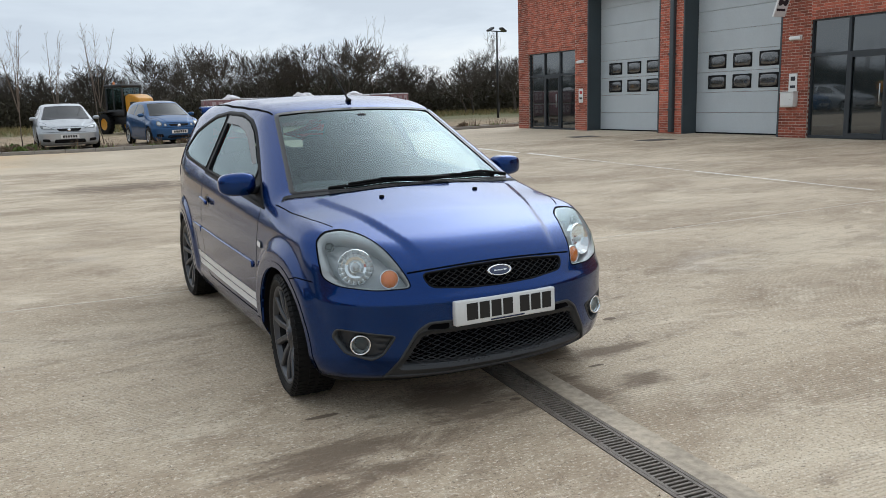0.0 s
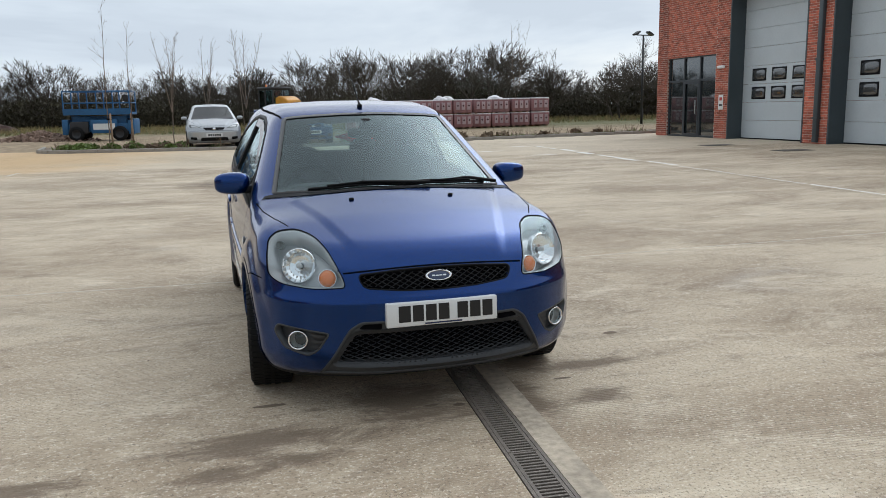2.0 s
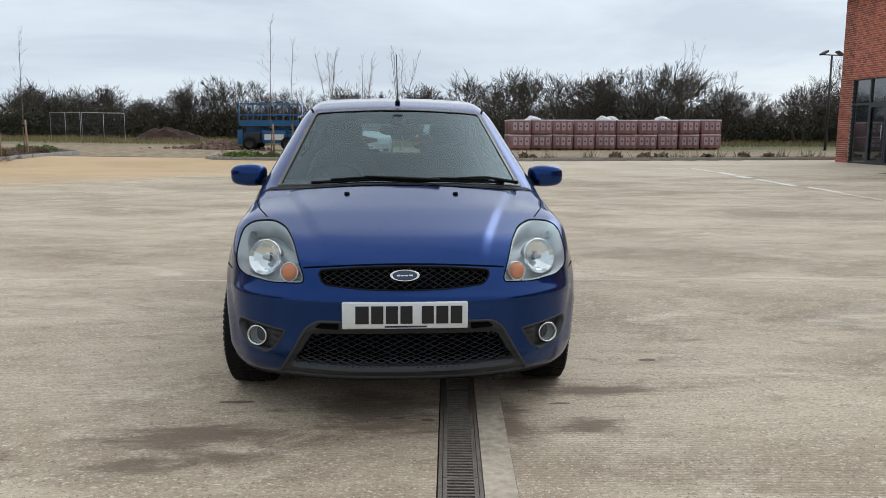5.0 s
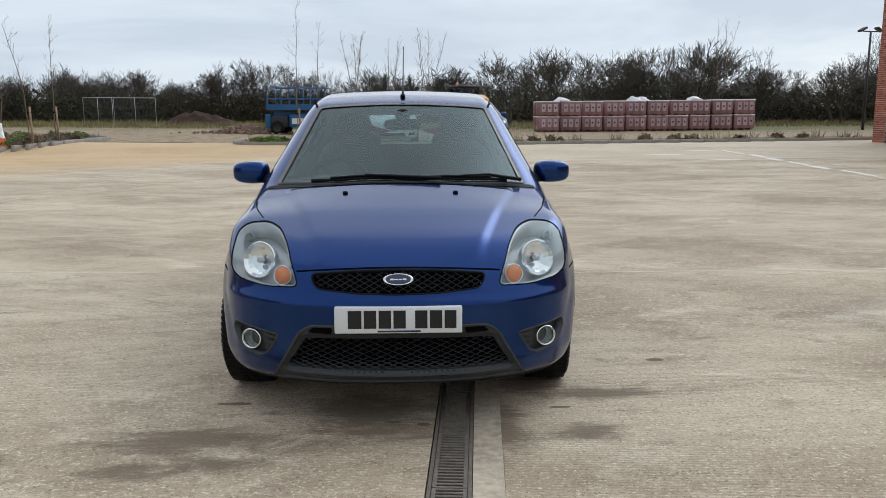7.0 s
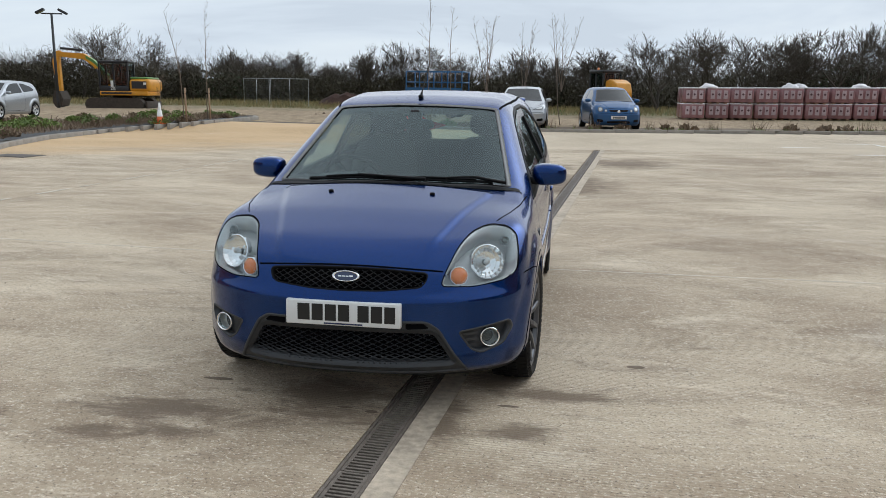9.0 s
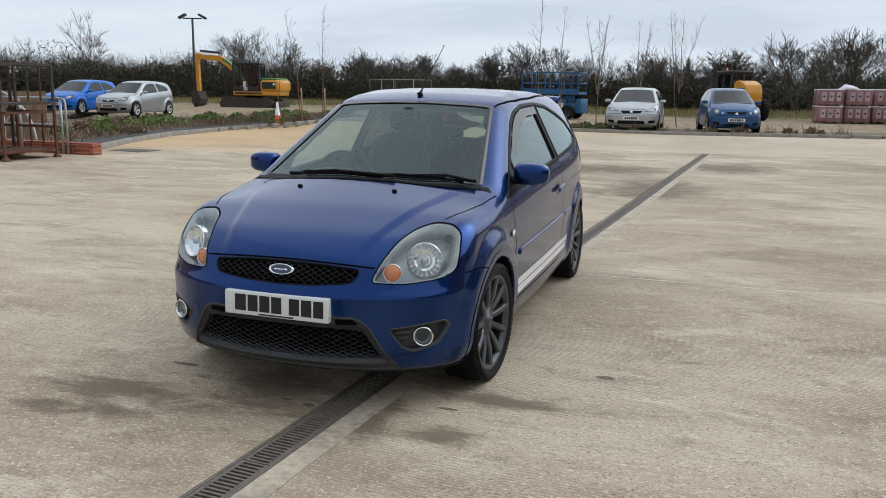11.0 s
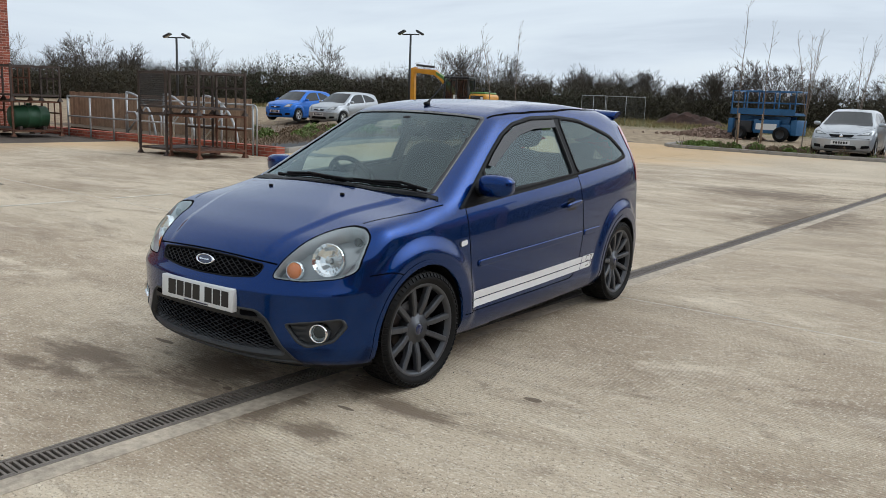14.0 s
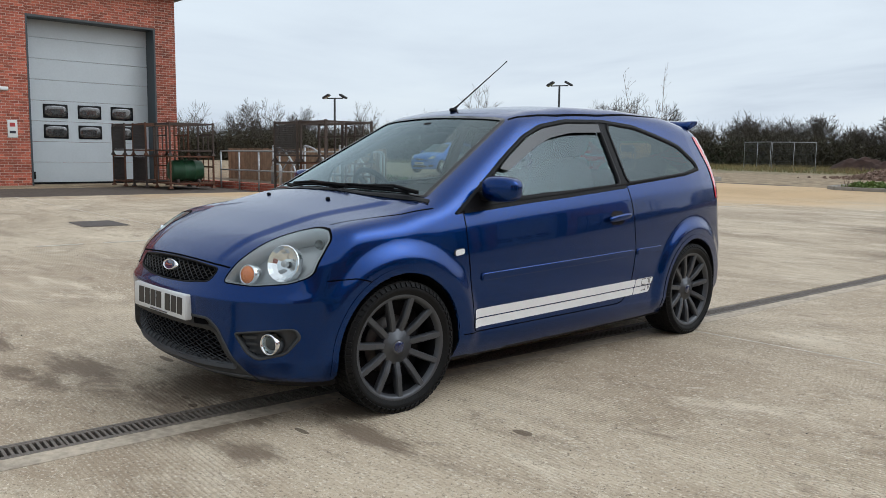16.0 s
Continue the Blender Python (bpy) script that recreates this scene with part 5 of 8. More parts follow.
def build_hatchback():
    car = thing("hatchback_car", "metallic blue three-door hatchback with white side stripes parked over a drain", "car")
    f = car_field
    v, q = surface_net(f, (-0.93, -2.10, 0.12), (0.93, 2.05, 1.50), 0.0125)

    sg = rounded(SIDE_GLASS, 0.03)
    dg, rg = rounded(DOOR_GLASS, 0.03), rounded(REAR_GLASS, 0.05)
    door = rounded(SIDE_DOOR, 0.035)
    lampR, lampL = rounded(HEADLAMP, 0.03, 0.01), rounded(mirrored(HEADLAMP), 0.03, 0.01)
    tgr, lfr, lgr = rounded(TOP_GRILLE, 0.025, 0.01), rounded(LOW_FRAME, 0.02, 0.01), rounded(LOW_GRILLE, 0.03, 0.01)
    fogR, fogL = rounded(FOG_BAY, 0.015, 0.01), rounded(mirrored(FOG_BAY), 0.015, 0.01)
    scr, bon = rounded(SCREEN, 0.04, 0.015), rounded(BONNET, 0.03, 0.015)
    hatch_glass = rounded([(-0.50, 1.02), (0.50, 1.02), (0.44, 1.30), (-0.44, 1.30)], 0.05)

    # points close to an outline move onto it, so that the panels end in clean edges
    g = gradient(f, v)
    g /= np.maximum(np.linalg.norm(g, axis=1, keepdims=True), 1e-9)

    def snap(poly, axis, keep):
        a, b = PLANES[axis]
        ids = np.flatnonzero(keep)
        lo, hi = poly.min(0) - 0.02, poly.max(0) + 0.02
        s = v[ids][:, (a, b)]
        ids = ids[np.all((s > lo) & (s < hi), axis=1)]
        if not len(ids):
            return
        s = v[ids][:, (a, b)]
        best, place = np.full(len(ids), 9.0), s.copy()
        for p0, p1 in zip(poly, np.roll(poly, -1, axis=0)):
            d = p1 - p0
            t = np.clip(((s - p0) @ d) / max(d @ d, 1e-12), 0, 1)
            c = p0 + t[:, None] * d
            dist = np.linalg.norm(s - c, axis=1)
            m = dist < best
            best[m], place[m] = dist[m], c[m]
        m = best < 0.0066
        v[np.ix_(ids[m], [a, b])] = place[m]
        i = "xyz".index(axis)
        for _ in range(3):
            p = v[ids[m]]
            gg = gradient(f, p)
            den = np.where(np.abs(gg[:, i]) < 0.15, 0.15 * np.sign(gg[:, i] + 1e-9), gg[:, i])
            v[ids[m], i] = p[:, i] - np.clip(f(*p.T) / den, -0.01, 0.01)

    front = g[:, 1] < -0.25
    sideways = np.abs(g[:, 0]) > 0.45
    for poly in (sg, door):
        snap(poly, "x", sideways & (v[:, 2] > 0.25))
    for poly in (lampR, lampL, tgr, lfr, fogR, fogL):
        snap(poly, "y", (g[:, 1] < -0.12) & (v[:, 1] < -1.2))
    snap(scr, "z", (g[:, 2] > 0.3) & (v[:, 2] > 0.85))
    g = gradient(f, v)
    g /= np.maximum(np.linalg.norm(g, axis=1, keepdims=True), 1e-9)

    c = v[q].mean(1)
    n = g[q].mean(1)
    front = n[:, 1] < -0.10
    side_face = np.abs(n[:, 0]) > 0.45
    gone = side_face & inside(sg, c[:, (1, 2)])
    gone |= (n[:, 2] > 0.3) & (c[:, 2] > 0.9) & inside(scr, c[:, (0, 1)])
    gone |= (n[:, 1] > 0.3) & (c[:, 1] > 1.4) & inside(hatch_glass, c[:, (0, 2)])
    for poly in (lampR, lampL, tgr, lfr, fogR, fogL):
        gone |= front & (c[:, 1] < -1.2) & inside(poly, c[:, (0, 2)])
    in_well = np.zeros(len(q), dtype=bool)
    for y0 in (AXLE_F, AXLE_R):
        r = np.sqrt((c[:, 1] - y0) ** 2 + (c[:, 2] - 0.295) ** 2)
        in_well |= (r < 0.345) & (np.abs(c[:, 0]) < 0.815)
    floor_face = (n[:, 2] < -0.6) & (c[:, 2] < 0.2)
    in_door = side_face & inside(door, c[:, (1, 2)]) & (c[:, 2] < 1.02)
    bonnet = (n[:, 2] > 0.35) & inside(bon, c[:, (0, 1)]) & (c[:, 2] > 0.66) & (c[:, 1] < -1.0)
    nose = (c[:, 1] < -1.34) & (c[:, 2] < 0.665 - 0.10 * np.clip((np.abs(c[:, 0]) - 0.5) / 0.3, 0, 1)) & ~bonnet
    tail = (c[:, 1] > 1.46) & (c[:, 2] < 0.62)
    panel = np.zeros(len(q), dtype=int)
    for k, m in enumerate((bonnet, nose, tail, in_door & (c[:, 0] > 0), in_door & (c[:, 0] < 0), floor_face, in_well), 1):
        panel[m] = k
    panel[gone] = -1
    panel[in_well & (c[:, 0] < 0) & (c[:, 1] < 0)], panel[in_well & (c[:, 0] > 0) & (c[:, 1] > 0)], panel[in_well & (c[:, 0] < 0) & (c[:, 1] > 0)] = 8, 9, 10
    panel[gone] = -1
    names = ("body_shell", "bonnet", "front_bumper", "rear_bumper", "side_door", "side_door", "underbody", "wheel_arch_liner", "wheel_arch_liner", "wheel_arch_liner", "wheel_arch_liner")
    made = {}
    for k, name in enumerate(names):
        mat = M_BLACK if k >= 6 else M_BLUE
        if (panel == k).any():
            made[k] = shell(name, f, v, q[panel == k], g, mat, car)
    body, hood, bumper = made[0], made[1], made[2]

    # cabin lining: the same form, a little smaller, open at the same windows
    inner = lambda x, y, z: f(x, y, z) + 0.045
    lv, lq = surface_net(lambda x, y, z: np.maximum(inner(x, y, z), np.maximum(0.30 - z, -1.05 - y)), (-0.93, -1.20, 0.22), (0.93, 2.0, 1.5), 0.03)
    lc = lv[lq].mean(1)
    lg = gradient(f, lv)
    lg /= np.maximum(np.linalg.norm(lg, axis=1, keepdims=True), 1e-9)
    ln = lg[lq].mean(1)
    cut = (np.abs(ln[:, 0]) > 0.35) & (inside(inset(dg, -0.02), lc[:, (1, 2)]) | inside(inset(rg, -0.01), lc[:, (1, 2)]))
    cut |= (ln[:, 2] > 0.25) & (lc[:, 2] > 0.88) & inside(inset(scr, 0.02), lc[:, (0, 1)])
    cut |= (ln[:, 1] > 0.2) & (lc[:, 1] > 1.3) & inside(hatch_glass, lc[:, (0, 2)])
    part("cabin_lining", mesh_of("cabin_lining", lv, lq[~cut], M_TRIM, True), None, car)

    # glass
    scr_glass = part("windscreen", patch("windscreen", f, "z", inset(scr, 0.004), 1.7, -1, -0.003, M_GLASS, 0.04), None, car, "lightly tinted windscreen")
    part("windscreen_seal", band("windscreen_seal", f, "z", scr, 1.7, -1, 0.002, 0.026, M_GLOSSBLACK), None, scr_glass)
    frit = rounded([(-0.65, -0.980), (-0.33, -1.080), (0.0, -1.100), (0.33, -1.080), (0.65, -0.980), (0.635, -0.915), (0.32, -1.000), (0.0, -1.018), (-0.32, -1.000), (-0.635, -0.915)], 0.015, 0.015)
    part("windscreen_frit", patch("windscreen_frit", f, "z", frit, 1.7, -1, -0.006, M_BLACK, 0.04), None, scr_glass, "black printed band along the foot of the glass")
    part("rear_window", patch("rear_window", f, "y", hatch_glass, 2.4, -1, -0.003, M_GLASS, 0.05), None, car)
    for s in (1, -1):
        frame = part("window_surround", band("window_surround", f, "x", sg, s * 1.1, -s, 0.003, 0.016, M_BLACK), None, car, "black window rubber")
        dl = part("door_window", patch("door_window", f, "x", inset(dg, -0.004), s * 1.1, -s, -0.012, M_DOORGLASS, 0.04), None, made[4 if s > 0 else 5])
        part("quarter_window", patch("quarter_window", f, "x", inset(rg, -0.006), s * 1.1, -s, -0.004, M_PRIVACY, 0.04), None, car, "dark tinted rear quarter glass")
        # black frames between the panes, as sheets with the panes cut out
        pts, tri = fill(inset(sg, 0.01), 0.02)
        tc = np.array([pts[list(t)].mean(0) for t in tri])
        keep = ~(inside(inset(dg, 0.0), tc) | inside(inset(rg, 0.0), tc))
        p3, gg = onto(f, "x", pts, s * 1.1, -s, -0.004)
        me = mesh_of("window_frame", p3, [t for t, k in zip(tri, keep) if k], M_BLACK, True)
        part("window_frame", me, None, car, "black window frame and pillar trim")
        part("door_window_seal", band("door_window_seal", f, "x", inset(dg, -0.014), s * 1.1, -s, 0.000, 0.022, M_BLACK, 0.014), None, dl)
        part("quarter_window_seal", band("quarter_window_seal", f, "x", inset(rg, -0.012), s * 1.1, -s, 0.000, 0.018, M_BLACK, 0.006), None, frame)
        # wind deflector along the top of the door window
        top = np.array([(-0.50, 1.085), (-0.40, 1.148), (-0.22, 1.246), (-0.07, 1.300), (0.15, 1.334), (0.45, 1.342)])
        low = top + np.array([(0.06, -0.01), (0.055, -0.028), (0.05, -0.045), (0.035, -0.05), (0.01, -0.05), (-0.005, -0.048)])
        strip = np.vstack([resample(top, 0.03, False), resample(low, 0.03, False)[::-1]])
        part("wind_deflector", patch("wind_deflector", f, "x", strip, s * 1.1, -s, 0.006, M_GLOSSBLACK, 0.03), None, made[4 if s > 0 else 5], "smoked plastic wind deflector")
        # belt line strip
        belt = [(-0.83, 0.884), (-0.3, 0.924), (0.0, 0.944), (0.50, 0.980)]
        part("belt_moulding", ribbon("belt_moulding", f, "x", belt, s * 1.1, -s, 0.006, 0.016, M_BLACK), None, made[4 if s > 0 else 5])
        # shut lines
        dp = np.array([(-0.835, 0.885), (-0.835, 0.72), (-0.80, 0.34), (-0.785, 0.308), (-0.76, 0.302), (0.40, 0.302), (0.45, 0.312), (0.52, 0.36), (0.55, 0.50), (0.565, 0.62), (0.545, 0.80), (0.515, 0.985)])
        part("door_shut_line", ribbon("door_shut_line", f, "x", dp, s * 1.1, -s, 0.0012, 0.005, M_SEAM), None, made[4 if s > 0 else 5])
        part("sill_shut_line", ribbon("sill_shut_line", f, "x", [(-0.90, 0.305), (-0.78, 0.300)], s * 1.1, -s, 0.0012, 0.004, M_SEAM), None, car)
        bp = [(-1.62, 0.628), (-1.50, 0.632), (-1.44, 0.618), (-1.385, 0.588)]
        part("bumper_shut_line", ribbon("bumper_shut_line", f, "x", bp, s * 1.1, -s, 0.0012, 0.005, M_SEAM, 0.008), None, bumper)
        # fuel flap, rub strip, stripes
        for y0, y1 in ((-0.745, 0.535), (0.575, 0.83)):
            st = [(y0, 0.553 + 0.02 * (y0 + 0.75)), (y1, 0.553 + 0.02 * (y1 + 0.75)), (y1, 0.583 + 0.02 * (y1 + 0.75)), (y0, 0.583 + 0.02 * (y0 + 0.75))]
            part("rub_strip", patch("rub_strip", f, "x", rounded(st, 0.008, 0.012), s * 1.1, -s, 0.011, M_BLUE, 0.02), None, made[4 if s > 0 else 5] if y0 < 0 else body)
            part("rub_strip_edge", band("rub_strip_edge", f, "x", inset(rounded(st, 0.008, 0.012), -0.003), s * 1.1, -s, 0.009, 0.006, M_BLUE), None, made[4 if s > 0 else 5] if y0 < 0 else body)
        for z0, z1, y1 in ((0.3695, 0.4130, 0.570), (0.3220, 0.3640, 0.556)):
            st = [(-0.788, z0), (y1, z0 + 0.014), (y1 + 0.01, z1 + 0.014), (-0.788, z1)]
            part("side_stripe", patch("side_stripe", f, "x", resample(np.array(st), 0.02), s * 1.1, -s, 0.002, M_WHITE, 0.05), None, made[4 if s > 0 else 5], "white vinyl side stripe")
        for z0, z1, y0, y1 in ((0.3695, 0.4130, 0.577, 0.750), (0.3220, 0.3640, 0.563, 0.728)):
            st = [(y0, z0 + 0.014), (y1, z0 + 0.016), (y1 + 0.020, z1 + 0.016), (y0 + 0.006, z1 + 0.014)]
            part("stripe_tail", patch("stripe_tail", f, "x", resample(np.array(st), 0.02), s * 1.1, -s, 0.002, M_WHITE, 0.05), None, body, "white vinyl stripe end")
        for y0, y1, z0, z1 in ((0.640, 0.690, 0.352, 0.357), (0.642, 0.692, 0.420, 0.425), (0.640, 0.684, 0.386, 0.391), (0.700, 0.750, 0.420, 0.425)):
            st = [(y0, z0), (y1, z0), (y1 + 0.003, z1), (y0 + 0.003, z1)]
            part("stripe_mark", patch("stripe_mark", f, "x", resample(np.array(st), 0.01), s * 1.1, -s, 0.0030, M_BADGE, 0.05), None, body)
        for y0, z0, z1 in ((0.640, 0.388, 0.424), (0.682, 0.354, 0.390), (0.712, 0.354, 0.424), (0.724, 0.354, 0.424)):
            st = [(y0, z0), (y0 + 0.005, z0), (y0 + 0.012, z1), (y0 + 0.007, z1)]
            part("stripe_mark", patch("stripe_mark", f, "x", resample(np.array(st), 0.01), s * 1.1, -s, 0.0030, M_BADGE, 0.05), None, body)
        # side repeater and door handle
        rep = rounded([(-0.925, 0.683), (-0.865, 0.690), (-0.865, 0.716), (-0.925, 0.710)], 0.012, 0.006)
        part("side_repeater", patch("side_repeater", f, "x", rep, s * 1.1, -s, 0.007, M_WHITE, 0.02), None, body, "clear side indicator lens")
        part("side_repeater_rim", band("side_repeater_rim", f, "x", inset(rep, -0.003), s * 1.1, -s, 0.005, 0.006, M_DKGREY), None, body)
        cup = rounded([(0.320, 0.765), (0.430, 0.765), (0.440, 0.800), (0.425, 0.845), (0.325, 0.845), (0.310, 0.800)], 0.04, 0.008)
        handle = part("door_handle", patch("door_handle", f, "x", cup, s * 1.1, -s, 0.0015, M_GLOSSBLACK, 0.03), None, made[4 if s > 0 else 5], "body-coloured grab handle")
        hp, _ = onto(f, "x", [(0.275, 0.797), (0.475, 0.815)], s * 1.1, -s, 0.024)
        bm = superbox(0, 0, 0, 0.012, 0.105, 0.017, 3.5, 24, Matrix.Translation(((hp[0] + hp[1]) / 2)) @ Matrix.Rotation(0.09, 4, "X"))
        part("handle_grip", bm, M_BLUE, handle)
        # headlamp
        lamp = lampR if s > 0 else lampL
        back = part("headlamp", patch("headlamp", f, "y", inset(lamp, -0.004), -2.4, 1, -0.075, M_LAMPBACK, 0.03), None, car, "clear headlamp with chrome reflector and amber indicator")
        part("headlamp_wall", band("headlamp_wall", f, "y", lamp, -2.4, 1, -0.002, 0.006, M_LAMPBACK, 0.072), None, back)
        part("headlamp_lens", patch("headlamp_lens", f, "y", lamp, -2.4, 1, 0.0005, M_CLEAR, 0.02), None, back)
        part("headlamp_edge", band("headlamp_edge", f, "y", inset(lamp, -0.004), -2.4, 1, 0.0012, 0.0045, M_SEAM), None, back)
        rp, _ = onto(f, "y", [(s * 0.618, 0.724)], -2.4, 1, -0.050)
        aim = Matrix.Translation(rp[0]) @ Matrix.Rotation(s * radians(22), 4, "Z") @ Matrix.Rotation(radians(-14), 4, "X")
        bowl = lathe([(0.02, 0.0), (0.016, 0.026), (0.008, 0.048), (-0.004, 0.064), (-0.016, 0.074), (-0.020, 0.077), (-0.016, 0.080), (0.01, 0.081)], 18, "y", aim)
        for face in bowl.faces:
            face.smooth = False
        part("reflector", bowl, M_BOWL, back, "chrome reflector bowl")
        bm = lathe([(0.01, 0.012), (-0.006, 0.014), (-0.016, 0.013), (-0.020, 0.008), (-0.021, 0.0)], 24, "y", aim)
        part("bulb_shield", bm, M_SILVERPL, back)
        ip, _ = onto(f, "y", [(s * 0.500, 0.658)], -2.4, 1, -0.034)
        aim2 = Matrix.Translation(ip[0]) @ Matrix.Rotation(s * radians(18), 4, "Z") @ Matrix.Rotation(radians(-10), 4, "X")
        part("indicator_lamp", lathe([(0.04, 0.037), (-0.004, 0.037), (-0.012, 0.030), (-0.016, 0.018), (-0.018, 0.0)], 28, "y", aim2), M_ORANGE, back, "amber indicator lamp")
        part("indicator_bezel", lathe([(0.04, 0.042), (-0.006, 0.042), (-0.008, 0.039), (-0.002, 0.037)], 28, "y", aim2), M_CHROME, back)
        sp, _ = onto(f, "y", [(s * 0.682, 0.797)], -2.4, 1, -0.035)
        aim3 = Matrix.Translation(sp[0]) @ Matrix.Rotation(s * radians(28), 4, "Z") @ Matrix.Rotation(radians(-18), 4, "X")
        part("side_lamp", lathe([(0.012, 0.0), (0.010, 0.010), (-0.006, 0.017), (-0.009, 0.020), (0.01, 0.021)], 24, "y", aim3), M_LAMPGREY, back)
        # fog lamp in its bay
        fog = fogR if s > 0 else fogL
        bay = part("fog_lamp_bay", patch("fog_lamp_bay", f, "y", inset(fog, -0.004), -2.4, 1, -0.035, M_DKGREY, 0.02), None, bumper, "dark grey plastic fog lamp bay")
        part("bay_wall", band("bay_wall", f, "y", inset(fog, -0.003), -2.4, 1, 0.0012, 0.008, M_DKGREY, 0.036), None, bay)
        fp, _ = onto(f, "y", [(s * 0.638, 0.368)], -2.4, 1, -0.012)
        aim4 = Matrix.Translation(fp[0]) @ Matrix.Rotation(s * radians(16), 4, "Z")
        lampo = part("fog_lamp", lathe([(0.03, 0.036), (-0.002, 0.036), (-0.006, 0.02), (-0.008, 0.0)], 32, "y", aim4), M_CLEAR, bay)
        part("fog_lamp_ring", lathe([(0.035, 0.046), (-0.008, 0.046), (-0.014, 0.043), (-0.012, 0.039), (0.0, 0.037)], 36, "y", aim4), M_CHROME, lampo, "chrome fog lamp ring")
        part("fog_lamp_bowl", lathe([(0.045, 0.0), (0.04, 0.02), (0.02, 0.034), (0.0, 0.037)], 28, "y", aim4), M_SILVERPL, lampo)
        for k in range(3):
            fin = [(s * (0.525 + 0.012 * k), 0.392 - 0.026 * k), (s * 0.585, 0.396 - 0.026 * k), (s * 0.585, 0.384 - 0.026 * k), (s * (0.530 + 0.012 * k), 0.380 - 0.026 * k)]
            part("bay_fin", patch("bay_fin", f, "y", resample(np.array(fin), 0.01), -2.4, 1, -0.02, M_DKGREY, 0.02), None, bay)
        # rolled lips of the wheel arches
        for y0 in (AXLE_F, AXLE_R):
            arc = [(y0 + 0.354 * math.cos(t), 0.295 + 0.354 * math.sin(t)) for t in np.linspace(radians(-12), radians(192), 60)]
            part("wheel_arch_lip", ribbon("wheel_arch_lip", f, "x", arc, s * 1.1, -s, 0.0025, 0.026, M_BLUE), None, body)
        # door mirror
        m_arm = boxm(-0.03, 0.03, -0.045, 0.05, -0.018, 0.022, 0.012, 2, Matrix.Translation((s * 0.755, -0.655, 0.955)) @ Matrix.Rotation(s * 0.15, 4, "Y"))
        mirror = part("door_mirror", m_arm, M_BLACK, car, "blue door mirror on a black arm")
        bm = superbox(0, 0, 0, 0.098, 0.072, 0.062, 3.5, 40)
        for vert in bm.verts:
            k = vert.co.x * s
            vert.co.y *= 1 - 0.25 * max(0, k / 0.1)
            vert.co.z *= 1 - 0.12 * max(0, k / 0.1)
            if vert.co.y > 0.03:
                vert.co.y = 0.03 + (vert.co.y - 0.03) * 0.15
        bmesh.ops.transform(bm, matrix=Matrix.Translation((s * 0.842, -0.640, 0.992)) @ Matrix.Rotation(s * 0.12, 4, "Z"), verts=bm.verts)
        part("mirror_shell", bm, M_BLUE, mirror)
        bm = superbox(0, 0, 0, 0.080, 0.004, 0.048, 4, 24, Matrix.Translation((s * 0.842, -0.6015, 0.992)) @ Matrix.Rotation(s * 0.12, 4, "Z"))
        part("mirror_glass", bm, M_MIRROR, mirror)
        # rear lamp
        tail = rounded([(1.60, 0.885), (1.80, 0.87), (1.82, 0.97), (1.76, 1.16), (1.68, 1.28), (1.505, 1.30), (1.565, 1.11)], 0.02)
        part("rear_lamp", patch("rear_lamp", f, "x", tail, s * 1.1, -s, 0.004, M_RED, 0.03), None, car, "red rear lamp cluster")
        # wiper jets on the bonnet
        jp, _ = onto(f, "z", [(s * 0.268, -1.262)], 1.7, -1, 0.004)
        part("washer_jet", superbox(*jp[0], 0.014, 0.010, 0.008, 2.5, 12), M_BLACK, hood)
        for y0 in (AXLE_F, AXLE_R):
            hub = new("wheel")
            hub.parent = car
            hub.location = (s * 0.716, y0, HUB_Z)
            hub.rotation_euler = (0, 0, radians(-4) if y0 == AXLE_F else 0)
            hub["label"] = "eleven-spoke anthracite alloy wheel"
            wheel_mesh_parts(hub, s, 11, 0.236, M_ALLOY)

    # roof ditches along the cant rails
    for s in (1, -1):
        ditch = [(s * 0.512, -0.250), (s * 0.535, -0.12), (s * 0.552, 0.1), (s * 0.560, 0.5), (s * 0.548, 1.0), (s * 0.505, 1.42)]
        part("roof_ditch", ribbon("roof_ditch", f, "z", ditch, 1.7, -1, 0.0015, 0.011, M_SEAM), None, body, "black roof ditch moulding")

    # bonnet shut lines
    for s in (1, -1):
        path = np.array([(0.622, -1.505), (0.645, -1.45), (0.675, -1.37), (0.715, -1.18), (0.735, -1.00)])
        path[:, 0] *= s
        part("bonnet_shut_line", ribbon("bonnet_shut_line", f, "z", path, 1.7, -1, 0.001, 0.005, M_SEAM), None, hood)
    lead = [(x, 0.688 - 0.10 * x * x) for x in np.linspace(-0.425, 0.425, 15)]
    part("bonnet_front_shut_line", ribbon("bonnet_front_shut_line", f, "y", lead, -2.4, 1, 0.001, 0.006, M_SEAM), None, hood)
    cowl = rounded([(-0.69, -0.975), (-0.34, -1.082), (0.0, -1.102), (0.34, -1.082), (0.69, -0.975), (0.705, -1.005), (0.36, -1.118), (0.0, -1.139), (-0.36, -1.118), (-0.705, -1.005)], 0.02, 0.015)
    cowl_part = part("scuttle_panel", patch("scuttle_panel", f, "z", cowl, 1.7, -1, 0.002, M_BLACK, 0.04), None, car, "black plastic scuttle panel")
    part("bonnet_rear_shut_line", ribbon("bonnet_rear_shut_line", f, "z", [(-0.71, -1.008), (-0.36, -1.121), (0.0, -1.142), (0.36, -1.121), (0.71, -1.008)], 1.7, -1, 0.003, 0.008, M_SEAM), None, hood)

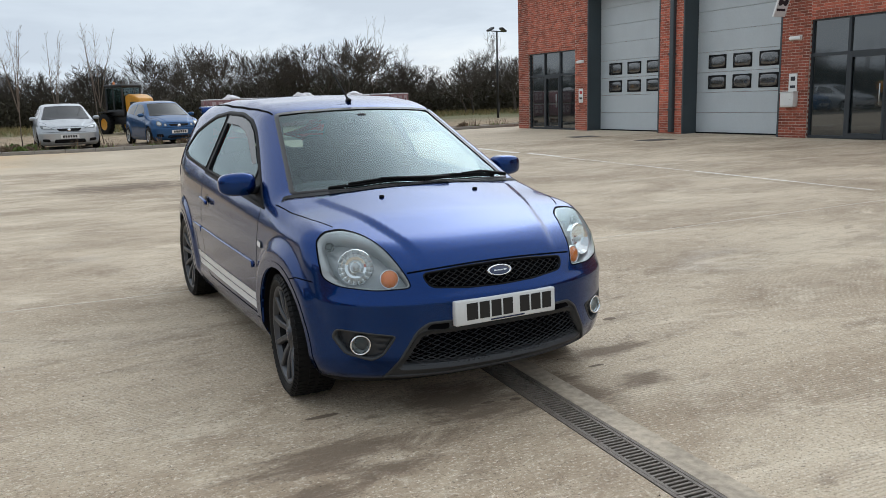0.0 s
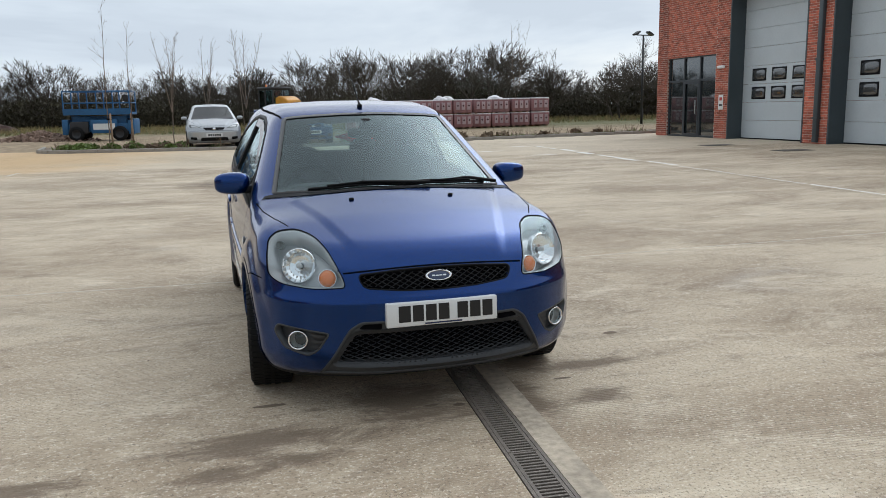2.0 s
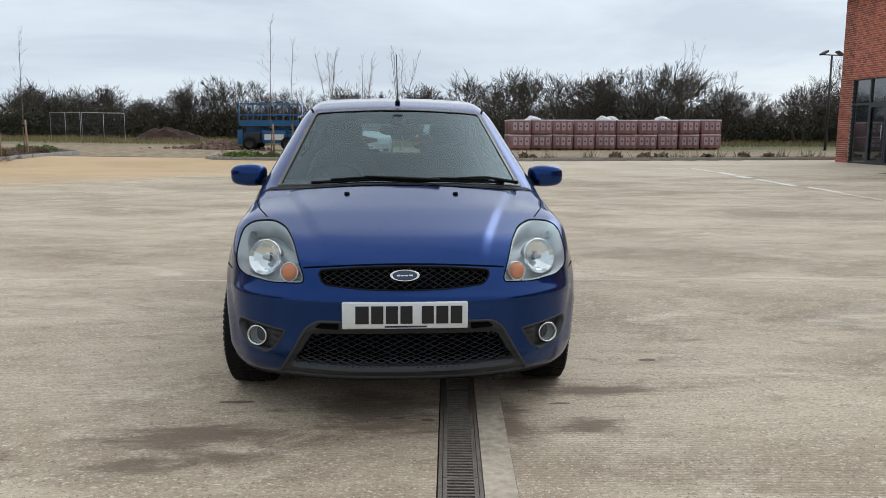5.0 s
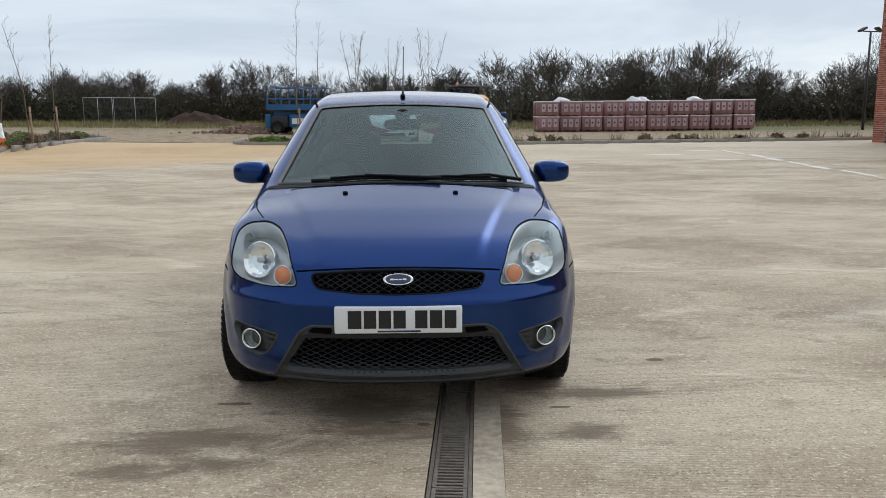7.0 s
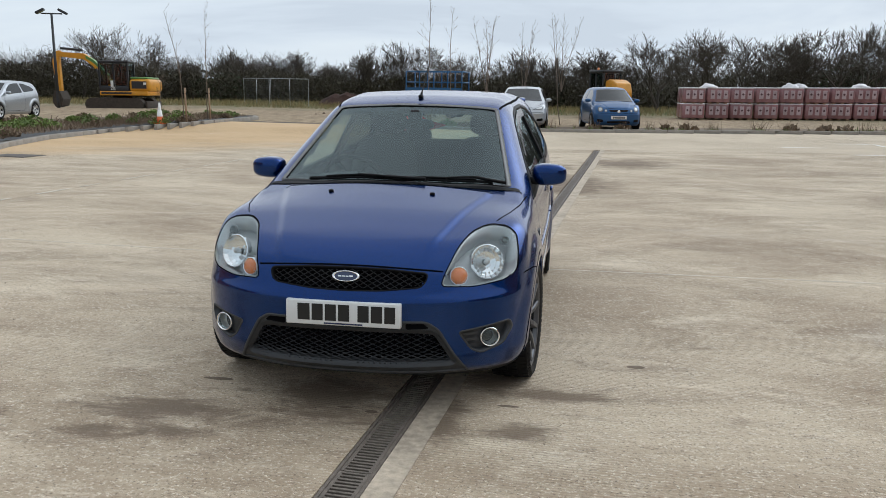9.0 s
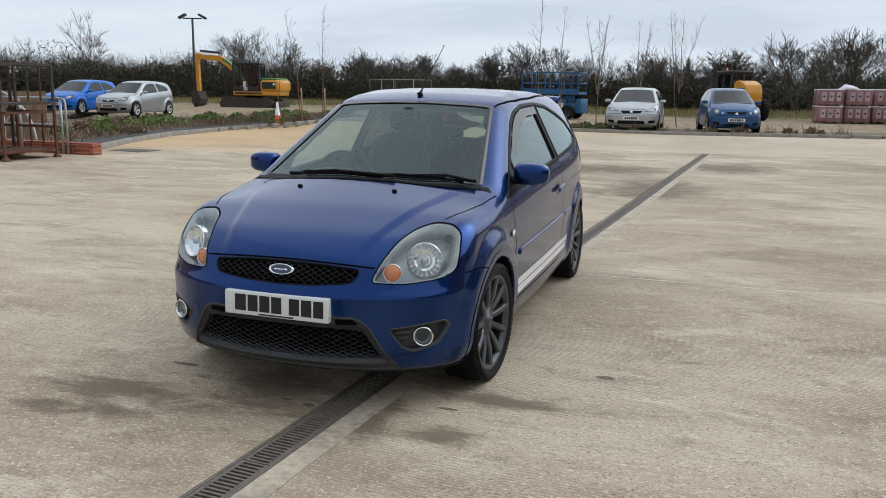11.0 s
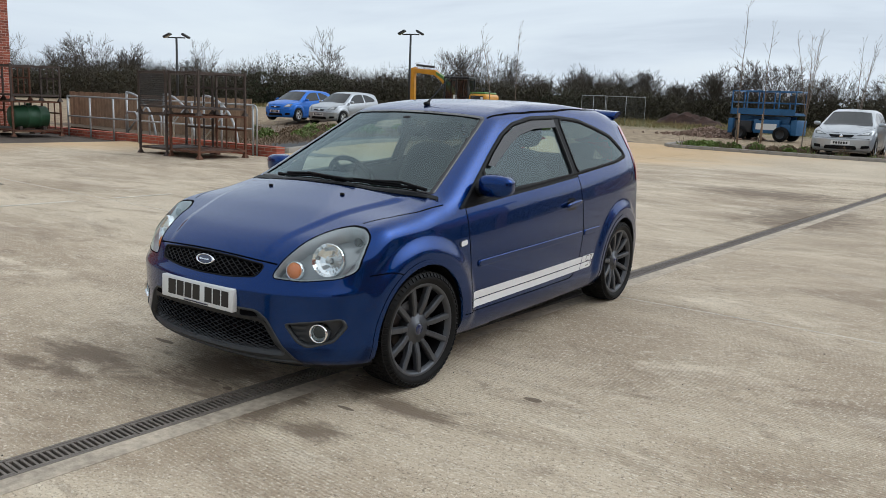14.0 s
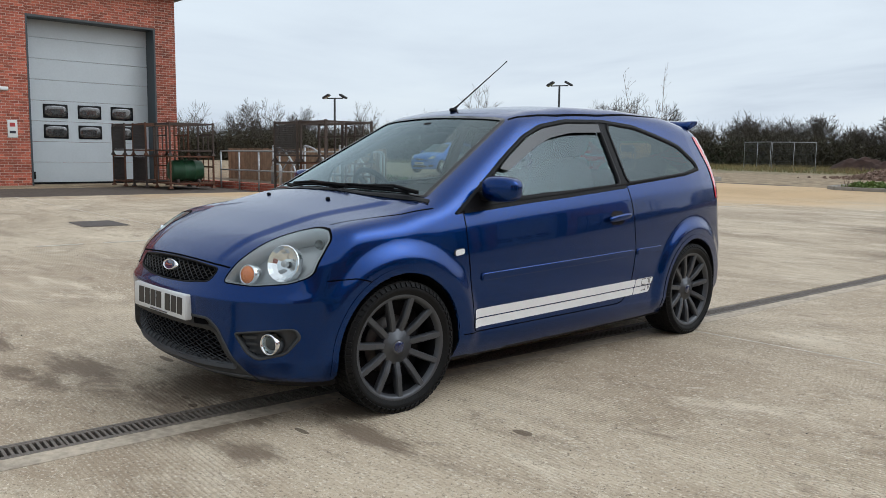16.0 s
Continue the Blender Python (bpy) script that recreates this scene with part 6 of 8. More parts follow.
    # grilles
    # near-black sheet puts the dark depth behind the mesh into colour
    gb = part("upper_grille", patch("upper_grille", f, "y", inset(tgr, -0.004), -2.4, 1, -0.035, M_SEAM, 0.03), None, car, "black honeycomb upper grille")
    part("grille_edge", band("grille_edge", f, "y", inset(tgr, -0.004), -2.4, 1, 0.0012, 0.006, M_BLACK, 0.034), None, gb)
    grille_wires("grille_mesh", f, inset(tgr, 0.004), -0.006, 0.040, 0.0215, 0.0042, 0.004, gb)
    lb = part("lower_grille_frame", band("lower_grille_frame", f, "y", inset(lfr, -0.004), -2.4, 1, 0.002, 0.012, M_DKGREY, 0.012), None, bumper, "dark grey plastic lower grille surround")
    pts, tri = fill(inset(lfr, 0.006), 0.025)
    tc = np.array([pts[list(t)].mean(0) for t in tri])
    p3, gg = onto(f, "y", pts, -2.4, 1, -0.006)
    out = ~inside(lgr, tc)
    part("grille_surround", mesh_of("grille_surround", p3, [t for t, k in zip(tri, out) if k], M_DKGREY, True), None, lb)
    part("grille_lip", band("grille_lip", f, "y", inset(lgr, -0.012), -2.4, 1, -0.003, 0.016, M_DKGREY, 0.04), None, lb)
    # another near-black sheet, for the dark behind the lower mesh
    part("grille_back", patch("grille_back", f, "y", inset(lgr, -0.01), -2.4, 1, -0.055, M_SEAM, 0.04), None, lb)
    grille_wires("grille_mesh", f, inset(lgr, 0.0), -0.022, 0.050, 0.0235, 0.0045, 0.005, lb)
    for s in (1, -1):
        # dark sheets laid on the surround stand in for the shaded slots
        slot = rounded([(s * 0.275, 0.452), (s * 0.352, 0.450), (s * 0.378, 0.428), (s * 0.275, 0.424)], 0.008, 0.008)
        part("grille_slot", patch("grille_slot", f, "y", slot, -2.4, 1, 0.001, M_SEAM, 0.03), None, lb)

    # badge, number plate
    bp, _ = onto(f, "y", [(0.0, 0.642)], -2.4, 1, 0.004)
    tilt = Matrix.Translation(bp[0]) @ Matrix.Rotation(radians(-22), 4, "X") @ Matrix.Diagonal((0.064, 0.02, 0.0255, 1))
    badge = part("grille_badge", lathe([(0.4, 1.0), (-0.3, 1.0), (-0.5, 0.93), (-0.5, 0.86), (-0.3, 0.80)], 40, "y", tilt), M_CHROME, car, "oval blue and chrome badge")
    part("badge_field", lathe([(-0.3, 0.84), (-0.42, 0.5), (-0.45, 0.0)], 40, "y", tilt), M_BADGE, badge)
    for x0, x1, z0, z1 in ((-0.52, -0.30, -0.30, 0.36), (-0.26, -0.02, -0.26, 0.10), (0.02, 0.22, -0.26, 0.10), (0.28, 0.52, -0.28, 0.40)):
        bm = bmesh.new()
        add_box(bm, x0, x1, -0.50, -0.42, z0 * 0.5, z0 * 0.5 + 0.10 + (z1 - z0) * 0.25, tilt)
        part("badge_mark", bm, M_CHROME, badge)
    pp = Matrix.Translation((0.0, -1.996, 0.489)) @ Matrix.Rotation(radians(-2), 4, "X")
    plate = part("number_plate", boxm(-0.26, 0.26, -0.006, 0.03, -0.0555, 0.0555, 0.006, 2, pp), M_PLATE, car, "white front number plate with dark bars")
    for x0, x1 in ((-0.205, -0.150), (-0.140, -0.090), (-0.080, -0.030), (-0.020, 0.030), (0.068, 0.118), (0.128, 0.178), (0.188, 0.236)):
        bm = bmesh.new()
        add_box(bm, x0, x1, -0.0078, -0.004, -0.034, 0.040, pp)
        part("plate_bar", bm, M_INK, plate)
    bm = bmesh.new()
    add_box(bm, -0.085, 0.09, -0.0075, -0.004, -0.0495, -0.0425, pp)
    part("plate_footer", bm, M_BADGE, plate)

    # wipers, aerial, spoiler
    foot = soft_curve([(-0.70, -0.955), (-0.33, -1.080), (0.0, -1.100), (0.33, -1.080), (0.70, -0.955)], 0.03)
    for x0, x1, pivot in ((0.10, -0.46, 0.20), (0.55, 0.06, 0.62)):
        line = [(x, float(foot(x)) + 0.020 + 0.022 * math.sin(math.pi * k / 11)) for k, x in enumerate(np.linspace(x0, x1, 12))]
        pts, _ = onto(f, "z", [(pivot, float(foot(pivot)) - 0.01), (x0 * 0.8 + x1 * 0.2, float(foot(x0)) + 0.012), (x0 * 0.5 + x1 * 0.5, line[6][1])], 1.7, -1, 0.026)
        arm = part("wiper", tubem([tuple(p) for p in pts], 0.010, 8, 0.006), M_BLACK, car, "black windscreen wiper")
        b2, _ = onto(f, "z", line, 1.7, -1, 0.008)
        part("wiper_blade", tubem([tuple(p) for p in b2], 0.009, 6), M_BLACK, arm)
        b3, _ = onto(f, "z", line[2:10], 1.7, -1, 0.022)
        part("blade_bridge", tubem([tuple(p) for p in b3], 0.006, 6), M_BLACK, arm)
    ap, _ = onto(f, "z", [(0.0, -0.165)], 1.9, -1, 0.0)
    base = part("roof_aerial", superbox(ap[0][0], ap[0][1], ap[0][2] + 0.008, 0.016, 0.030, 0.014, 2.4, 16), M_BLACK, car, "black whip aerial on the roof")
    d = Vector((0.0, 0.82, 0.57)).normalized()
    a0 = Vector(ap[0]) + Vector((0, 0.0, 0.01))
    part("aerial_foot", tubem([a0, a0 + d * 0.05], 0.009, 8, 0.006), M_BLACK, base)
    part("aerial_rod", tubem([a0 + d * 0.05, a0 + d * 0.56], 0.0042, 6, 0.0026), M_BLACK, base)
    part("aerial_tip", superbox(*(a0 + d * 0.56), 0.004, 0.004, 0.006, 2, 10), M_BLACK, base)
    sp_bm = bmesh.new()
    ring = []
    for i, x in enumerate(np.linspace(-0.56, 0.56, 17)):
        w = 1 - 0.5 * abs(x / 0.56) ** 6
        y0 = 1.60 - 0.13 * x * x
        ring.append([sp_bm.verts.new((x, y0 + a * w, 1.402 - 0.05 * x * x + b)) for a, b in ((0.0, -0.04), (0.02, 0.006), (0.12, 0.020), (0.225, 0.022), (0.235, 0.004), (0.12, -0.022))])
    for p, r in zip(ring, ring[1:]):
        for k in range(6):
            sp_bm.faces.new((p[k], p[(k + 1) % 6], r[(k + 1) % 6], r[k])).smooth = True
    sp_bm.faces.new(ring[0])
    sp_bm.faces.new(ring[-1][::-1])
    bmesh.ops.recalc_face_normals(sp_bm, faces=sp_bm.faces)
    part("roof_spoiler", sp_bm, M_BLUE, car, "blue roof spoiler above the tailgate")

    # cabin
    dash = superbox(0, -0.80, 0.80, 0.70, 0.30, 0.135, 4, 32)
    part("dashboard", dash, M_TRIM, car, "dark grey moulded dashboard")
    part("instrument_hood", superbox(-0.36, -0.66, 0.93, 0.19, 0.13, 0.045, 2.6, 24), M_TRIM, car)
    part("cabin_floor", boxm(-0.72, 0.72, -1.0, 1.6, 0.28, 0.32), M_TRIM, car)
    wheel_m = Matrix.Translation((-0.36, -0.46, 0.90)) @ Matrix.Rotation(radians(-62), 4, "X")
    bm = bmesh.new()
    bmesh.ops.create_cone(bm, segments=8, radius1=0.001, radius2=0.001, depth=0.001)
    bm.clear()
    n1, n2 = 40, 10
    ringv = [[bm.verts.new(wheel_m @ Vector(((0.18 + 0.016 * math.cos(b)) * math.cos(a), (0.18 + 0.016 * math.cos(b)) * math.sin(a), 0.016 * math.sin(b)))) for b in (2 * math.pi * j / n2 for j in range(n2))] for a in (2 * math.pi * i / n1 for i in range(n1))]
    for i in range(n1):
        for j in range(n2):
            bm.faces.new((ringv[i][j], ringv[(i + 1) % n1][j], ringv[(i + 1) % n1][(j + 1) % n2], ringv[i][(j + 1) % n2])).smooth = True
    steer = part("steering_wheel", bm, M_BLACK, car)
    part("wheel_boss", superbox(0, 0, -0.005, 0.07, 0.06, 0.025, 3, 20, wheel_m), M_BLACK, steer)
    for a in (0, 180, 235, 305):
        c0 = wheel_m @ Vector((0.05 * math.cos(radians(a)), 0.05 * math.sin(radians(a)), 0))
        c1 = wheel_m @ Vector((0.175 * math.cos(radians(a)), 0.175 * math.sin(radians(a)), 0))
        part("wheel_spoke", tubem([c0, c1], 0.016, 8), M_BLACK, steer)
    for s in (1, -1):
        seat = part("front_seat", superbox(s * 0.36, -0.02, 0.50, 0.25, 0.27, 0.10, 3, 24), M_FABRIC, car, "dark fabric front seat")
        lean = Matrix.Translation((s * 0.36, 0.26, 0.54)) @ Matrix.Rotation(radians(-18), 4, "X")
        part("seat_back", superbox(0, 0, 0.30, 0.25, 0.075, 0.33, 3.2, 24, lean), M_FABRIC, seat)
        part("head_rest", superbox(0, 0.02, 0.735, 0.125, 0.05, 0.085, 3, 20, lean), M_FABRIC, seat)
        for k in (-0.05, 0.05):
            part("head_rest_post", tubem([lean @ Vector((k, 0.01, 0.60)), lean @ Vector((k, 0.02, 0.70))], 0.007, 6), M_CHROME, seat)
    bench = part("rear_bench", superbox(0, 0.98, 0.52, 0.62, 0.28, 0.11, 4, 24), M_FABRIC, car)
    lean = Matrix.Translation((0, 1.24, 0.55)) @ Matrix.Rotation(radians(-20), 4, "X")
    part("bench_back", superbox(0, 0, 0.26, 0.60, 0.08, 0.28, 4, 24, lean), M_FABRIC, bench)
    for s in (1, -1):
        part("rear_head_rest", superbox(s * 0.33, 0.03, 0.58, 0.12, 0.05, 0.07, 3, 20, lean), M_FABRIC, bench)
    mp, _ = onto(f, "z", [(0.0, -0.38)], 1.7, -1, -0.07)
    rv = part("interior_mirror", superbox(mp[0][0], mp[0][1] + 0.03, mp[0][2] - 0.02, 0.11, 0.02, 0.034, 4, 20), M_BLACK, car)
    part("mirror_mount", superbox(mp[0][0], mp[0][1] - 0.01, mp[0][2] + 0.035, 0.045, 0.03, 0.035, 3, 16), M_BLACK, rv)
    return car


hatchback = build_hatchback()

# ---- parked cars and machines round the yard ----
M_DARKGLASS = plain("dark_car_glass", (0.010, 0.013, 0.014), 0.05, vary=0.0, spec=0.35)
M_CABGLASS = glass("machine_cab_glass", (0.62, 0.70, 0.70), base=0.05)
M_TRACK = plain("muddy_track_steel", (0.060, 0.048, 0.038), 0.9, metal=0.1, vary=0.4, scale=9)
M_SILVERCAR = paint("silver_car_paint", (0.40, 0.42, 0.44), 0.7, 0.3)
M_WHITESILVER = paint("pale_silver_paint", (0.44, 0.46, 0.48), 0.5, 0.3)
M_POLOBLUE = paint("mid_blue_paint", (0.030, 0.092, 0.215), 0.4, 0.35)
M_CLIOBLUE = paint("bright_blue_paint", (0.022, 0.15, 0.55), 0.2, 0.35)
M_YELLOW = plain("machine_yellow", (0.62, 0.27, 0.012), 0.45, vary=0.2, scale=3, coat=0.3)
M_MACHGREEN = plain("machine_green", (0.10, 0.24, 0.06), 0.5, vary=0.15)
M_MACHBLACK = plain("machine_black", (0.018, 0.018, 0.02), 0.5, vary=0.2)
M_LIFTBLUE = plain("lift_blue", (0.015, 0.10, 0.23), 0.5, vary=0.2, scale=3)
M_RUST = plain("rusty_steel", (0.13, 0.058, 0.034), 0.85, metal=0.2, vary=0.5, scale=9, bump=0.3, bump_scale=80)
M_DKSTEEL = plain("dark_oxidised_steel", (0.075, 0.055, 0.046), 0.75, metal=0.3, vary=0.4, scale=9)
M_GALV = plain("galvanised_steel", (0.42, 0.43, 0.43), 0.5, metal=0.6, vary=0.15, scale=10)
M_TANK = plain("green_tank_paint", (0.020, 0.075, 0.035), 0.45, vary=0.25, scale=4)
M_POST = plain("dark_column_paint", (0.028, 0.030, 0.032), 0.5, vary=0.1)
M_WRAP = plain("shrink_wrapped_bricks", (0.29, 0.145, 0.150), 0.30, vary=0.35, scale=6, coat=0.3, spread=0.15)
M_WRAPTOP = plain("white_wrap_top", (0.66, 0.64, 0.65), 0.4, vary=0.15, spread=0.1)
M_WRAPLABEL = plain("pale_wrap_label", (0.46, 0.37, 0.38), 0.4, vary=0.2, spread=0.15)
M_WRAPMARK = plain("wrap_mark", (0.09, 0.035, 0.045), 0.5, vary=0.1)
M_WOOD = plain("weathered_timber", (0.30, 0.20, 0.13), 0.85, vary=0.35, scale=5, spread=0.15)
M_CONEO = plain("cone_orange", (0.70, 0.13, 0.03), 0.5, vary=0.15)
M_LOWBRICK_X = brickwork("low_wall_brick", "X")
M_MESHDK = plain("mesh_infill", (0.04, 0.035, 0.032), 0.7, vary=0.2)


def bed_z(x, y):
    return land_z(x, y)


def parked_car(m, label, colour, size, lamps, low, group=""):
    """A smaller-detail hatchback of the given length, width and height."""
    car = thing("parked_car", label, "car", m, group)
    sx, sy, sz = size[1] / 1.68, size[0] / 3.93, size[2] / 1.455
    f = lambda x, y, z: car_field(x / sx, y / sy, z / sz) * min(sx, sz)
    v, q = surface_net(f, (-0.95 * sx, -2.1 * sy, 0.1), (0.95 * sx, 2.05 * sy, 1.5 * sz), 0.036)
    g = gradient(f, v)
    g /= np.maximum(np.linalg.norm(g, axis=1, keepdims=True), 1e-9)
    c = v[q].mean(1)
    under = np.zeros(len(q), dtype=bool)
    for y0 in (AXLE_F * sy, AXLE_R * sy):
        under |= (np.hypot(c[:, 1] - y0, c[:, 2] - 0.295 * sz) < 0.36 * sy) & (np.abs(c[:, 0]) < 0.78 * sx)
    shell("body_shell", f, v, q[~under], g, colour, car)
    shell("underside", f, v, q[under], g, M_BLACK, car)
    sc = lambda poly, a, b: rounded([(p[0] * a, p[1] * b) for p in poly], 0.04, 0.03)
    part("windscreen", patch("windscreen", f, "z", sc(SCREEN, sx, sy), 2.0, -1, 0.004, M_DARKGLASS, 0.1), None, car)
    for s in (1, -1):
        part("door_window", patch("door_window", f, "x", sc(DOOR_GLASS, sy, sz), s * 1.2, -s, 0.004, M_DARKGLASS, 0.1), None, car)
        part("quarter_window", patch("quarter_window", f, "x", sc(REAR_GLASS, sy, sz), s * 1.2, -s, 0.004, M_DARKGLASS, 0.1), None, car)
        door = np.array(SIDE_DOOR) * (sy, sz)
        part("door_shut_line", ribbon("door_shut_line", f, "x", door[:9], s * 1.2, -s, 0.003, 0.008, M_SEAM), None, car)
        for lamp in lamps:
            poly = rounded([(s * a * sx, b * sz) for a, b in lamp], 0.02, 0.02)
            lo = part("headlamp", patch("headlamp", f, "y", poly, -2.6, 1, 0.006, M_LAMPGREY, 0.05), None, car)
            mid = np.mean(poly, axis=0)
            part("lamp_reflector", patch("lamp_reflector", f, "y", mid + (poly - mid) * 0.62, -2.6, 1, 0.010, M_SILVERPL, 0.05), None, lo)
        bm = superbox(s * 0.86 * sx, -0.66 * sy, 0.99 * sz, 0.10, 0.06, 0.06, 2.8, 16)
        part("door_mirror", bm, colour, car)
        for y0 in (AXLE_F, AXLE_R):
            hub = new("wheel")
            hub.parent = car
            hub.location = (s * 0.735 * sx, y0 * sy, HUB_Z)
            wheel_mesh_parts(hub, s, 5, 0.20, M_SILVERPL, False)
    seam = [(x * sx, (0.585 - 0.02 * abs(x)) * sz) for x in np.linspace(-0.70, 0.70, 15)]
    part("bumper_seam", ribbon("bumper_seam", f, "y", seam, -2.6, 1, 0.004, 0.010, M_SEAM, 0.05), None, car)
    part("windscreen_seal", band("windscreen_seal", f, "z", sc(SCREEN, sx, sy), 2.0, -1, 0.006, 0.035, M_GLOSSBLACK), None, car)
    hood = [(x * sx, (-1.86 + 0.20 * x * x) * sy) for x in np.linspace(-0.42, 0.42, 9)]
    part("bonnet_shut_line", ribbon("bonnet_shut_line", f, "z", hood, 2.0, -1, 0.003, 0.009, M_SEAM, 0.05), None, car)
    for s in (1, -1):
        edge = [(s * 0.56 * sx, -1.64 * sy), (s * 0.68 * sx, -1.37 * sy), (s * 0.73 * sx, -1.02 * sy)]
        part("bonnet_shut_line", ribbon("bonnet_shut_line", f, "z", edge, 2.0, -1, 0.003, 0.009, M_SEAM, 0.05), None, car)
    for poly, mat, name in low:
        part(name, patch(name, f, "y", rounded([(a * sx, b * sz) for a, b in poly], 0.015, 0.03), -2.6, 1, 0.006, mat, 0.06), None, car)
    pp, _ = onto(f, "y", [(0.0, 0.44 * sz)], -2.6, 1, 0.012)
    plate = part("number_plate", boxm(-0.26, 0.26, -0.006, 0.01, -0.055, 0.055, 0, 1, Matrix.Translation(pp[0])), M_PLATE, car)
    for x0 in (-0.20, -0.13, -0.06, 0.01, 0.08, 0.15):
        part("plate_bar", boxm(x0, x0 + 0.05, -0.009, -0.004, -0.035, 0.035, 0, 1, Matrix.Translation(pp[0])), M_INK, plate)
    bp, _ = onto(f, "y", [(0.0, 0.63 * sz)], -2.6, 1, 0.006)
    part("grille_badge", lathe([(0.0, 0.05), (-0.008, 0.045), (-0.009, 0.0)], 20, "y", Matrix.Translation(bp[0])), M_CHROME, car)
    return car


def ring_lamp(x, z, r):
    return [(x + r * math.cos(a), z + r * math.sin(a)) for a in (2 * math.pi * k / 10 for k in range(10))]


grille_low = lambda w, z0, z1: ([(-w, z0), (w, z0), (w * 0.92, z1), (-w * 0.92, z1)], M_BLACK, "lower_grille")
grille_up = lambda w, z0, z1: ([(-w * 0.8, z0), (w * 0.8, z0), (w, z1), (-w, z1)], M_BLACK, "upper_grille")
fogs = [([(s * 0.50, 0.28), (s * 0.70, 0.30), (s * 0.70, 0.38), (s * 0.52, 0.37)], M_BLACK, "fog_lamp_bay") for s in (1, -1)]
parked_car(pose(-0.90, 27.35, bed_z(-0.9, 27.0), 0, 0, 1), "pale silver hatchback parked on the earth behind the kerb", M_WHITESILVER, (4.27, 1.81, 1.45),
           [[(0.36, 0.66), (0.70, 0.68), (0.735, 0.78), (0.60, 0.77)]], [grille_low(0.42, 0.25, 0.36), grille_up(0.33, 0.60, 0.68), *fogs], "parked cars")
parked_car(pose(2.45, 27.35, bed_z(2.3, 27.0), 0, 0, 8), "mid-blue hatchback with twin round lamps parked behind the kerb", M_POLOBLUE, (3.90, 1.66, 1.46),
           [ring_lamp(0.60, 0.70, 0.085), ring_lamp(0.43, 0.66, 0.05)], [grille_low(0.40, 0.25, 0.33), grille_up(0.34, 0.62, 0.69), *fogs], "parked cars")
parked_car(pose(-20.75, 22.9, ground_z(-20, 23) + 0.03, 0, 0, 6), "silver three-door hatchback parked beside the shrub bed", M_SILVERCAR, (3.77, 1.64, 1.42),
           [[(0.40, 0.62), (0.70, 0.66), (0.735, 0.78), (0.56, 0.79)]], [grille_low(0.40, 0.25, 0.35), grille_up(0.30, 0.60, 0.66), *fogs], "parked cars")
parked_car(pose(-23.95, 23.4, ground_z(-23, 23) + 0.03, 0, 0, 8), "bright blue three-door hatchback parked beside the shrub bed", M_CLIOBLUE, (3.77, 1.64, 1.42),
           [[(0.40, 0.62), (0.70, 0.66), (0.735, 0.78), (0.56, 0.79)]], [grille_low(0.40, 0.25, 0.35), grille_up(0.30, 0.60, 0.66), *fogs], "parked cars")


def big_wheel(parent, x, y, z, r, w, hub_mat, axis="x"):
    m = Matrix.Translation((x, y, z))
    if axis == "x":
        prof = [(-w, r * 0.55), (-w, r * 0.9), (-w * 0.8, r), (w * 0.8, r), (w, r * 0.9), (w, r * 0.55)]
    ty = part("tyre", lathe(prof, 32, axis, m), M_RUBBER, parent)
    part("rim", lathe([(-w * 0.8, r * 0.56), (-w * 0.5, r * 0.3), (-w * 0.55, 0.0)], 24, axis, m), hub_mat, ty)
    part("rim", lathe([(w * 0.8, r * 0.56), (w * 0.5, r * 0.3), (w * 0.55, 0.0)], 24, axis, m), hub_mat, ty)
    bm = bmesh.new()
    for k in range(20):
        t = m @ Matrix.Rotation(2 * math.pi * k / 20, 4, "X")
        add_box(bm, -w * 0.9, w * 0.9, -0.03, 0.03, r - 0.02, r + 0.03, t)
    tagged(part("tyre_lugs", bm, M_RUBBER, ty), kind="stuff")


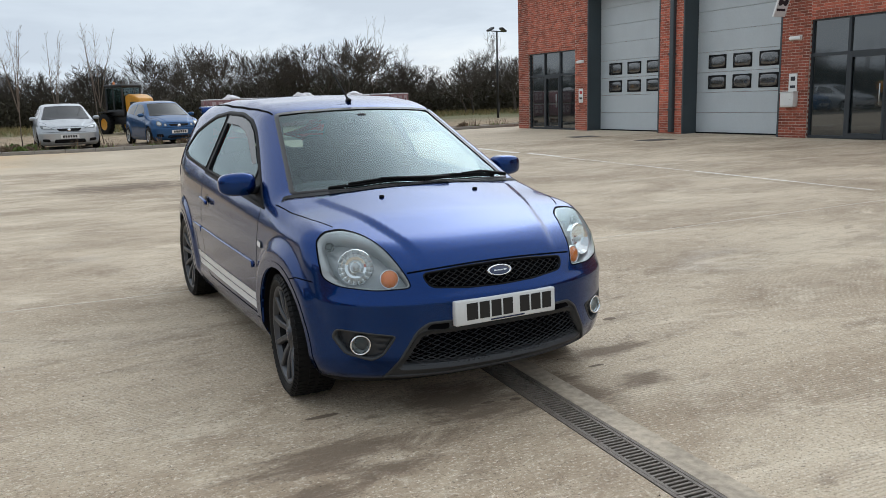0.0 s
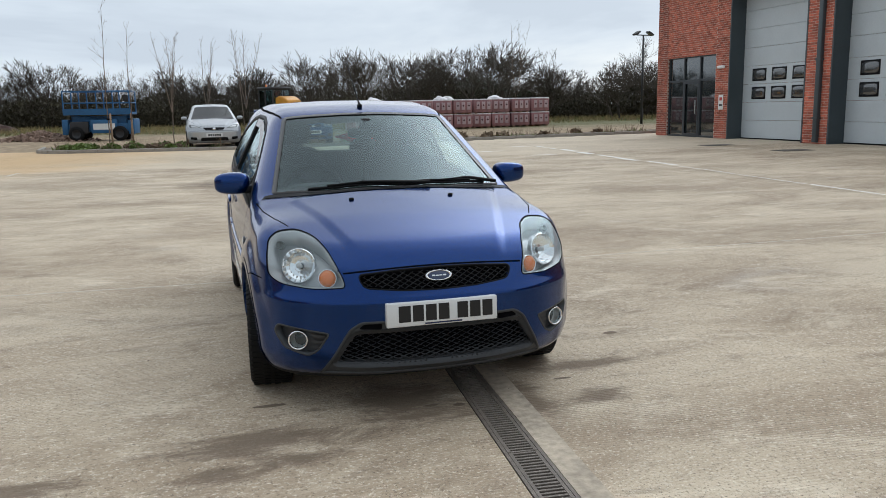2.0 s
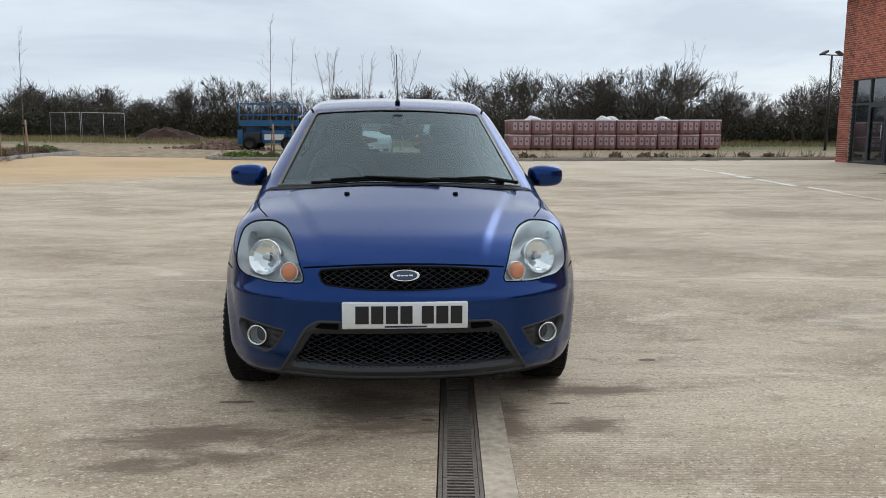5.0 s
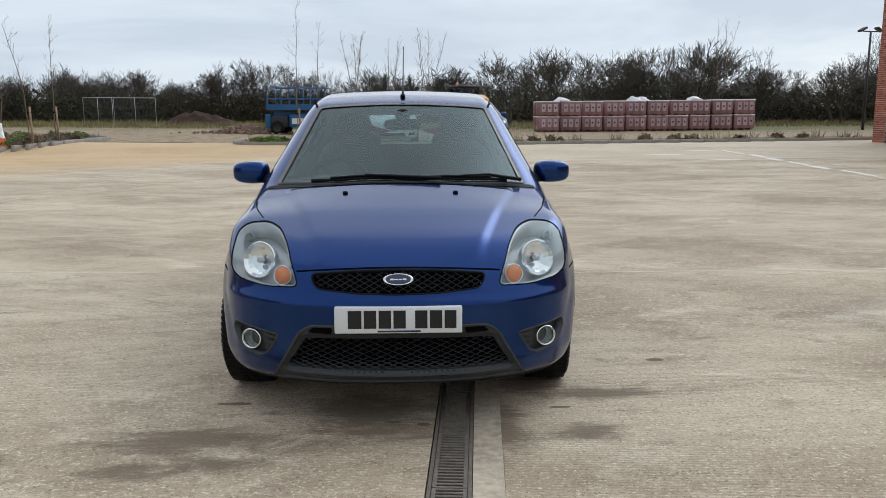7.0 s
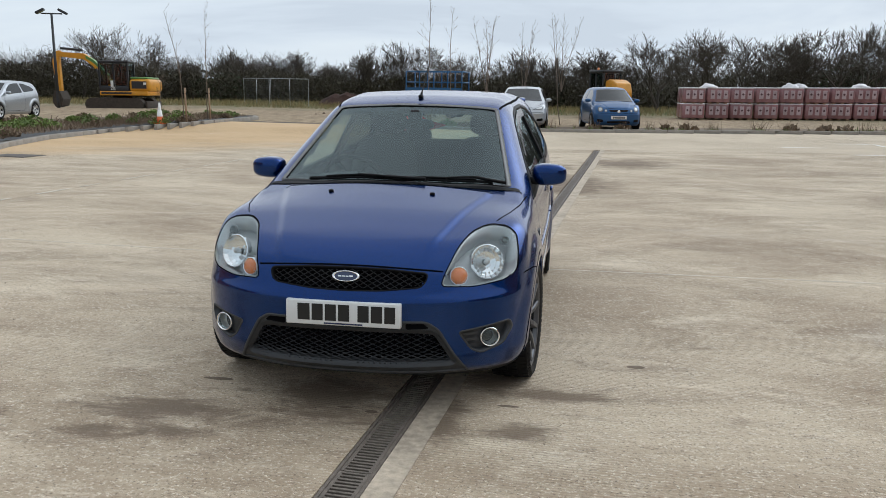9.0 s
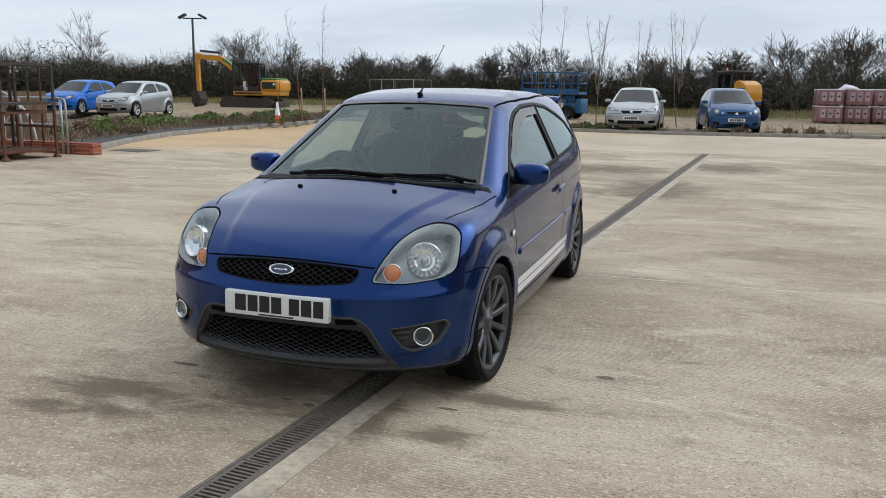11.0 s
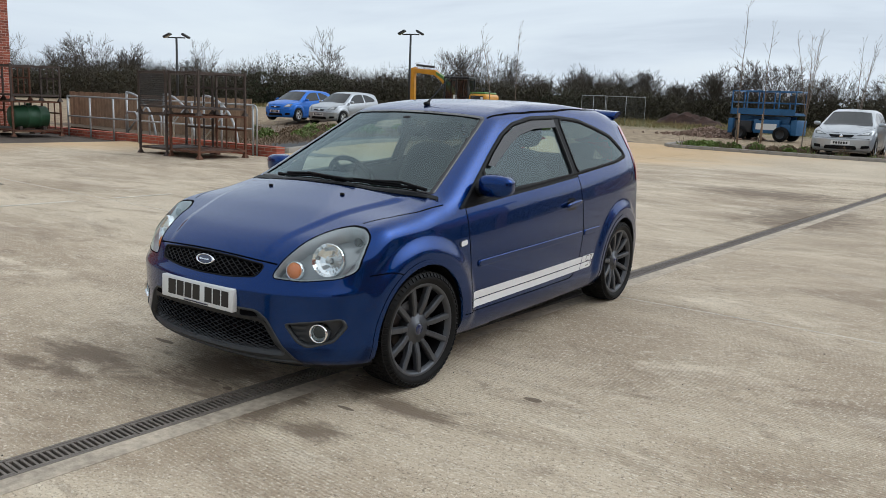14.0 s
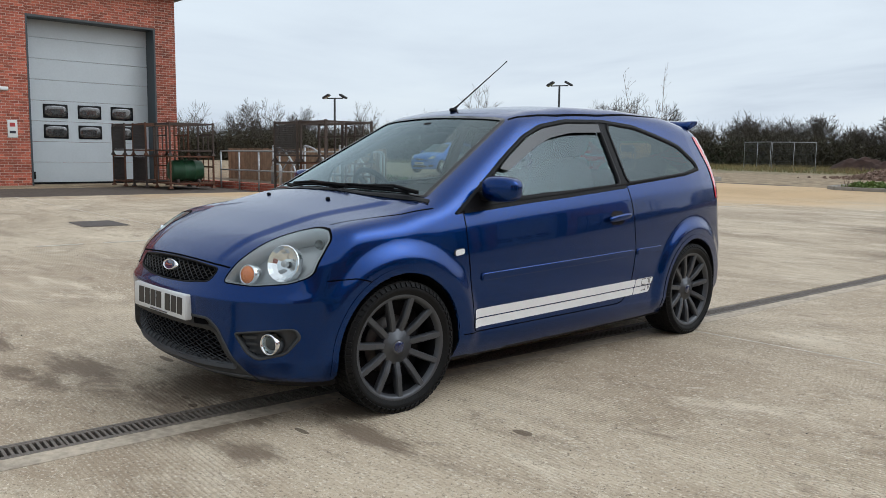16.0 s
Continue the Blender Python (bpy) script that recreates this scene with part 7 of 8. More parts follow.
# yellow backhoe loader with a black cab
def loader():
    m = pose(2.40, 34.6, 0.34, 0, 0, 34) @ Matrix.Diagonal((0.70, 0.70, 0.82, 1))
    ob = thing("backhoe_loader", "yellow site loader with a black glazed cab", "construction vehicle", m)
    part("chassis", boxm(-0.55, 0.55, -2.3, 1.1, 0.55, 1.05, 0.06), M_MACHBLACK, ob)
    hood = part("engine_cover", prism([(-0.98, 0.85), (-0.98, 2.05), (-1.35, 2.18), (-1.75, 2.12), (-2.15, 1.95), (-2.32, 1.50), (-2.30, 0.85)], "x", -0.62, 0.62, 0.08), M_YELLOW, ob)
    part("hood_grille", boxm(-0.632, -0.60, -2.1, -1.45, 1.3, 1.75), M_MACHBLACK, hood)
    part("exhaust", tubem([(-0.25, -1.5, 2.05), (-0.25, -1.5, 2.45)], 0.05, 10), M_MACHBLACK, hood)
    cab = part("cab_base", boxm(-0.75, 0.75, -0.95, 0.62, 1.0, 1.35, 0.05), M_MACHBLACK, ob)
    for x in (-0.72, 0.72):
        for y in (-0.90, -0.1, 0.58):
            part("cab_pillar", boxm(x - 0.05, x + 0.05, y - 0.05, y + 0.05, 1.3, 2.56, 0.01, 1), M_MACHBLACK, cab)
    part("cab_roof", boxm(-0.82, 0.82, -1.02, 0.72, 2.54, 2.70, 0.06, 2), M_MACHBLACK, cab)
    part("beacon", lathe([(2.70, 0.07), (2.84, 0.07), (2.87, 0.0)], 14, "z", Matrix.Translation((-0.3, 0.3, 0))), M_ORANGE, cab)
    for x in (-0.725, 0.725):
        part("cab_window", boxm(x - 0.006, x + 0.006, -0.84, -0.16, 1.36, 2.52), M_CABGLASS, cab)
        part("cab_window", boxm(x - 0.006, x + 0.006, -0.04, 0.52, 1.36, 2.52), M_CABGLASS, cab)
    for y in (-0.905, 0.585):
        part("cab_window", boxm(-0.66, 0.66, y - 0.006, y + 0.006, 1.36, 2.52), M_CABGLASS, cab)
    for x in (-0.72, 0.72):
        big_wheel(ob, x * 1.25, 0.62, 0.58, 0.58, 0.20, M_YELLOW)
        big_wheel(ob, x * 1.20, -1.95, 0.60, 0.60, 0.20, M_YELLOW)
        part("mudguard", boxm(x * 1.25 - 0.22, x * 1.25 + 0.22, 0.0, 1.25, 1.20, 1.26, 0.02), M_MACHBLACK, ob)
    seat = part("driver_seat", boxm(-0.22, 0.22, -0.55, -0.1, 1.35, 1.5, 0.04), M_MACHBLACK, ob)
    part("seat_back", boxm(-0.22, 0.22, -0.62, -0.5, 1.45, 2.0, 0.04), M_MACHBLACK, seat)


loader()


def excavator():
    m = pose(-20.4, 31.0, 0.36, 0, 0, -80) @ Matrix.Diagonal((0.88, 0.83, 0.88, 1))
    ob = thing("excavator", "yellow and green tracked excavator with its boom folded out", "excavator", m)
    for x in (-0.95, 0.95):
        tr = part("track_frame", boxm(x - 0.18, x + 0.18, -1.35, 1.35, 0.18, 0.55, 0.1, 3), M_MACHBLACK, ob)
        prof = [(math.cos(a) * 0.34 + (1.3 if math.cos(a) > 0 else -1.3), 0.36 + math.sin(a) * 0.34) for a in (2 * math.pi * k / 24 for k in range(24))]
        part("track", prism(prof, "x", x - 0.24, x + 0.24, 0.02), M_TRACK, tr)
        for k in range(14):
            y = -1.35 + 2.7 * k / 13
            part("track_plate", boxm(x - 0.25, x + 0.25, y - 0.05, y + 0.05, 0.69, 0.725), M_TRACK, tr)
    part("turntable", lathe([(0.55, 0.55), (0.85, 0.55), (0.85, 0.0)], 28, "z"), M_MACHBLACK, ob)
    part("deck", boxm(-1.05, 1.05, -1.2, 1.5, 0.85, 1.08, 0.04), M_YELLOW, ob)
    part("engine_cover", boxm(-1.05, 1.05, 0.45, 1.65, 1.05, 1.72, 0.18, 4), M_YELLOW, ob)
    part("engine_lid", boxm(-0.95, 0.95, 0.5, 1.5, 1.715, 1.82, 0.05, 2), M_MACHGREEN, ob)
    part("side_grille", boxm(1.04, 1.065, 0.62, 1.45, 1.22, 1.60), M_MACHBLACK, ob)
    cab = part("cab_base", boxm(0.05, 1.05, -1.2, 0.45, 1.05, 1.35, 0.04), M_MACHBLACK, ob)
    for x in (1.02, 0.08):
        for y in (-1.16, -0.35, 0.42):
            part("cab_pillar", boxm(x - 0.04, x + 0.04, y - 0.045, y + 0.045, 1.3, 2.55, 0.01, 1), M_MACHBLACK, cab)
    part("cab_roof", boxm(0.02, 1.08, -1.22, 0.5, 2.53, 2.66, 0.05, 2), M_MACHBLACK, cab)
    for x in (1.035, 0.065):
        part("cab_window", boxm(x - 0.006, x + 0.006, -1.1, -0.4, 1.4, 2.5), M_CABGLASS, cab)
        part("cab_window", boxm(x - 0.006, x + 0.006, -0.3, 0.37, 1.4, 2.5), M_CABGLASS, cab)
    part("cab_window", boxm(0.13, 0.97, -1.185, -1.17, 1.4, 2.5), M_CABGLASS, cab)
    boom = prism([(-0.9, 1.15), (-0.6, 1.10), (-0.85, 1.62), (-1.95, 2.72), (-2.6, 3.05), (-4.35, 3.12), (-4.4, 2.88), (-2.62, 2.74), (-2.0, 2.38), (-1.05, 1.35)][::-1], "x", -0.40, -0.08, 0.02)
    bo = part("boom", boom, M_YELLOW, ob)
    part("boom_stripe", prism([(-1.10, 1.75), (-1.0, 1.92), (-1.9, 2.70), (-2.45, 2.97), (-2.45, 2.80), (-1.85, 2.5)][::-1], "x", -0.41, -0.07), M_MACHGREEN, bo)
    part("dipper_arm", prism([(-4.2, 3.2), (-4.6, 3.15), (-4.75, 2.6), (-4.55, 1.0), (-4.25, 1.0), (-4.3, 2.6)], "x", -0.38, -0.10, 0.02), M_YELLOW, ob)
    part("boom_ram", tubem([(-0.24, -2.7, 3.22), (-0.24, -4.2, 3.32)], 0.07, 10), M_MACHBLACK, bo)
    part("lift_ram", tubem([(0.0, -0.95, 1.2), (0.0, -1.75, 2.25)], 0.06, 10), M_MACHBLACK, bo)
    part("arm_ram", tubem([(-0.24, -4.75, 2.9), (-0.24, -4.72, 1.5)], 0.05, 10), M_MACHBLACK, ob)
    bucket = prism([(-4.6, 1.05), (-4.2, 1.05), (-4.0, 0.6), (-4.15, 0.25), (-4.55, 0.18), (-4.75, 0.5)], "x", -0.72, 0.25, 0.02)
    part("bucket", bucket, M_TRACK, ob)
    part("door_notice", boxm(1.043, 1.050, -0.55, -0.30, 1.12, 1.62), M_WHITEBOX, cab)
    part("number_panel", boxm(1.066, 1.070, 1.28, 1.44, 1.42, 1.54), M_WHITEBOX, ob)
    part("exhaust", tubem([(0.6, 1.3, 1.80), (0.6, 1.3, 2.05)], 0.045, 10), M_MACHBLACK, ob)
    for y in (-1.0, -0.1):
        part("work_lamp", boxm(0.85, 1.0, y - 0.07, y + 0.07, 2.66, 2.76, 0.01, 1), M_MACHBLACK, cab)
    part("side_stripe", boxm(1.046, 1.056, -1.1, 0.6, 0.92, 1.02), M_MACHBLACK, ob)
    seat = part("driver_seat", boxm(0.30, 0.75, -0.25, 0.15, 1.35, 1.55, 0.04), M_MACHBLACK, ob)
    part("seat_back", boxm(0.30, 0.75, 0.12, 0.24, 1.5, 2.1, 0.04), M_MACHBLACK, seat)
    # the upper works are shifted and the boom shortened to fit the camera's view
    for o in ob.children:
        if not o.name.startswith(("track", "turntable", "boom", "dipper", "arm_ram", "bucket")):
            o.location.y += 0.36
        elif o.name.startswith(("boom", "dipper", "arm_ram", "bucket")):
            o.scale.y = 0.84
            o.location.y = 0.08
    part("dozer_blade", boxm(-1.15, 1.15, 1.72, 1.85, 0.12, 0.55, 0.03), M_TRACK, ob)


excavator()


def scissor_lift():
    m = pose(-5.8, 36.0, land_z(-5.8, 36.0), 0, 0, -6)
    ob = thing("scissor_lift", "blue rough-terrain scissor lift standing lowered", "access platform", m)
    part("chassis", boxm(-1.35, 1.35, -0.65, 0.65, 0.42, 0.80, 0.03), M_LIFTBLUE, ob)
    part("battery_box", boxm(-0.30, 0.85, -0.86, -0.64, 0.36, 0.98, 0.03), M_LIFTBLUE, ob)
    part("battery_panel", boxm(-0.20, 0.75, -0.872, -0.858, 0.52, 0.80), M_WHITEBOX, ob)
    part("engine_box", boxm(-1.22, -0.42, -0.86, -0.64, 0.36, 0.90, 0.03), M_MACHBLACK, ob)
    for x in (-1.45, 1.45):
        part("end_box", boxm(x - 0.14, x + 0.14, -0.7, 0.7, 0.30, 1.0, 0.03), M_LIFTBLUE, ob)
    for x in (-0.95, 0.95):
        for y in (-0.80, 0.80):
            w = part("tyre", lathe([(-0.14, 0.2), (-0.14, 0.30), (-0.1, 0.34), (0.1, 0.34), (0.14, 0.30), (0.14, 0.2)], 28, "y", Matrix.Translation((x, y, 0.34))), M_RUBBER, ob)
            part("rim", lathe([(-0.12 if y < 0 else 0.12, 0.2), (-0.06 if y < 0 else 0.06, 0.1), (-0.08 if y < 0 else 0.08, 0.0)], 24, "y", Matrix.Translation((x, y, 0.34))), M_MACHBLACK, w)
    for k in range(4):
        z = 0.84 + 0.085 * k
        for s in (1, -1):
            part("scissor_arm", boxm(-1.2, 1.2, -0.5, -0.42, -0.03, 0.03, 0.008, 1, Matrix.Translation((0, 0, z)) @ Matrix.Rotation(s * 0.022, 4, "Y")), M_LIFTBLUE, ob)
            part("scissor_arm", boxm(-1.2, 1.2, 0.42, 0.5, -0.03, 0.03, 0.008, 1, Matrix.Translation((0, 0, z)) @ Matrix.Rotation(-s * 0.022, 4, "Y")), M_LIFTBLUE, ob)
    deck = part("platform", boxm(-1.48, 1.48, -0.78, 0.78, 1.20, 1.32, 0.01, 1), M_LIFTBLUE, ob)
    part("toe_board", boxm(-1.48, 1.48, -0.80, -0.775, 1.20, 1.48), M_LIFTBLUE, ob)
    for x in (-1.45, -0.75, 0.0, 0.72, 1.45):
        for y in (-0.76, 0.76):
            part("guard_post", boxm(x - 0.025, x + 0.025, y - 0.025, y + 0.025, 1.3, 2.30), M_LIFTBLUE, deck)
    for z in (1.75, 2.28):
        for y in (-0.76, 0.76):
            part("guard_rail", tubem([(-1.47, y, z), (1.47, y, z)], 0.025, 8), M_LIFTBLUE, deck)
        for x in (-1.45, 0.0, 1.45):
            part("guard_rail", tubem([(x, -0.76, z), (x, 0.76, z)], 0.025, 8), M_LIFTBLUE, deck)
    part("control_box", boxm(1.2, 1.42, -0.86, -0.74, 1.8, 2.1, 0.01), M_MACHBLACK, deck)


scissor_lift()

# ---- pallets of bricks ----
pal = thing("brick_pallet", "shrink-wrapped pack of bricks with a pale top", "pallet of bricks", pose(0, 0, -50), "wrapped brick packs")
part("pack", boxm(-0.56, 0.56, -0.5, 0.5, 0.06, 0.79, 0.045, 2), M_WRAP, pal)
part("wrap_top", boxm(-0.565, 0.565, -0.505, 0.505, 0.745, 0.81, 0.03, 2), M_WRAPTOP, pal)
for x in (-0.38, -0.06, 0.26):
    lab = part("wrap_label", boxm(x, x + 0.20, -0.508, -0.495, 0.24, 0.66, 0.004, 1), M_WRAPLABEL, pal)
    dm = Matrix.Translation((x + 0.10, -0.510, 0.46)) @ Matrix.Rotation(radians(45), 4, "Y")
    part("label_mark", boxm(-0.045, 0.045, -0.004, 0.004, -0.045, 0.045, 0, 1, dm), M_WRAPMARK, lab)
for x in (-0.40, 0.0, 0.40):
    part("bearer", boxm(x - 0.06, x + 0.06, -0.48, 0.48, 0.0, 0.065), M_WOOD, pal)
rnd = random.Random(11)
count = 0
for row in (0, 1):
    for i in range(10):
        x = 7.15 + 1.175 * i + (0.12 if i == 9 else 0)
        y = 38.5 + 1.1 * row + rnd.uniform(-0.08, 0.08)
        base = land_z(x, y) + 0.02
        for k in range(2):
            mm = pose(x + rnd.uniform(-0.03, 0.03), y + rnd.uniform(-0.04, 0.04), base + 0.80 * k, 0, 0, rnd.uniform(-3, 3))
            copy_thing(pal, mm)
for o in (*pal.children_recursive, pal):
    bpy.data.objects.remove(o, do_unlink=True)
for x in (7.9, 11.9, 12.35, 15.2):
    bm = bmesh.new()
    bmesh.ops.create_icosphere(bm, subdivisions=3, radius=0.5)
    for vert in bm.verts:
        k = 1 + 0.35 * noise.noise(vert.co * 2.3 + Vector((x, 0, 0)))
        vert.co = Vector((vert.co.x * 0.8 * k, vert.co.y * 0.7 * k, max(-0.02, vert.co.z * 0.34 * k * (1 + 0.6 * noise.noise(vert.co * 5)))))
    for fc in bm.faces:
        fc.smooth = True
    sheet = part("loose_wrap", bm, M_WRAPTOP)
    sheet.location = (x, 38.6, land_z(x, 38.6) + 1.63)
    tagged(sheet, "crumpled white wrapping on top of the brick packs", "plastic sheet", "loose wrapping")

# ---- lamp columns ----


def lamp_column(x, y, z0, top, turn):
    ob = thing("lamp_column", "dark lamp column with twin floodlights", "street lamp", pose(x, y, z0, 0, 0, turn), "lamp columns")
    part("column", tubem([(0, 0, 0), (0, 0, top)], 0.075, 12, 0.05), M_POST, ob)
    part("base_door", boxm(-0.05, 0.05, -0.095, -0.07, 0.4, 0.95), M_POST, ob)
    part("cross_arm", tubem([(-0.45, 0, top), (0.45, 0, top)], 0.03, 8), M_POST, ob)
    for s in (1, -1):
        h = part("floodlight", boxm(-0.20, 0.20, -0.14, 0.16, -0.05, 0.05, 0.02, 2, Matrix.Translation((s * 0.48, 0, top + 0.10)) @ Matrix.Rotation(s * 0.5, 4, "Y")), M_POST, ob)
        part("lens", boxm(-0.17, 0.17, -0.12, 0.13, -0.058, -0.048, 0, 1, Matrix.Translation((s * 0.48, 0, top + 0.10)) @ Matrix.Rotation(s * 0.5, 4, "Y")), M_PANE, h)


lamp_column(-22.45, 29.05, 0.33, 4.38, 20)
lamp_column(-31.5, 21.7, 0.40, 3.65, 30)
lamp_column(23.3, 36.2, ground_z(23, 36), 5.0, 10)

# ---- temporary fence panels ----
M_FENCEMESH = plain("weldmesh_wire", (0.10, 0.105, 0.105), 0.5, metal=0.6, vary=0.1)
for k, (xa, ya, xb, yb) in enumerate(((-22.7, 51.4, -20.45, 50.6), (-20.35, 50.6, -18.0, 52.0))):
    ob = thing("fence_panel", "galvanised mesh temporary fence panel in a block foot", "fence", None, "site fence panels")
    za = land_z(xa, ya) - 0.06
    a, b = Vector((xa, ya, za)), Vector((xb, yb, za))
    up = Vector((0, 0, 1.95))
    part("panel_frame", tubem([a, a + up, b + up, b, a], 0.024, 8), M_GALV, ob)
    for t in (0.5,):
        part("centre_post", tubem([a.lerp(b, t), a.lerp(b, t) + up], 0.02, 8), M_GALV, ob)
    bm = bmesh.new()
    for i in range(1, 30):
        p = a.lerp(b, i / 30)
        add_tube(bm, p, p + up, 0.004, None, 4, False)
    for i in range(1, 12):
        z = Vector((0, 0, 1.95 * i / 12))
        add_tube(bm, a + z, b + z, 0.004, None, 4, False)
    tagged(part("weldmesh", bm, M_FENCEMESH, ob), kind="stuff")
    for p in (a, b):
        part("block_foot", boxm(p.x - 0.12, p.x + 0.12, p.y - 0.35, p.y + 0.35, p.z - 0.06, p.z + 0.08, 0.02), M_KERB, ob)

# ---- steel stillages ----


def stillage(x, y, z, w, d, h, mat, closed, turn=0.0):
    ob = thing("stillage", "rusty steel post stillage with bare frame sides", "storage rack", pose(x, y, z, 0, 0, turn), "stillages")
    for a in (0, w):
        for b in (0, d):
            part("post", boxm(a - 0.022, a + 0.022, b - 0.022, b + 0.022, 0.02, h, 0.003, 1), mat, ob)
            bm = bmesh.new()
            bmesh.ops.create_cone(bm, cap_ends=True, segments=4, radius1=0.085, radius2=0.03, depth=0.08, matrix=Matrix.Translation((a, b, 0.04)) @ Matrix.Rotation(radians(45), 4, "Z"))
            part("foot", bm, mat, ob)
    for z1 in (0.14, h - 0.04):
        for b in (0, d):
            part("long_rail", boxm(0.03, w - 0.03, b - 0.02, b + 0.02, z1 - 0.02, z1 + 0.02), mat, ob)
        for a in (0, w):
            part("end_rail", boxm(a - 0.02, a + 0.02, 0.03, d - 0.03, z1 - 0.02, z1 + 0.02), mat, ob)
    part("base_sheet", boxm(0.02, w - 0.02, 0.02, d - 0.02, 0.13, 0.15), mat, ob)
    part("back_rail", boxm(0.03, w - 0.03, d - 0.015, d + 0.015, h * 0.62, h * 0.62 + 0.04), mat, ob)
    for t in (0.35, 0.68):
        part("back_upright", boxm(w * t - 0.015, w * t + 0.015, d - 0.012, d + 0.012, 0.17, h - 0.07), mat, ob)
    if closed:
        bm = bmesh.new()
        k = int(w / 0.035)
        for i in range(1, k):
            add_box(bm, w * i / k - 0.004, w * i / k + 0.004, -0.006, 0.006, 0.17, h - 0.07)
        for i in range(1, 16):
            zz = 0.17 + (h - 0.24) * i / 16
            add_box(bm, 0.03, w - 0.03, -0.004, 0.004, zz - 0.004, zz + 0.004)
        tagged(part("mesh_infill", bm, M_MESHDK, ob), kind="stuff")
    return ob


z1 = ground_z(-11, 6.3)
for x, mat, shut in ((-12.05, M_DKSTEEL, (False, True)), (-11.02, M_RUST, (False, False))):
    for k in range(2):
        stillage(x, 6.05, z1 + 0.86 * k, 0.94, 1.15, 0.88, M_RUST if k == 0 and mat is M_RUST else M_DKSTEEL, shut[k], -2)
z2 = ground_z(-18, 6.3)
for i, x in enumerate((-20.4, -19.32, -18.15)):
    for k in range(2):
        stillage(x, 5.75 + 0.15 * i, z2 + 0.88 * k, 1.02, 1.2, 0.90, M_DKSTEEL if (i + k) % 2 else M_RUST, i < 2, -4)
tank = thing("steel_tank", "dark green painted steel tank lying in a stillage", "tank", pose(-17.62, 6.18, z2 + 0.475, 0, 0, 88))
prof = [(-0.02, 0.0), (0.0, 0.22), (0.03, 0.275), (0.30, 0.285), (0.31, 0.297), (0.34, 0.297), (0.35, 0.285), (0.60, 0.285), (0.61, 0.297), (0.64, 0.297), (0.65, 0.285), (0.87, 0.275), (0.90, 0.22), (0.92, 0.0)]
part("tank_shell", lathe(prof, 40, "x"), M_TANK, tank)
part("filler_neck", lathe([(0.26, 0.05), (0.34, 0.05), (0.35, 0.0)], 16, "z", Matrix.Translation((0.45, 0, 0))), M_TANK, tank)
for x in (0.15, 0.75):
    part("cradle", boxm(x - 0.04, x + 0.04, -0.22, 0.22, -0.325, -0.235, 0.01), M_DKSTEEL, tank)

# ---- low wall, rails and cycle shelter by the west unit ----
lw = tagged(empty("wall_low"), "low red brick retaining wall along the path", "wall", kind="structure")
part("brick_course", boxm(-20.9, -9.75, 7.78, 8.02, 0.0, ground_z(-13, 8) + 0.20), M_LOWBRICK_X, lw)
rail = thing("handrail", "galvanised tubular handrail on the low wall", "railing")
for i in range(8):
    x = -17.6 + 1.03 * i
    part("rail_post", tubem([(x, 7.70, 0.1), (x, 7.70, 1.20)], 0.024, 10), M_GALV, rail)
for z in (0.68, 1.20):
    part("rail_bar", tubem([(-17.6, 7.70, z), (-10.38, 7.70, z)], 0.022, 10), M_GALV, rail)
pts = [(-10.38, 7.70, 1.20), (-10.30, 7.70, 1.17), (-10.27, 7.70, 1.10), (-10.27, 7.70, 0.1)]
part("rail_end", tubem(pts, 0.022, 10), M_GALV, rail)
for x in (-16.6, -15.0, -13.4):
    hoop = thing("shelter_hoop", "curved galvanised hoop of a cycle shelter", "cycle shelter", None, "shelter hoops")
    arc = [(x + 1.1 - 1.1 * math.cos(a), 9.0, 0.2 + 1.25 * math.sin(a)) for a in (radians(90 * k / 8) for k in range(9))]
    arc = [(x + 1.25 * math.sin(a), 8.8, 0.15 + 1.2 * math.cos(a)) for a in (radians(90 * k / 9) for k in range(10))]
    part("hoop_tube", tubem(arc, 0.03, 8), M_GALV, hoop)
    part("hoop_post", tubem([(x, 8.8, 0.15), (x, 8.8, 1.36)], 0.03, 8), M_GALV, hoop)
    part("hoop_brace", tubem([(x, 8.8, 0.3), (x + 0.85, 8.8, 1.0)], 0.02, 8), M_GALV, hoop)
for x in (-16.2, -15.2, -14.2, -13.2):
    st = thing("cycle_stand", "galvanised bent tube cycle stand", "cycle stand", None, "cycle stands")
    part("stand_tube", tubem([(x, 8.5, 0.15), (x, 8.5, 0.75), (x + 0.08, 8.5, 0.85), (x + 0.42, 8.5, 0.85), (x + 0.5, 8.5, 0.75), (x + 0.5, 8.5, 0.15)], 0.024, 8), M_GALV, st)
tf = thing("timber_fence", "brown close-boarded timber fence behind the shelter", "fence")
for i in range(56):
    x = -21.4 + 0.15 * i
    part("board", boxm(x, x + 0.143, 10.0, 10.02, 0.12, 1.30 + 0.01 * math.sin(i * 2.1), 0.003, 1), M_WOOD, tf)
for z in (0.4, 1.0):
    part("arris_rail", boxm(-21.4, -13.0, 10.021, 10.06, z, z + 0.07), M_WOOD, tf)

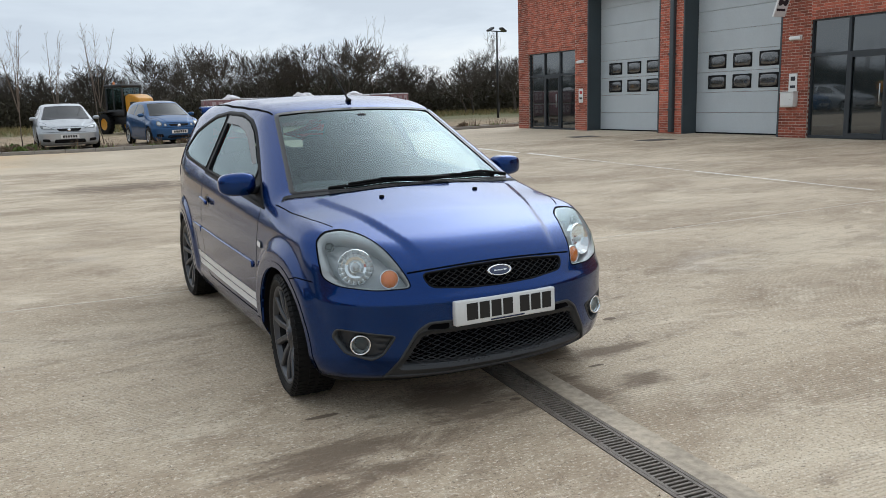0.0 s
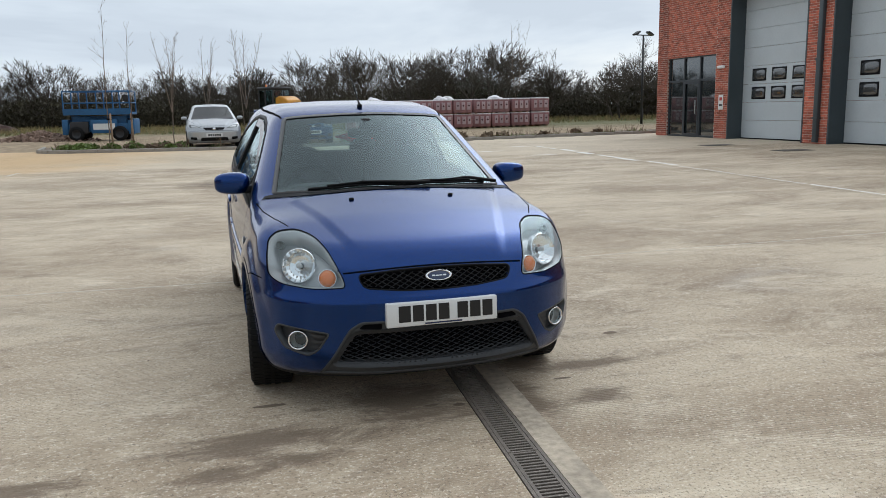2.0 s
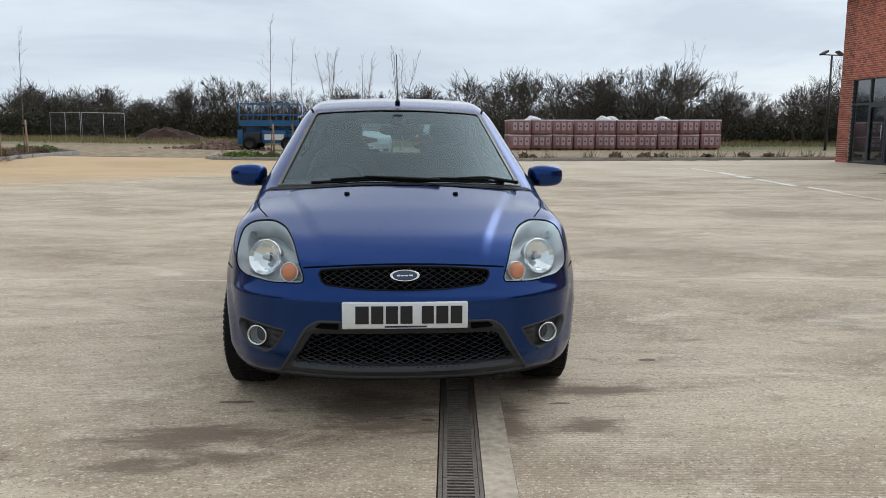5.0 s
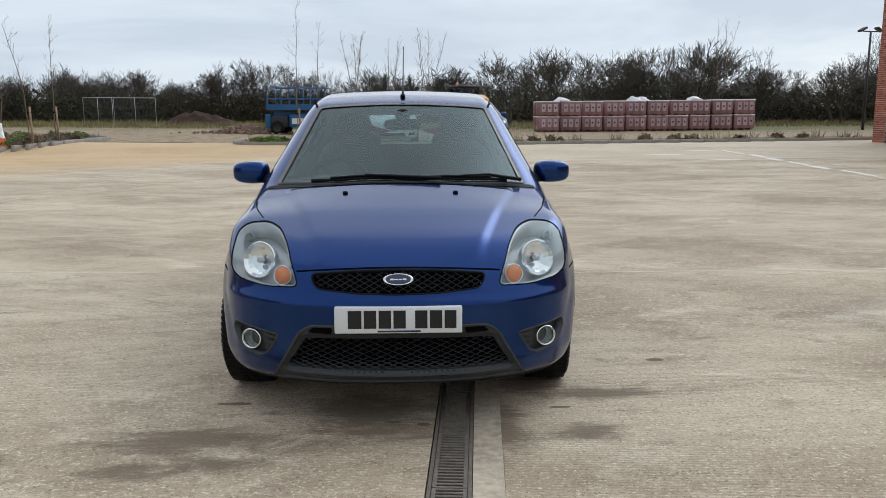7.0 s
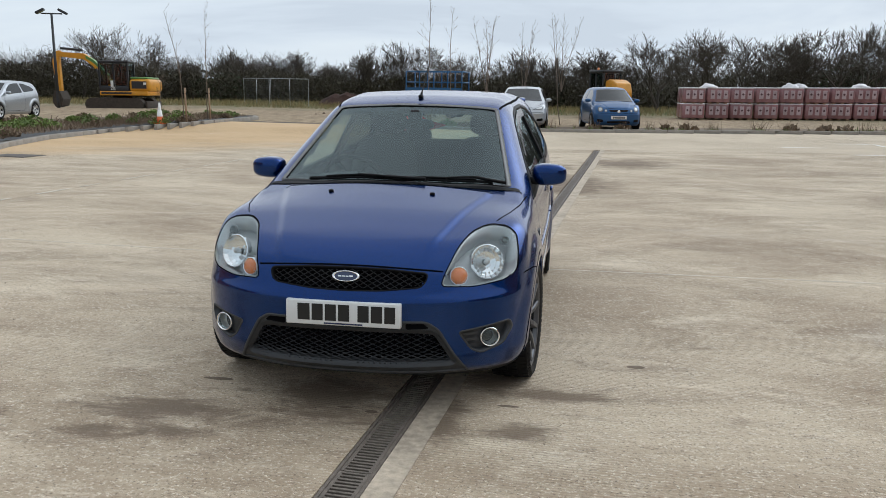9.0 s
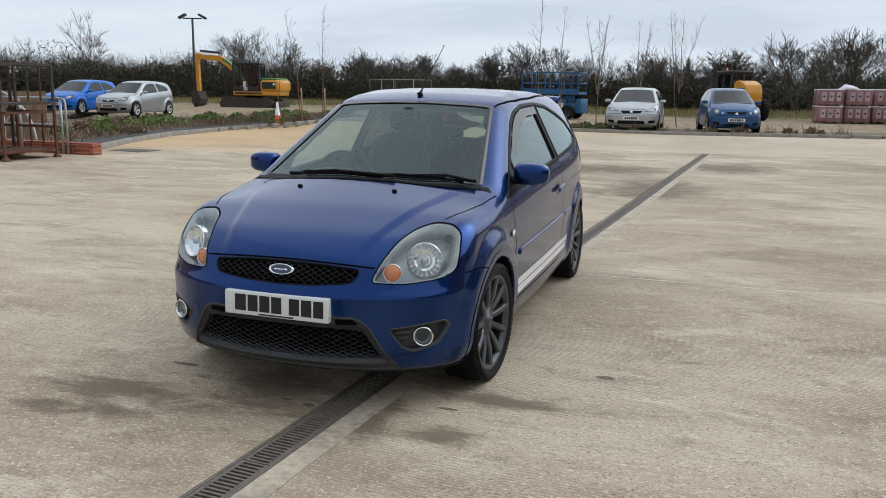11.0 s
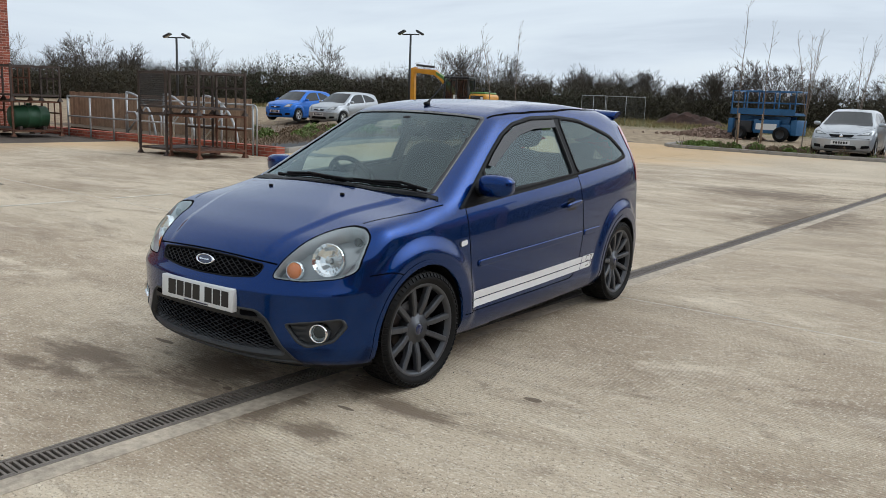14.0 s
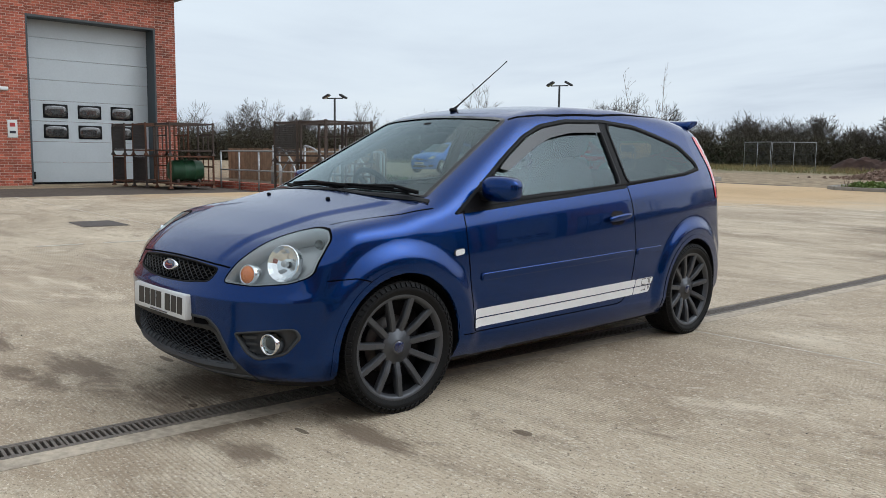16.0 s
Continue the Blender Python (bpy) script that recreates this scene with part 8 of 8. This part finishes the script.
# ---- traffic cone, rubble ----
cone = thing("traffic_cone", "orange and white traffic cone on the planting bed", "traffic cone", pose(-12.9, 20.6, ground_z(-12.9, 20.6) + 0.11))
part("cone_base", boxm(-0.19, 0.19, -0.19, 0.19, 0.0, 0.035, 0.01), M_CONEO, cone)
part("cone_body", lathe([(0.03, 0.135), (0.24, 0.098), (0.24, 0.0)], 24, "z"), M_CONEO, cone)
part("cone_sleeve", lathe([(0.24, 0.099), (0.46, 0.060), (0.46, 0.0)], 24, "z"), M_WHITE, cone)
part("cone_top", lathe([(0.46, 0.059), (0.70, 0.034), (0.705, 0.0)], 24, "z"), M_WHITE, cone)
M_RUBBLE = plain("brick_rubble", (0.24, 0.16, 0.12), 0.95, vary=0.5, scale=4)
rnd = random.Random(3)
bm = bmesh.new()
for i in range(900):
    a, r = rnd.uniform(0, 6.283), abs(rnd.gauss(0, 1))
    x, y = -8.6 + math.cos(a) * r * 1.15, 36.5 + math.sin(a) * r * 0.8
    h = 0.42 * math.exp(-r * r * 0.8)
    s = rnd.uniform(0.03, 0.10)
    add_box(bm, -s, s, -s * 0.8, s * 0.8, -s * 0.6, s * 0.6, Matrix.Translation((x, y, land_z(x, y) + h * rnd.uniform(0.55, 1.0))) @ Euler((rnd.uniform(0, 3), rnd.uniform(0, 3), rnd.uniform(0, 3))).to_matrix().to_4x4())
tagged(part("rubble_heap", bm, M_RUBBLE), "heap of broken brick rubble on the earth", "rubble", kind="stuff")

M_REDSOIL = plain("dug_red_soil", (0.045, 0.021, 0.014), 0.95, vary=0.5, scale=2, bump=0.5, bump_scale=9)
bank_v, bank_f = [], []
for i in range(41):
    for j in range(13):
        u, w = i / 40, j / 12
        x, y = -18.3 + 5.4 * u, 53.6 + 2.6 * w
        h = 0.95 * math.sin(math.pi * u) ** 0.6 * math.sin(math.pi * w) ** 0.8
        h *= 0.75 + 0.5 * noise.noise((x * 0.5, y * 0.5, 2.0)) + 0.25 * noise.noise((x * 2.1, y * 2.1, 5.0))
        bank_v.append((x, y, land_z(x, y) - 0.05 + max(0.0, h)))
for i in range(40):
    for j in range(12):
        a = i * 13 + j
        bank_f.append((a, a + 13, a + 14, a + 1))
tagged(part("soil_bank", mesh_of("soil_bank", bank_v, bank_f, M_REDSOIL)), "heaped red-brown dug soil before the hedge", "soil", kind="stuff")

# ---- trees, hedge and bed plants ----
M_BARK = plain("winter_bark", (0.050, 0.042, 0.034), 0.95, vary=0.3, scale=3, spread=0.2)
M_TWIG = plain("bare_twigs", (0.074, 0.061, 0.049), 0.95, vary=0.3, scale=3, spread=0.25)
M_PALEBARK = plain("birch_sapling_bark", (0.17, 0.13, 0.10), 0.9, vary=0.3, scale=6)
M_IVY = plain("ivy_leaf", (0.034, 0.052, 0.020), 0.7, vary=0.4, scale=3)
M_BRAMBLE = plain("hedge_bottom", (0.056, 0.049, 0.029), 0.95, vary=0.6, scale=0.8)
M_HEDGETWIG = plain("hedge_twigs", (0.062, 0.051, 0.036), 0.95, vary=0.5, scale=0.6)
M_SHRUB = plain("low_shrub_leaf", (0.145, 0.205, 0.050), 0.7, vary=0.4, scale=8, spread=0.25)
M_DEADSTEM = plain("dead_stems", (0.21, 0.150, 0.100), 0.95, vary=0.4, scale=8)
M_DRYGRASS = plain("dry_grass", (0.26, 0.20, 0.09), 0.95, vary=0.4, scale=2)
M_GREENGRASS = plain("grass_blades", (0.10, 0.14, 0.04), 0.9, vary=0.4, scale=2)


def branch_mesh(verts, faces, a, b, r0, r1, n):
    d = (b - a)
    if d.length < 1e-5:
        return
    q = d.to_track_quat("Z", "Y")
    k = len(verts)
    for p, r in ((a, r0), (b, r1)):
        for i in range(n):
            t = 2 * math.pi * i / n
            verts.append(p + q @ Vector((r * math.cos(t), r * math.sin(t), 0)))
    for i in range(n):
        faces.append((k + i, k + (i + 1) % n, k + n + (i + 1) % n, k + n + i))


def bare_tree(seed, height, spread, trunk_r, depth, ivy, label, stems=1):
    """A leafless tree: a trunk that forks again and again into fine twigs."""
    rnd = random.Random(seed)
    tree = thing("tree", label, "tree", pose(0, 0, -60), "bare trees")
    tv, tf, cv, cf = [], [], [], []

    stem = 0

    def grow(p, d, length, r, level):
        n = 6 if level == 0 else (4 if level < 3 else 3)
        steps = 3 if level < 3 else (2 if level < depth else 1)
        v, fcs = (tv, tf) if level < 1 and stem == 0 else (cv, cf)
        for s in range(steps):
            bend = Vector((rnd.gauss(0, 0.15), rnd.gauss(0, 0.15), rnd.gauss(0.04, 0.10)))
            d = (d + bend).normalized()
            q = p + d * (length / steps)
            r1 = max(0.0075, r * (0.88 if level < 2 else 0.80))
            branch_mesh(v, fcs, p, q, r, r1, n)
            p, r = q, r1
            if 1 <= level < depth and rnd.random() < 0.55:
                side = (d + Vector((rnd.gauss(0, 1), rnd.gauss(0, 1), rnd.gauss(0.1, 0.5))) * 0.7).normalized()
                grow(p, side, length * rnd.uniform(0.5, 0.8), max(0.0085, r * 0.55), level + 1)
        if level < depth:
            for _ in range(rnd.choice((2, 2, 3)) if level else rnd.choice((3, 4))):
                out = Vector((rnd.gauss(0, 1), rnd.gauss(0, 1), 0)).normalized() * spread
                nd = (d * 0.95 + out * rnd.uniform(0.35, 1.0) + Vector((0, 0, rnd.uniform(0.0, 0.3)))).normalized()
                grow(p, nd, length * rnd.uniform(0.66, 0.90), max(0.0085, r * rnd.uniform(0.6, 0.8)), level + 1)

    for stem in range(stems):
        lean = Vector((rnd.gauss(0, 0.12 * stems), rnd.gauss(0, 0.12 * stems), 1)).normalized()
        grow(Vector((rnd.gauss(0, 0.15 * (stems - 1)), rnd.gauss(0, 0.15 * (stems - 1)), 0)), lean, height * (0.30 if stems == 1 else 0.24), trunk_r, 0)
    trunk = part("trunk", mesh_of("trunk", tv, tf, M_BARK, True), None, tree)
    part("crown", mesh_of("crown", cv, cf, M_TWIG), None, tree)
    if ivy:
        iv, iff = [], []
        for _ in range(900):
            k = rnd.choice(tv)
            if k.z > height * 0.5:
                continue
            c = k + Vector((rnd.gauss(0, 0.16), rnd.gauss(0, 0.16), rnd.gauss(0, 0.2)))
            a, b = Vector((rnd.gauss(0, 1), rnd.gauss(0, 1), rnd.gauss(0, 1))).normalized() * 0.11, Vector((rnd.gauss(0, 1), rnd.gauss(0, 1), rnd.gauss(0, 1))).normalized() * 0.09
            j = len(iv)
            iv += [c - a, c + b, c + a, c - b]
            iff.append((j, j + 1, j + 2, j + 3))
        part("ivy", mesh_of("ivy", iv, iff, M_IVY), None, tree)
    return tree


kinds = [bare_tree(1, 5.0, 0.80, 0.13, 5, False, "bare winter tree with a rounded twiggy crown"),
         bare_tree(2, 5.4, 0.70, 0.12, 5, True, "bare winter tree with ivy up its trunk"),
         bare_tree(5, 4.4, 0.90, 0.09, 5, False, "bare many-stemmed hawthorn with a dense crown", 2),
         bare_tree(7, 4.8, 0.78, 0.10, 5, False, "bare winter tree with a rounded twiggy crown", 2),
         bare_tree(9, 3.8, 1.0, 0.08, 5, False, "bare many-stemmed hawthorn with a dense crown", 2)]

# the belt of trees curves round the open side of the site
BELT = [(-95, 0), (-78, 30), (-58, 52), (-32, 64), (-8, 68), (14, 64), (32, 58), (50, 44)]


def along(t):
    d = [math.dist(a, b) for a, b in zip(BELT, BELT[1:])]
    t *= sum(d)
    for (a, b), k in zip(zip(BELT, BELT[1:]), d):
        if t <= k:
            return Vector((a[0] + (b[0] - a[0]) * t / k, a[1] + (b[1] - a[1]) * t / k, 0)), Vector((b[0] - a[0], b[1] - a[1], 0)).normalized()
        t -= k
    return Vector((*BELT[-1], 0)), Vector((0.6, -0.8, 0))


rnd = random.Random(21)
for i in range(118):
    p, d = along((i + rnd.uniform(-0.4, 0.4)) / 118 if 0 < i < 117 else i / 118)
    out = Vector((-d.y, d.x, 0))
    p = p + out * rnd.uniform(-3, 7)
    s = rnd.uniform(0.72, 1.05) * (0.9 if rnd.random() < 0.6 else 1.08) * (1.12 if p.x < -45 else (1.22 if p.x < -25 else 1.30))
    k = kinds[rnd.choice((0, 0, 1, 2, 2, 3, 3, 4, 4))]
    t = copy_thing(k, pose(p.x, p.y, land_z(p.x, p.y) - 0.1, 0, 0, rnd.uniform(0, 360)))
    t.scale = (s, s, s * rnd.uniform(0.9, 1.1))
# a nearer clump behind the brick packs
for x, y, s, k in ((9.5, 50, 0.90, 3), (12.8, 49, 1.0, 2), (15.3, 50, 1.12, 4), (17.6, 49, 1.16, 2), (20.3, 51, 1.0, 3), (24.5, 52, 0.9, 4), (29.0, 50, 0.92, 4), (31.5, 47, 0.95, 2), (2.6, 56, 1.05, 4), (7.2, 55, 0.95, 3), (34.0, 43, 1.0, 4)):
    t = copy_thing(kinds[k], pose(x, y, land_z(x, y) - 0.1, 0, 0, x * 47))
    t.scale = (s * 1.42, s * 1.42, s * 1.36)
for k in kinds:
    for o in (*k.children_recursive, k):
        bpy.data.objects.remove(o, do_unlink=True)


def scrub(name, count, place, size, mat, label, cat, upright=0.35, width=0.35):
    """Countless small blades and twigs as one mesh."""
    r = random.Random(len(name) * 7 + count)
    v, fcs = [], []
    for _ in range(count):
        c = place(r)
        if c is None:
            continue
        L = r.uniform(*size)
        d = Vector((r.gauss(0, 1), r.gauss(0, 1), abs(r.gauss(0, 1)) + upright * 2)).normalized() * L
        w = Vector((r.gauss(0, 1), r.gauss(0, 1), r.gauss(0, 0.5))).normalized() * L * width * 0.5
        j = len(v)
        v += [c - w, c + w, c + d + w * 0.3, c + d - w * 0.3]
        fcs.append((j, j + 1, j + 2, j + 3))
    return tagged(part(name, mesh_of(name, v, fcs, mat)), label, cat, kind="stuff")


def hedge_top(p):
    return (2.2 if p.x > -25 else 2.9) + 0.9 * noise.noise((p.x * 0.09, p.y * 0.09, 1.0)) + 0.7 * noise.noise((p.x * 0.4, p.y * 0.4, 4.0))


def in_hedge(r):
    p, d = along(r.random())
    out = Vector((-d.y, d.x, 0))
    p = p + out * r.uniform(-4.5, 8)
    z = hedge_top(p) * r.random() ** 0.75
    return Vector((p.x, p.y, land_z(p.x, p.y) + z))


scrub("hedge_undergrowth", 95000, in_hedge, (0.10, 0.34), M_BRAMBLE, "dense dark winter hedge and brambles under the trees", "hedge", 0.1, 0.75)
scrub("hedge_twigs", 170000, lambda r: in_hedge(r) + Vector((0, 0, 1.0 * r.random() ** 2)), (0.35, 1.0), M_HEDGETWIG, "bare hedge twigs standing over the brambles", "hedge", 0.15, 0.035)


# a bumpy dark sheet added inside the hedge so no sky shows through
hv, hf = [], []
HN, HM = 420, 7
for i in range(HN):
    p, d = along(i / (HN - 1) * 0.999)
    out = Vector((-d.y, d.x, 0))
    for k in range(HM):
        t = k / (HM - 1)
        q = p + out * (1.2 + 0.9 * t + 0.8 * noise.noise((p.x * 0.5, p.y * 0.5, k * 0.9)))
        z = hedge_top(q) * 0.80 * t + 0.35 * noise.noise((p.x * 1.3, p.y * 1.3, k * 1.7)) * min(1, k)
        hv.append(Vector((q.x, q.y, land_z(q.x, q.y) - 0.1 + z)))
for i in range(HN - 1):
    for k in range(HM - 1):
        a = i * HM + k
        hf.append((a, a + HM, a + HM + 1, a + 1))
tagged(part("hedge_heart", mesh_of("hedge_heart", hv, hf, M_BRAMBLE)), "bumpy dark sheet added inside the hedge to close its gaps", "hedge", kind="stuff")


def evergreen(r):
    p, d = along(r.random())
    k = noise.noise((p.x * 0.12, p.y * 0.12, 9.0))
    if k < 0.12:
        return None
    out = Vector((-d.y, d.x, 0))
    p = p + out * r.uniform(-5.0, 0)
    return Vector((p.x, p.y, land_z(p.x, p.y) + (1.2 + 5.0 * k) * r.random()))


scrub("evergreen_scrub", 42000, evergreen, (0.07, 0.18), M_IVY, "dark green evergreen bushes in the hedge", "bush", 0.1, 0.8)


def near_bank(r):
    x, y = r.uniform(-60, 45), r.uniform(44, 62)
    return Vector((x, y, land_z(x, y)))


scrub("rough_grass", 30000, near_bank, (0.12, 0.42), M_DRYGRASS, "tufts of dry rough grass before the hedge", "grass", 0.9, 0.10)
scrub("green_grass", 16000, lambda r: near_bank(r), (0.08, 0.25), M_GREENGRASS, "short green grass before the hedge", "grass", 0.9, 0.15)


def sapling(x, y, z, h, seed, stake=True, forks=1):
    rnd = random.Random(seed)
    ob = thing("sapling", "thin bare young tree tied to a timber stake" if stake else "thin bare young tree in the planting bed", "tree", pose(x, y, z), "young trees")
    tv, tf, cv, cf = [], [], [], []
    for s in range(forks):
        p, d, r = Vector((0, 0, 0)), Vector((rnd.gauss(0, 0.04 + 0.04 * (forks - 1)), rnd.gauss(0, 0.05), 1)).normalized(), 0.021
        if s:
            p = Vector((0, 0, h * 0.32))
        else:
            tv.append((p, r))
        steps = 14
        for k in range(steps):
            d = (d + Vector((rnd.gauss(0, 0.035), rnd.gauss(0, 0.035), 0.03))).normalized()
            q = p + d * ((h - p.z * 0) / steps if not s else h * 0.68 / steps)
            if s:
                branch_mesh(cv, cf, p, q, r, r * 0.90, 6)
            else:
                tv.append((q, r * 0.90))
            if k > 4:
                for _ in range(rnd.choice((1, 1, 2))):
                    side = (Vector((rnd.gauss(0, 0.55), rnd.gauss(0, 0.55), 1.0))).normalized()
                    L = h * 0.16 * (1 - k / steps) + rnd.uniform(0.15, 0.4)
                    a = q
                    rr = r * 0.5
                    for m in range(3):
                        side = (side + Vector((rnd.gauss(0, 0.12), rnd.gauss(0, 0.12), 0.08))).normalized()
                        b = a + side * L / 3
                        branch_mesh(cv, cf, a, b, max(0.0035, rr), max(0.003, rr * 0.7), 3)
                        if rnd.random() < 0.6:
                            e = a + (side + Vector((rnd.gauss(0, 0.6), rnd.gauss(0, 0.6), 0.2))).normalized() * L * 0.35
                            branch_mesh(cv, cf, a, e, 0.0035, 0.002, 3)
                        a, rr = b, rr * 0.7
            p, r = q, r * 0.90
    part("trunk", tubem([q for q, _ in tv], 0.021, 7, 0.006), M_PALEBARK, ob)
    part("crown", mesh_of("crown", cv, cf, M_PALEBARK), None, ob)
    if stake:
        part("stake", tubem([(0.12, -0.05, 0), (0.10, -0.05, 1.25)], 0.035, 8), M_WOOD, ob)
        part("tie", boxm(-0.03, 0.14, -0.07, 0.02, 1.02, 1.07, 0.005, 1), M_BLACK, ob)


for x, y, h, s, st, fk in ((-4.5, 25.9, 4.9, 1, True, 1), (-3.85, 26.6, 4.2, 2, True, 1), (-2.3, 26.4, 4.0, 3, False, 4), (-1.0, 29.2, 3.9, 4, False, 3), (0.55, 29.5, 4.3, 5, False, 4),
                           (-12.95, 22.5, 4.0, 6, True, 1), (-13.0, 24.6, 4.1, 7, True, 1), (-13.2, 21.0, 1.6, 8, False, 1), (18.0, 42.0, 6.0, 10, False, 3)):
    sapling(x, y, ground_z(x, y) + 0.07, h, s, st, fk)


def shrub(x, y, z, r, seed, mat, label, n=240, leaf=0.07):
    rr = random.Random(seed)
    v, fcs = [], []
    for _ in range(n):
        a, b = rr.uniform(0, 6.283), rr.random() ** 0.5
        c = Vector((math.cos(a) * b * r, math.sin(a) * b * r, r * 0.65 * rr.random() * (1.1 - b * b * 0.8)))
        d = Vector((c.x, c.y, r * 0.5)).normalized()
        up = (d + Vector((rr.gauss(0, 0.5), rr.gauss(0, 0.5), rr.gauss(0, 0.5)))).normalized() * leaf
        w = up.cross(Vector((rr.gauss(0, 1), rr.gauss(0, 1), rr.gauss(0, 1)))).normalized() * leaf * 0.4
        j = len(v)
        v += [c - w, c + up * 0.5 - w * 1.1, c + up, c + up * 0.5 + w * 1.1, c + w]
        fcs.append((j, j + 1, j + 2, j + 3, j + 4))
    ob = part("low_shrub", mesh_of("low_shrub", v, fcs, mat))
    ob.location = (x, y, z)
    return tagged(ob, label, "shrub", "bed shrubs")


rnd = random.Random(5)
i = 0
while i < 70:
    x, y = rnd.uniform(-19, -11.5), rnd.uniform(10, 29)
    edge = -12.5 - 0.02 * (y - 13) if y > 13 else -11.0 - 0.35 * (y - 9)
    if x > edge - 0.25 or x < edge - 4.5:
        continue
    i += 1
    shrub(x, y, ground_z(x, y) + 0.08, rnd.uniform(0.22, 0.42), i, M_SHRUB if rnd.random() < 0.7 else M_DEADSTEM, "low evergreen shrub in the planting bed")
for i in range(26):
    x = rnd.uniform(-6.2, -1.9)
    y = rnd.uniform(24.9, 26.3)
    shrub(x, y, ground_z(x, y) + 0.08, rnd.uniform(0.16, 0.34), 100 + i, M_SHRUB if rnd.random() < 0.55 else M_DEADSTEM, "low evergreen shrub in the planting bed")


def weeds_north(r):
    x = r.uniform(-6.2, 21.5)
    if noise.noise((x * 1.9, 0.0, 0.0)) < 0.05:
        return None
    y = 24.75 + 0.036 * max(x, 0) + abs(r.gauss(0, 0.35))
    return Vector((x + r.gauss(0, 0.05), y, ground_z(x, y) + 0.08))


def weeds_west(r):
    y = r.uniform(9, 29)
    x = (-12.6 - 0.02 * (y - 13) if y > 13 else -11.0 - 0.35 * (y - 9)) - 0.2 - abs(r.gauss(0, 1.8))
    return Vector((x, y, ground_z(x, y) + 0.08))


scrub("bed_weeds", 2600, weeds_north, (0.10, 0.42), M_DEADSTEM, "dead stems and weeds along the planting bed", "weeds", 0.8, 0.06)
scrub("bed_litter", 9000, weeds_west, (0.05, 0.22), M_DEADSTEM, "dead stems, bark and leaf litter in the shrub bed", "weeds", 0.35, 0.16)
scrub("green_weeds", 1500, weeds_north, (0.05, 0.16), M_SHRUB, "small green weeds along the planting bed", "weeds", 0.5, 0.3)
rnd = random.Random(8)
for i in range(16):
    x = rnd.uniform(0.6, 21)
    y = 24.9 + 0.036 * x + rnd.uniform(0.0, 0.7)
    ob = shrub(x, y, ground_z(x, y) + 0.08, rnd.uniform(0.16, 0.26), 300 + i, M_DEADSTEM, "small dead shrub in the bare planting bed", 22, 0.17)

# ---- what stands beyond the drain is scaled towards EYE to fit the camera's view ----
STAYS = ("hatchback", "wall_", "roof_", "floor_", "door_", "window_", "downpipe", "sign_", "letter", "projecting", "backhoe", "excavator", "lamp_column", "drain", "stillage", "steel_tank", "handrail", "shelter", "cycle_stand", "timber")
SIZED_BY_VIEW = ("parked_car",)


def scale_mesh_to_eye(ob):
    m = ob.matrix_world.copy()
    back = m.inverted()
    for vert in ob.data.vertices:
        vert.co = back @ towards_eye(m @ vert.co)[0]
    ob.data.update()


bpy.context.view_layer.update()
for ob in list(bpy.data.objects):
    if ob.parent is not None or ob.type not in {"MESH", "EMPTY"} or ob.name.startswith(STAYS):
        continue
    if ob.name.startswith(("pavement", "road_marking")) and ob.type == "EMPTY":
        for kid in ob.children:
            scale_mesh_to_eye(kid)
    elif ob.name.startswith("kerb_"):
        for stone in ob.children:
            p, k = towards_eye(stone.matrix_world.translation)
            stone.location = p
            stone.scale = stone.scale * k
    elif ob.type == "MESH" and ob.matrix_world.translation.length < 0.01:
        scale_mesh_to_eye(ob)
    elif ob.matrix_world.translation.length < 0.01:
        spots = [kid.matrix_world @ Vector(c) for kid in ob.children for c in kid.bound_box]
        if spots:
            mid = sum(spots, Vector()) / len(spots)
            k = eye_scale(mid.x, mid.y)
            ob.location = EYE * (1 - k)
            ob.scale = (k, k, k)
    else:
        p, k = towards_eye(ob.matrix_world.translation)
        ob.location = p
        # the two north cars take one scale that fits their width in view
        if ob.name.startswith(SIZED_BY_VIEW) and p.x > -8:
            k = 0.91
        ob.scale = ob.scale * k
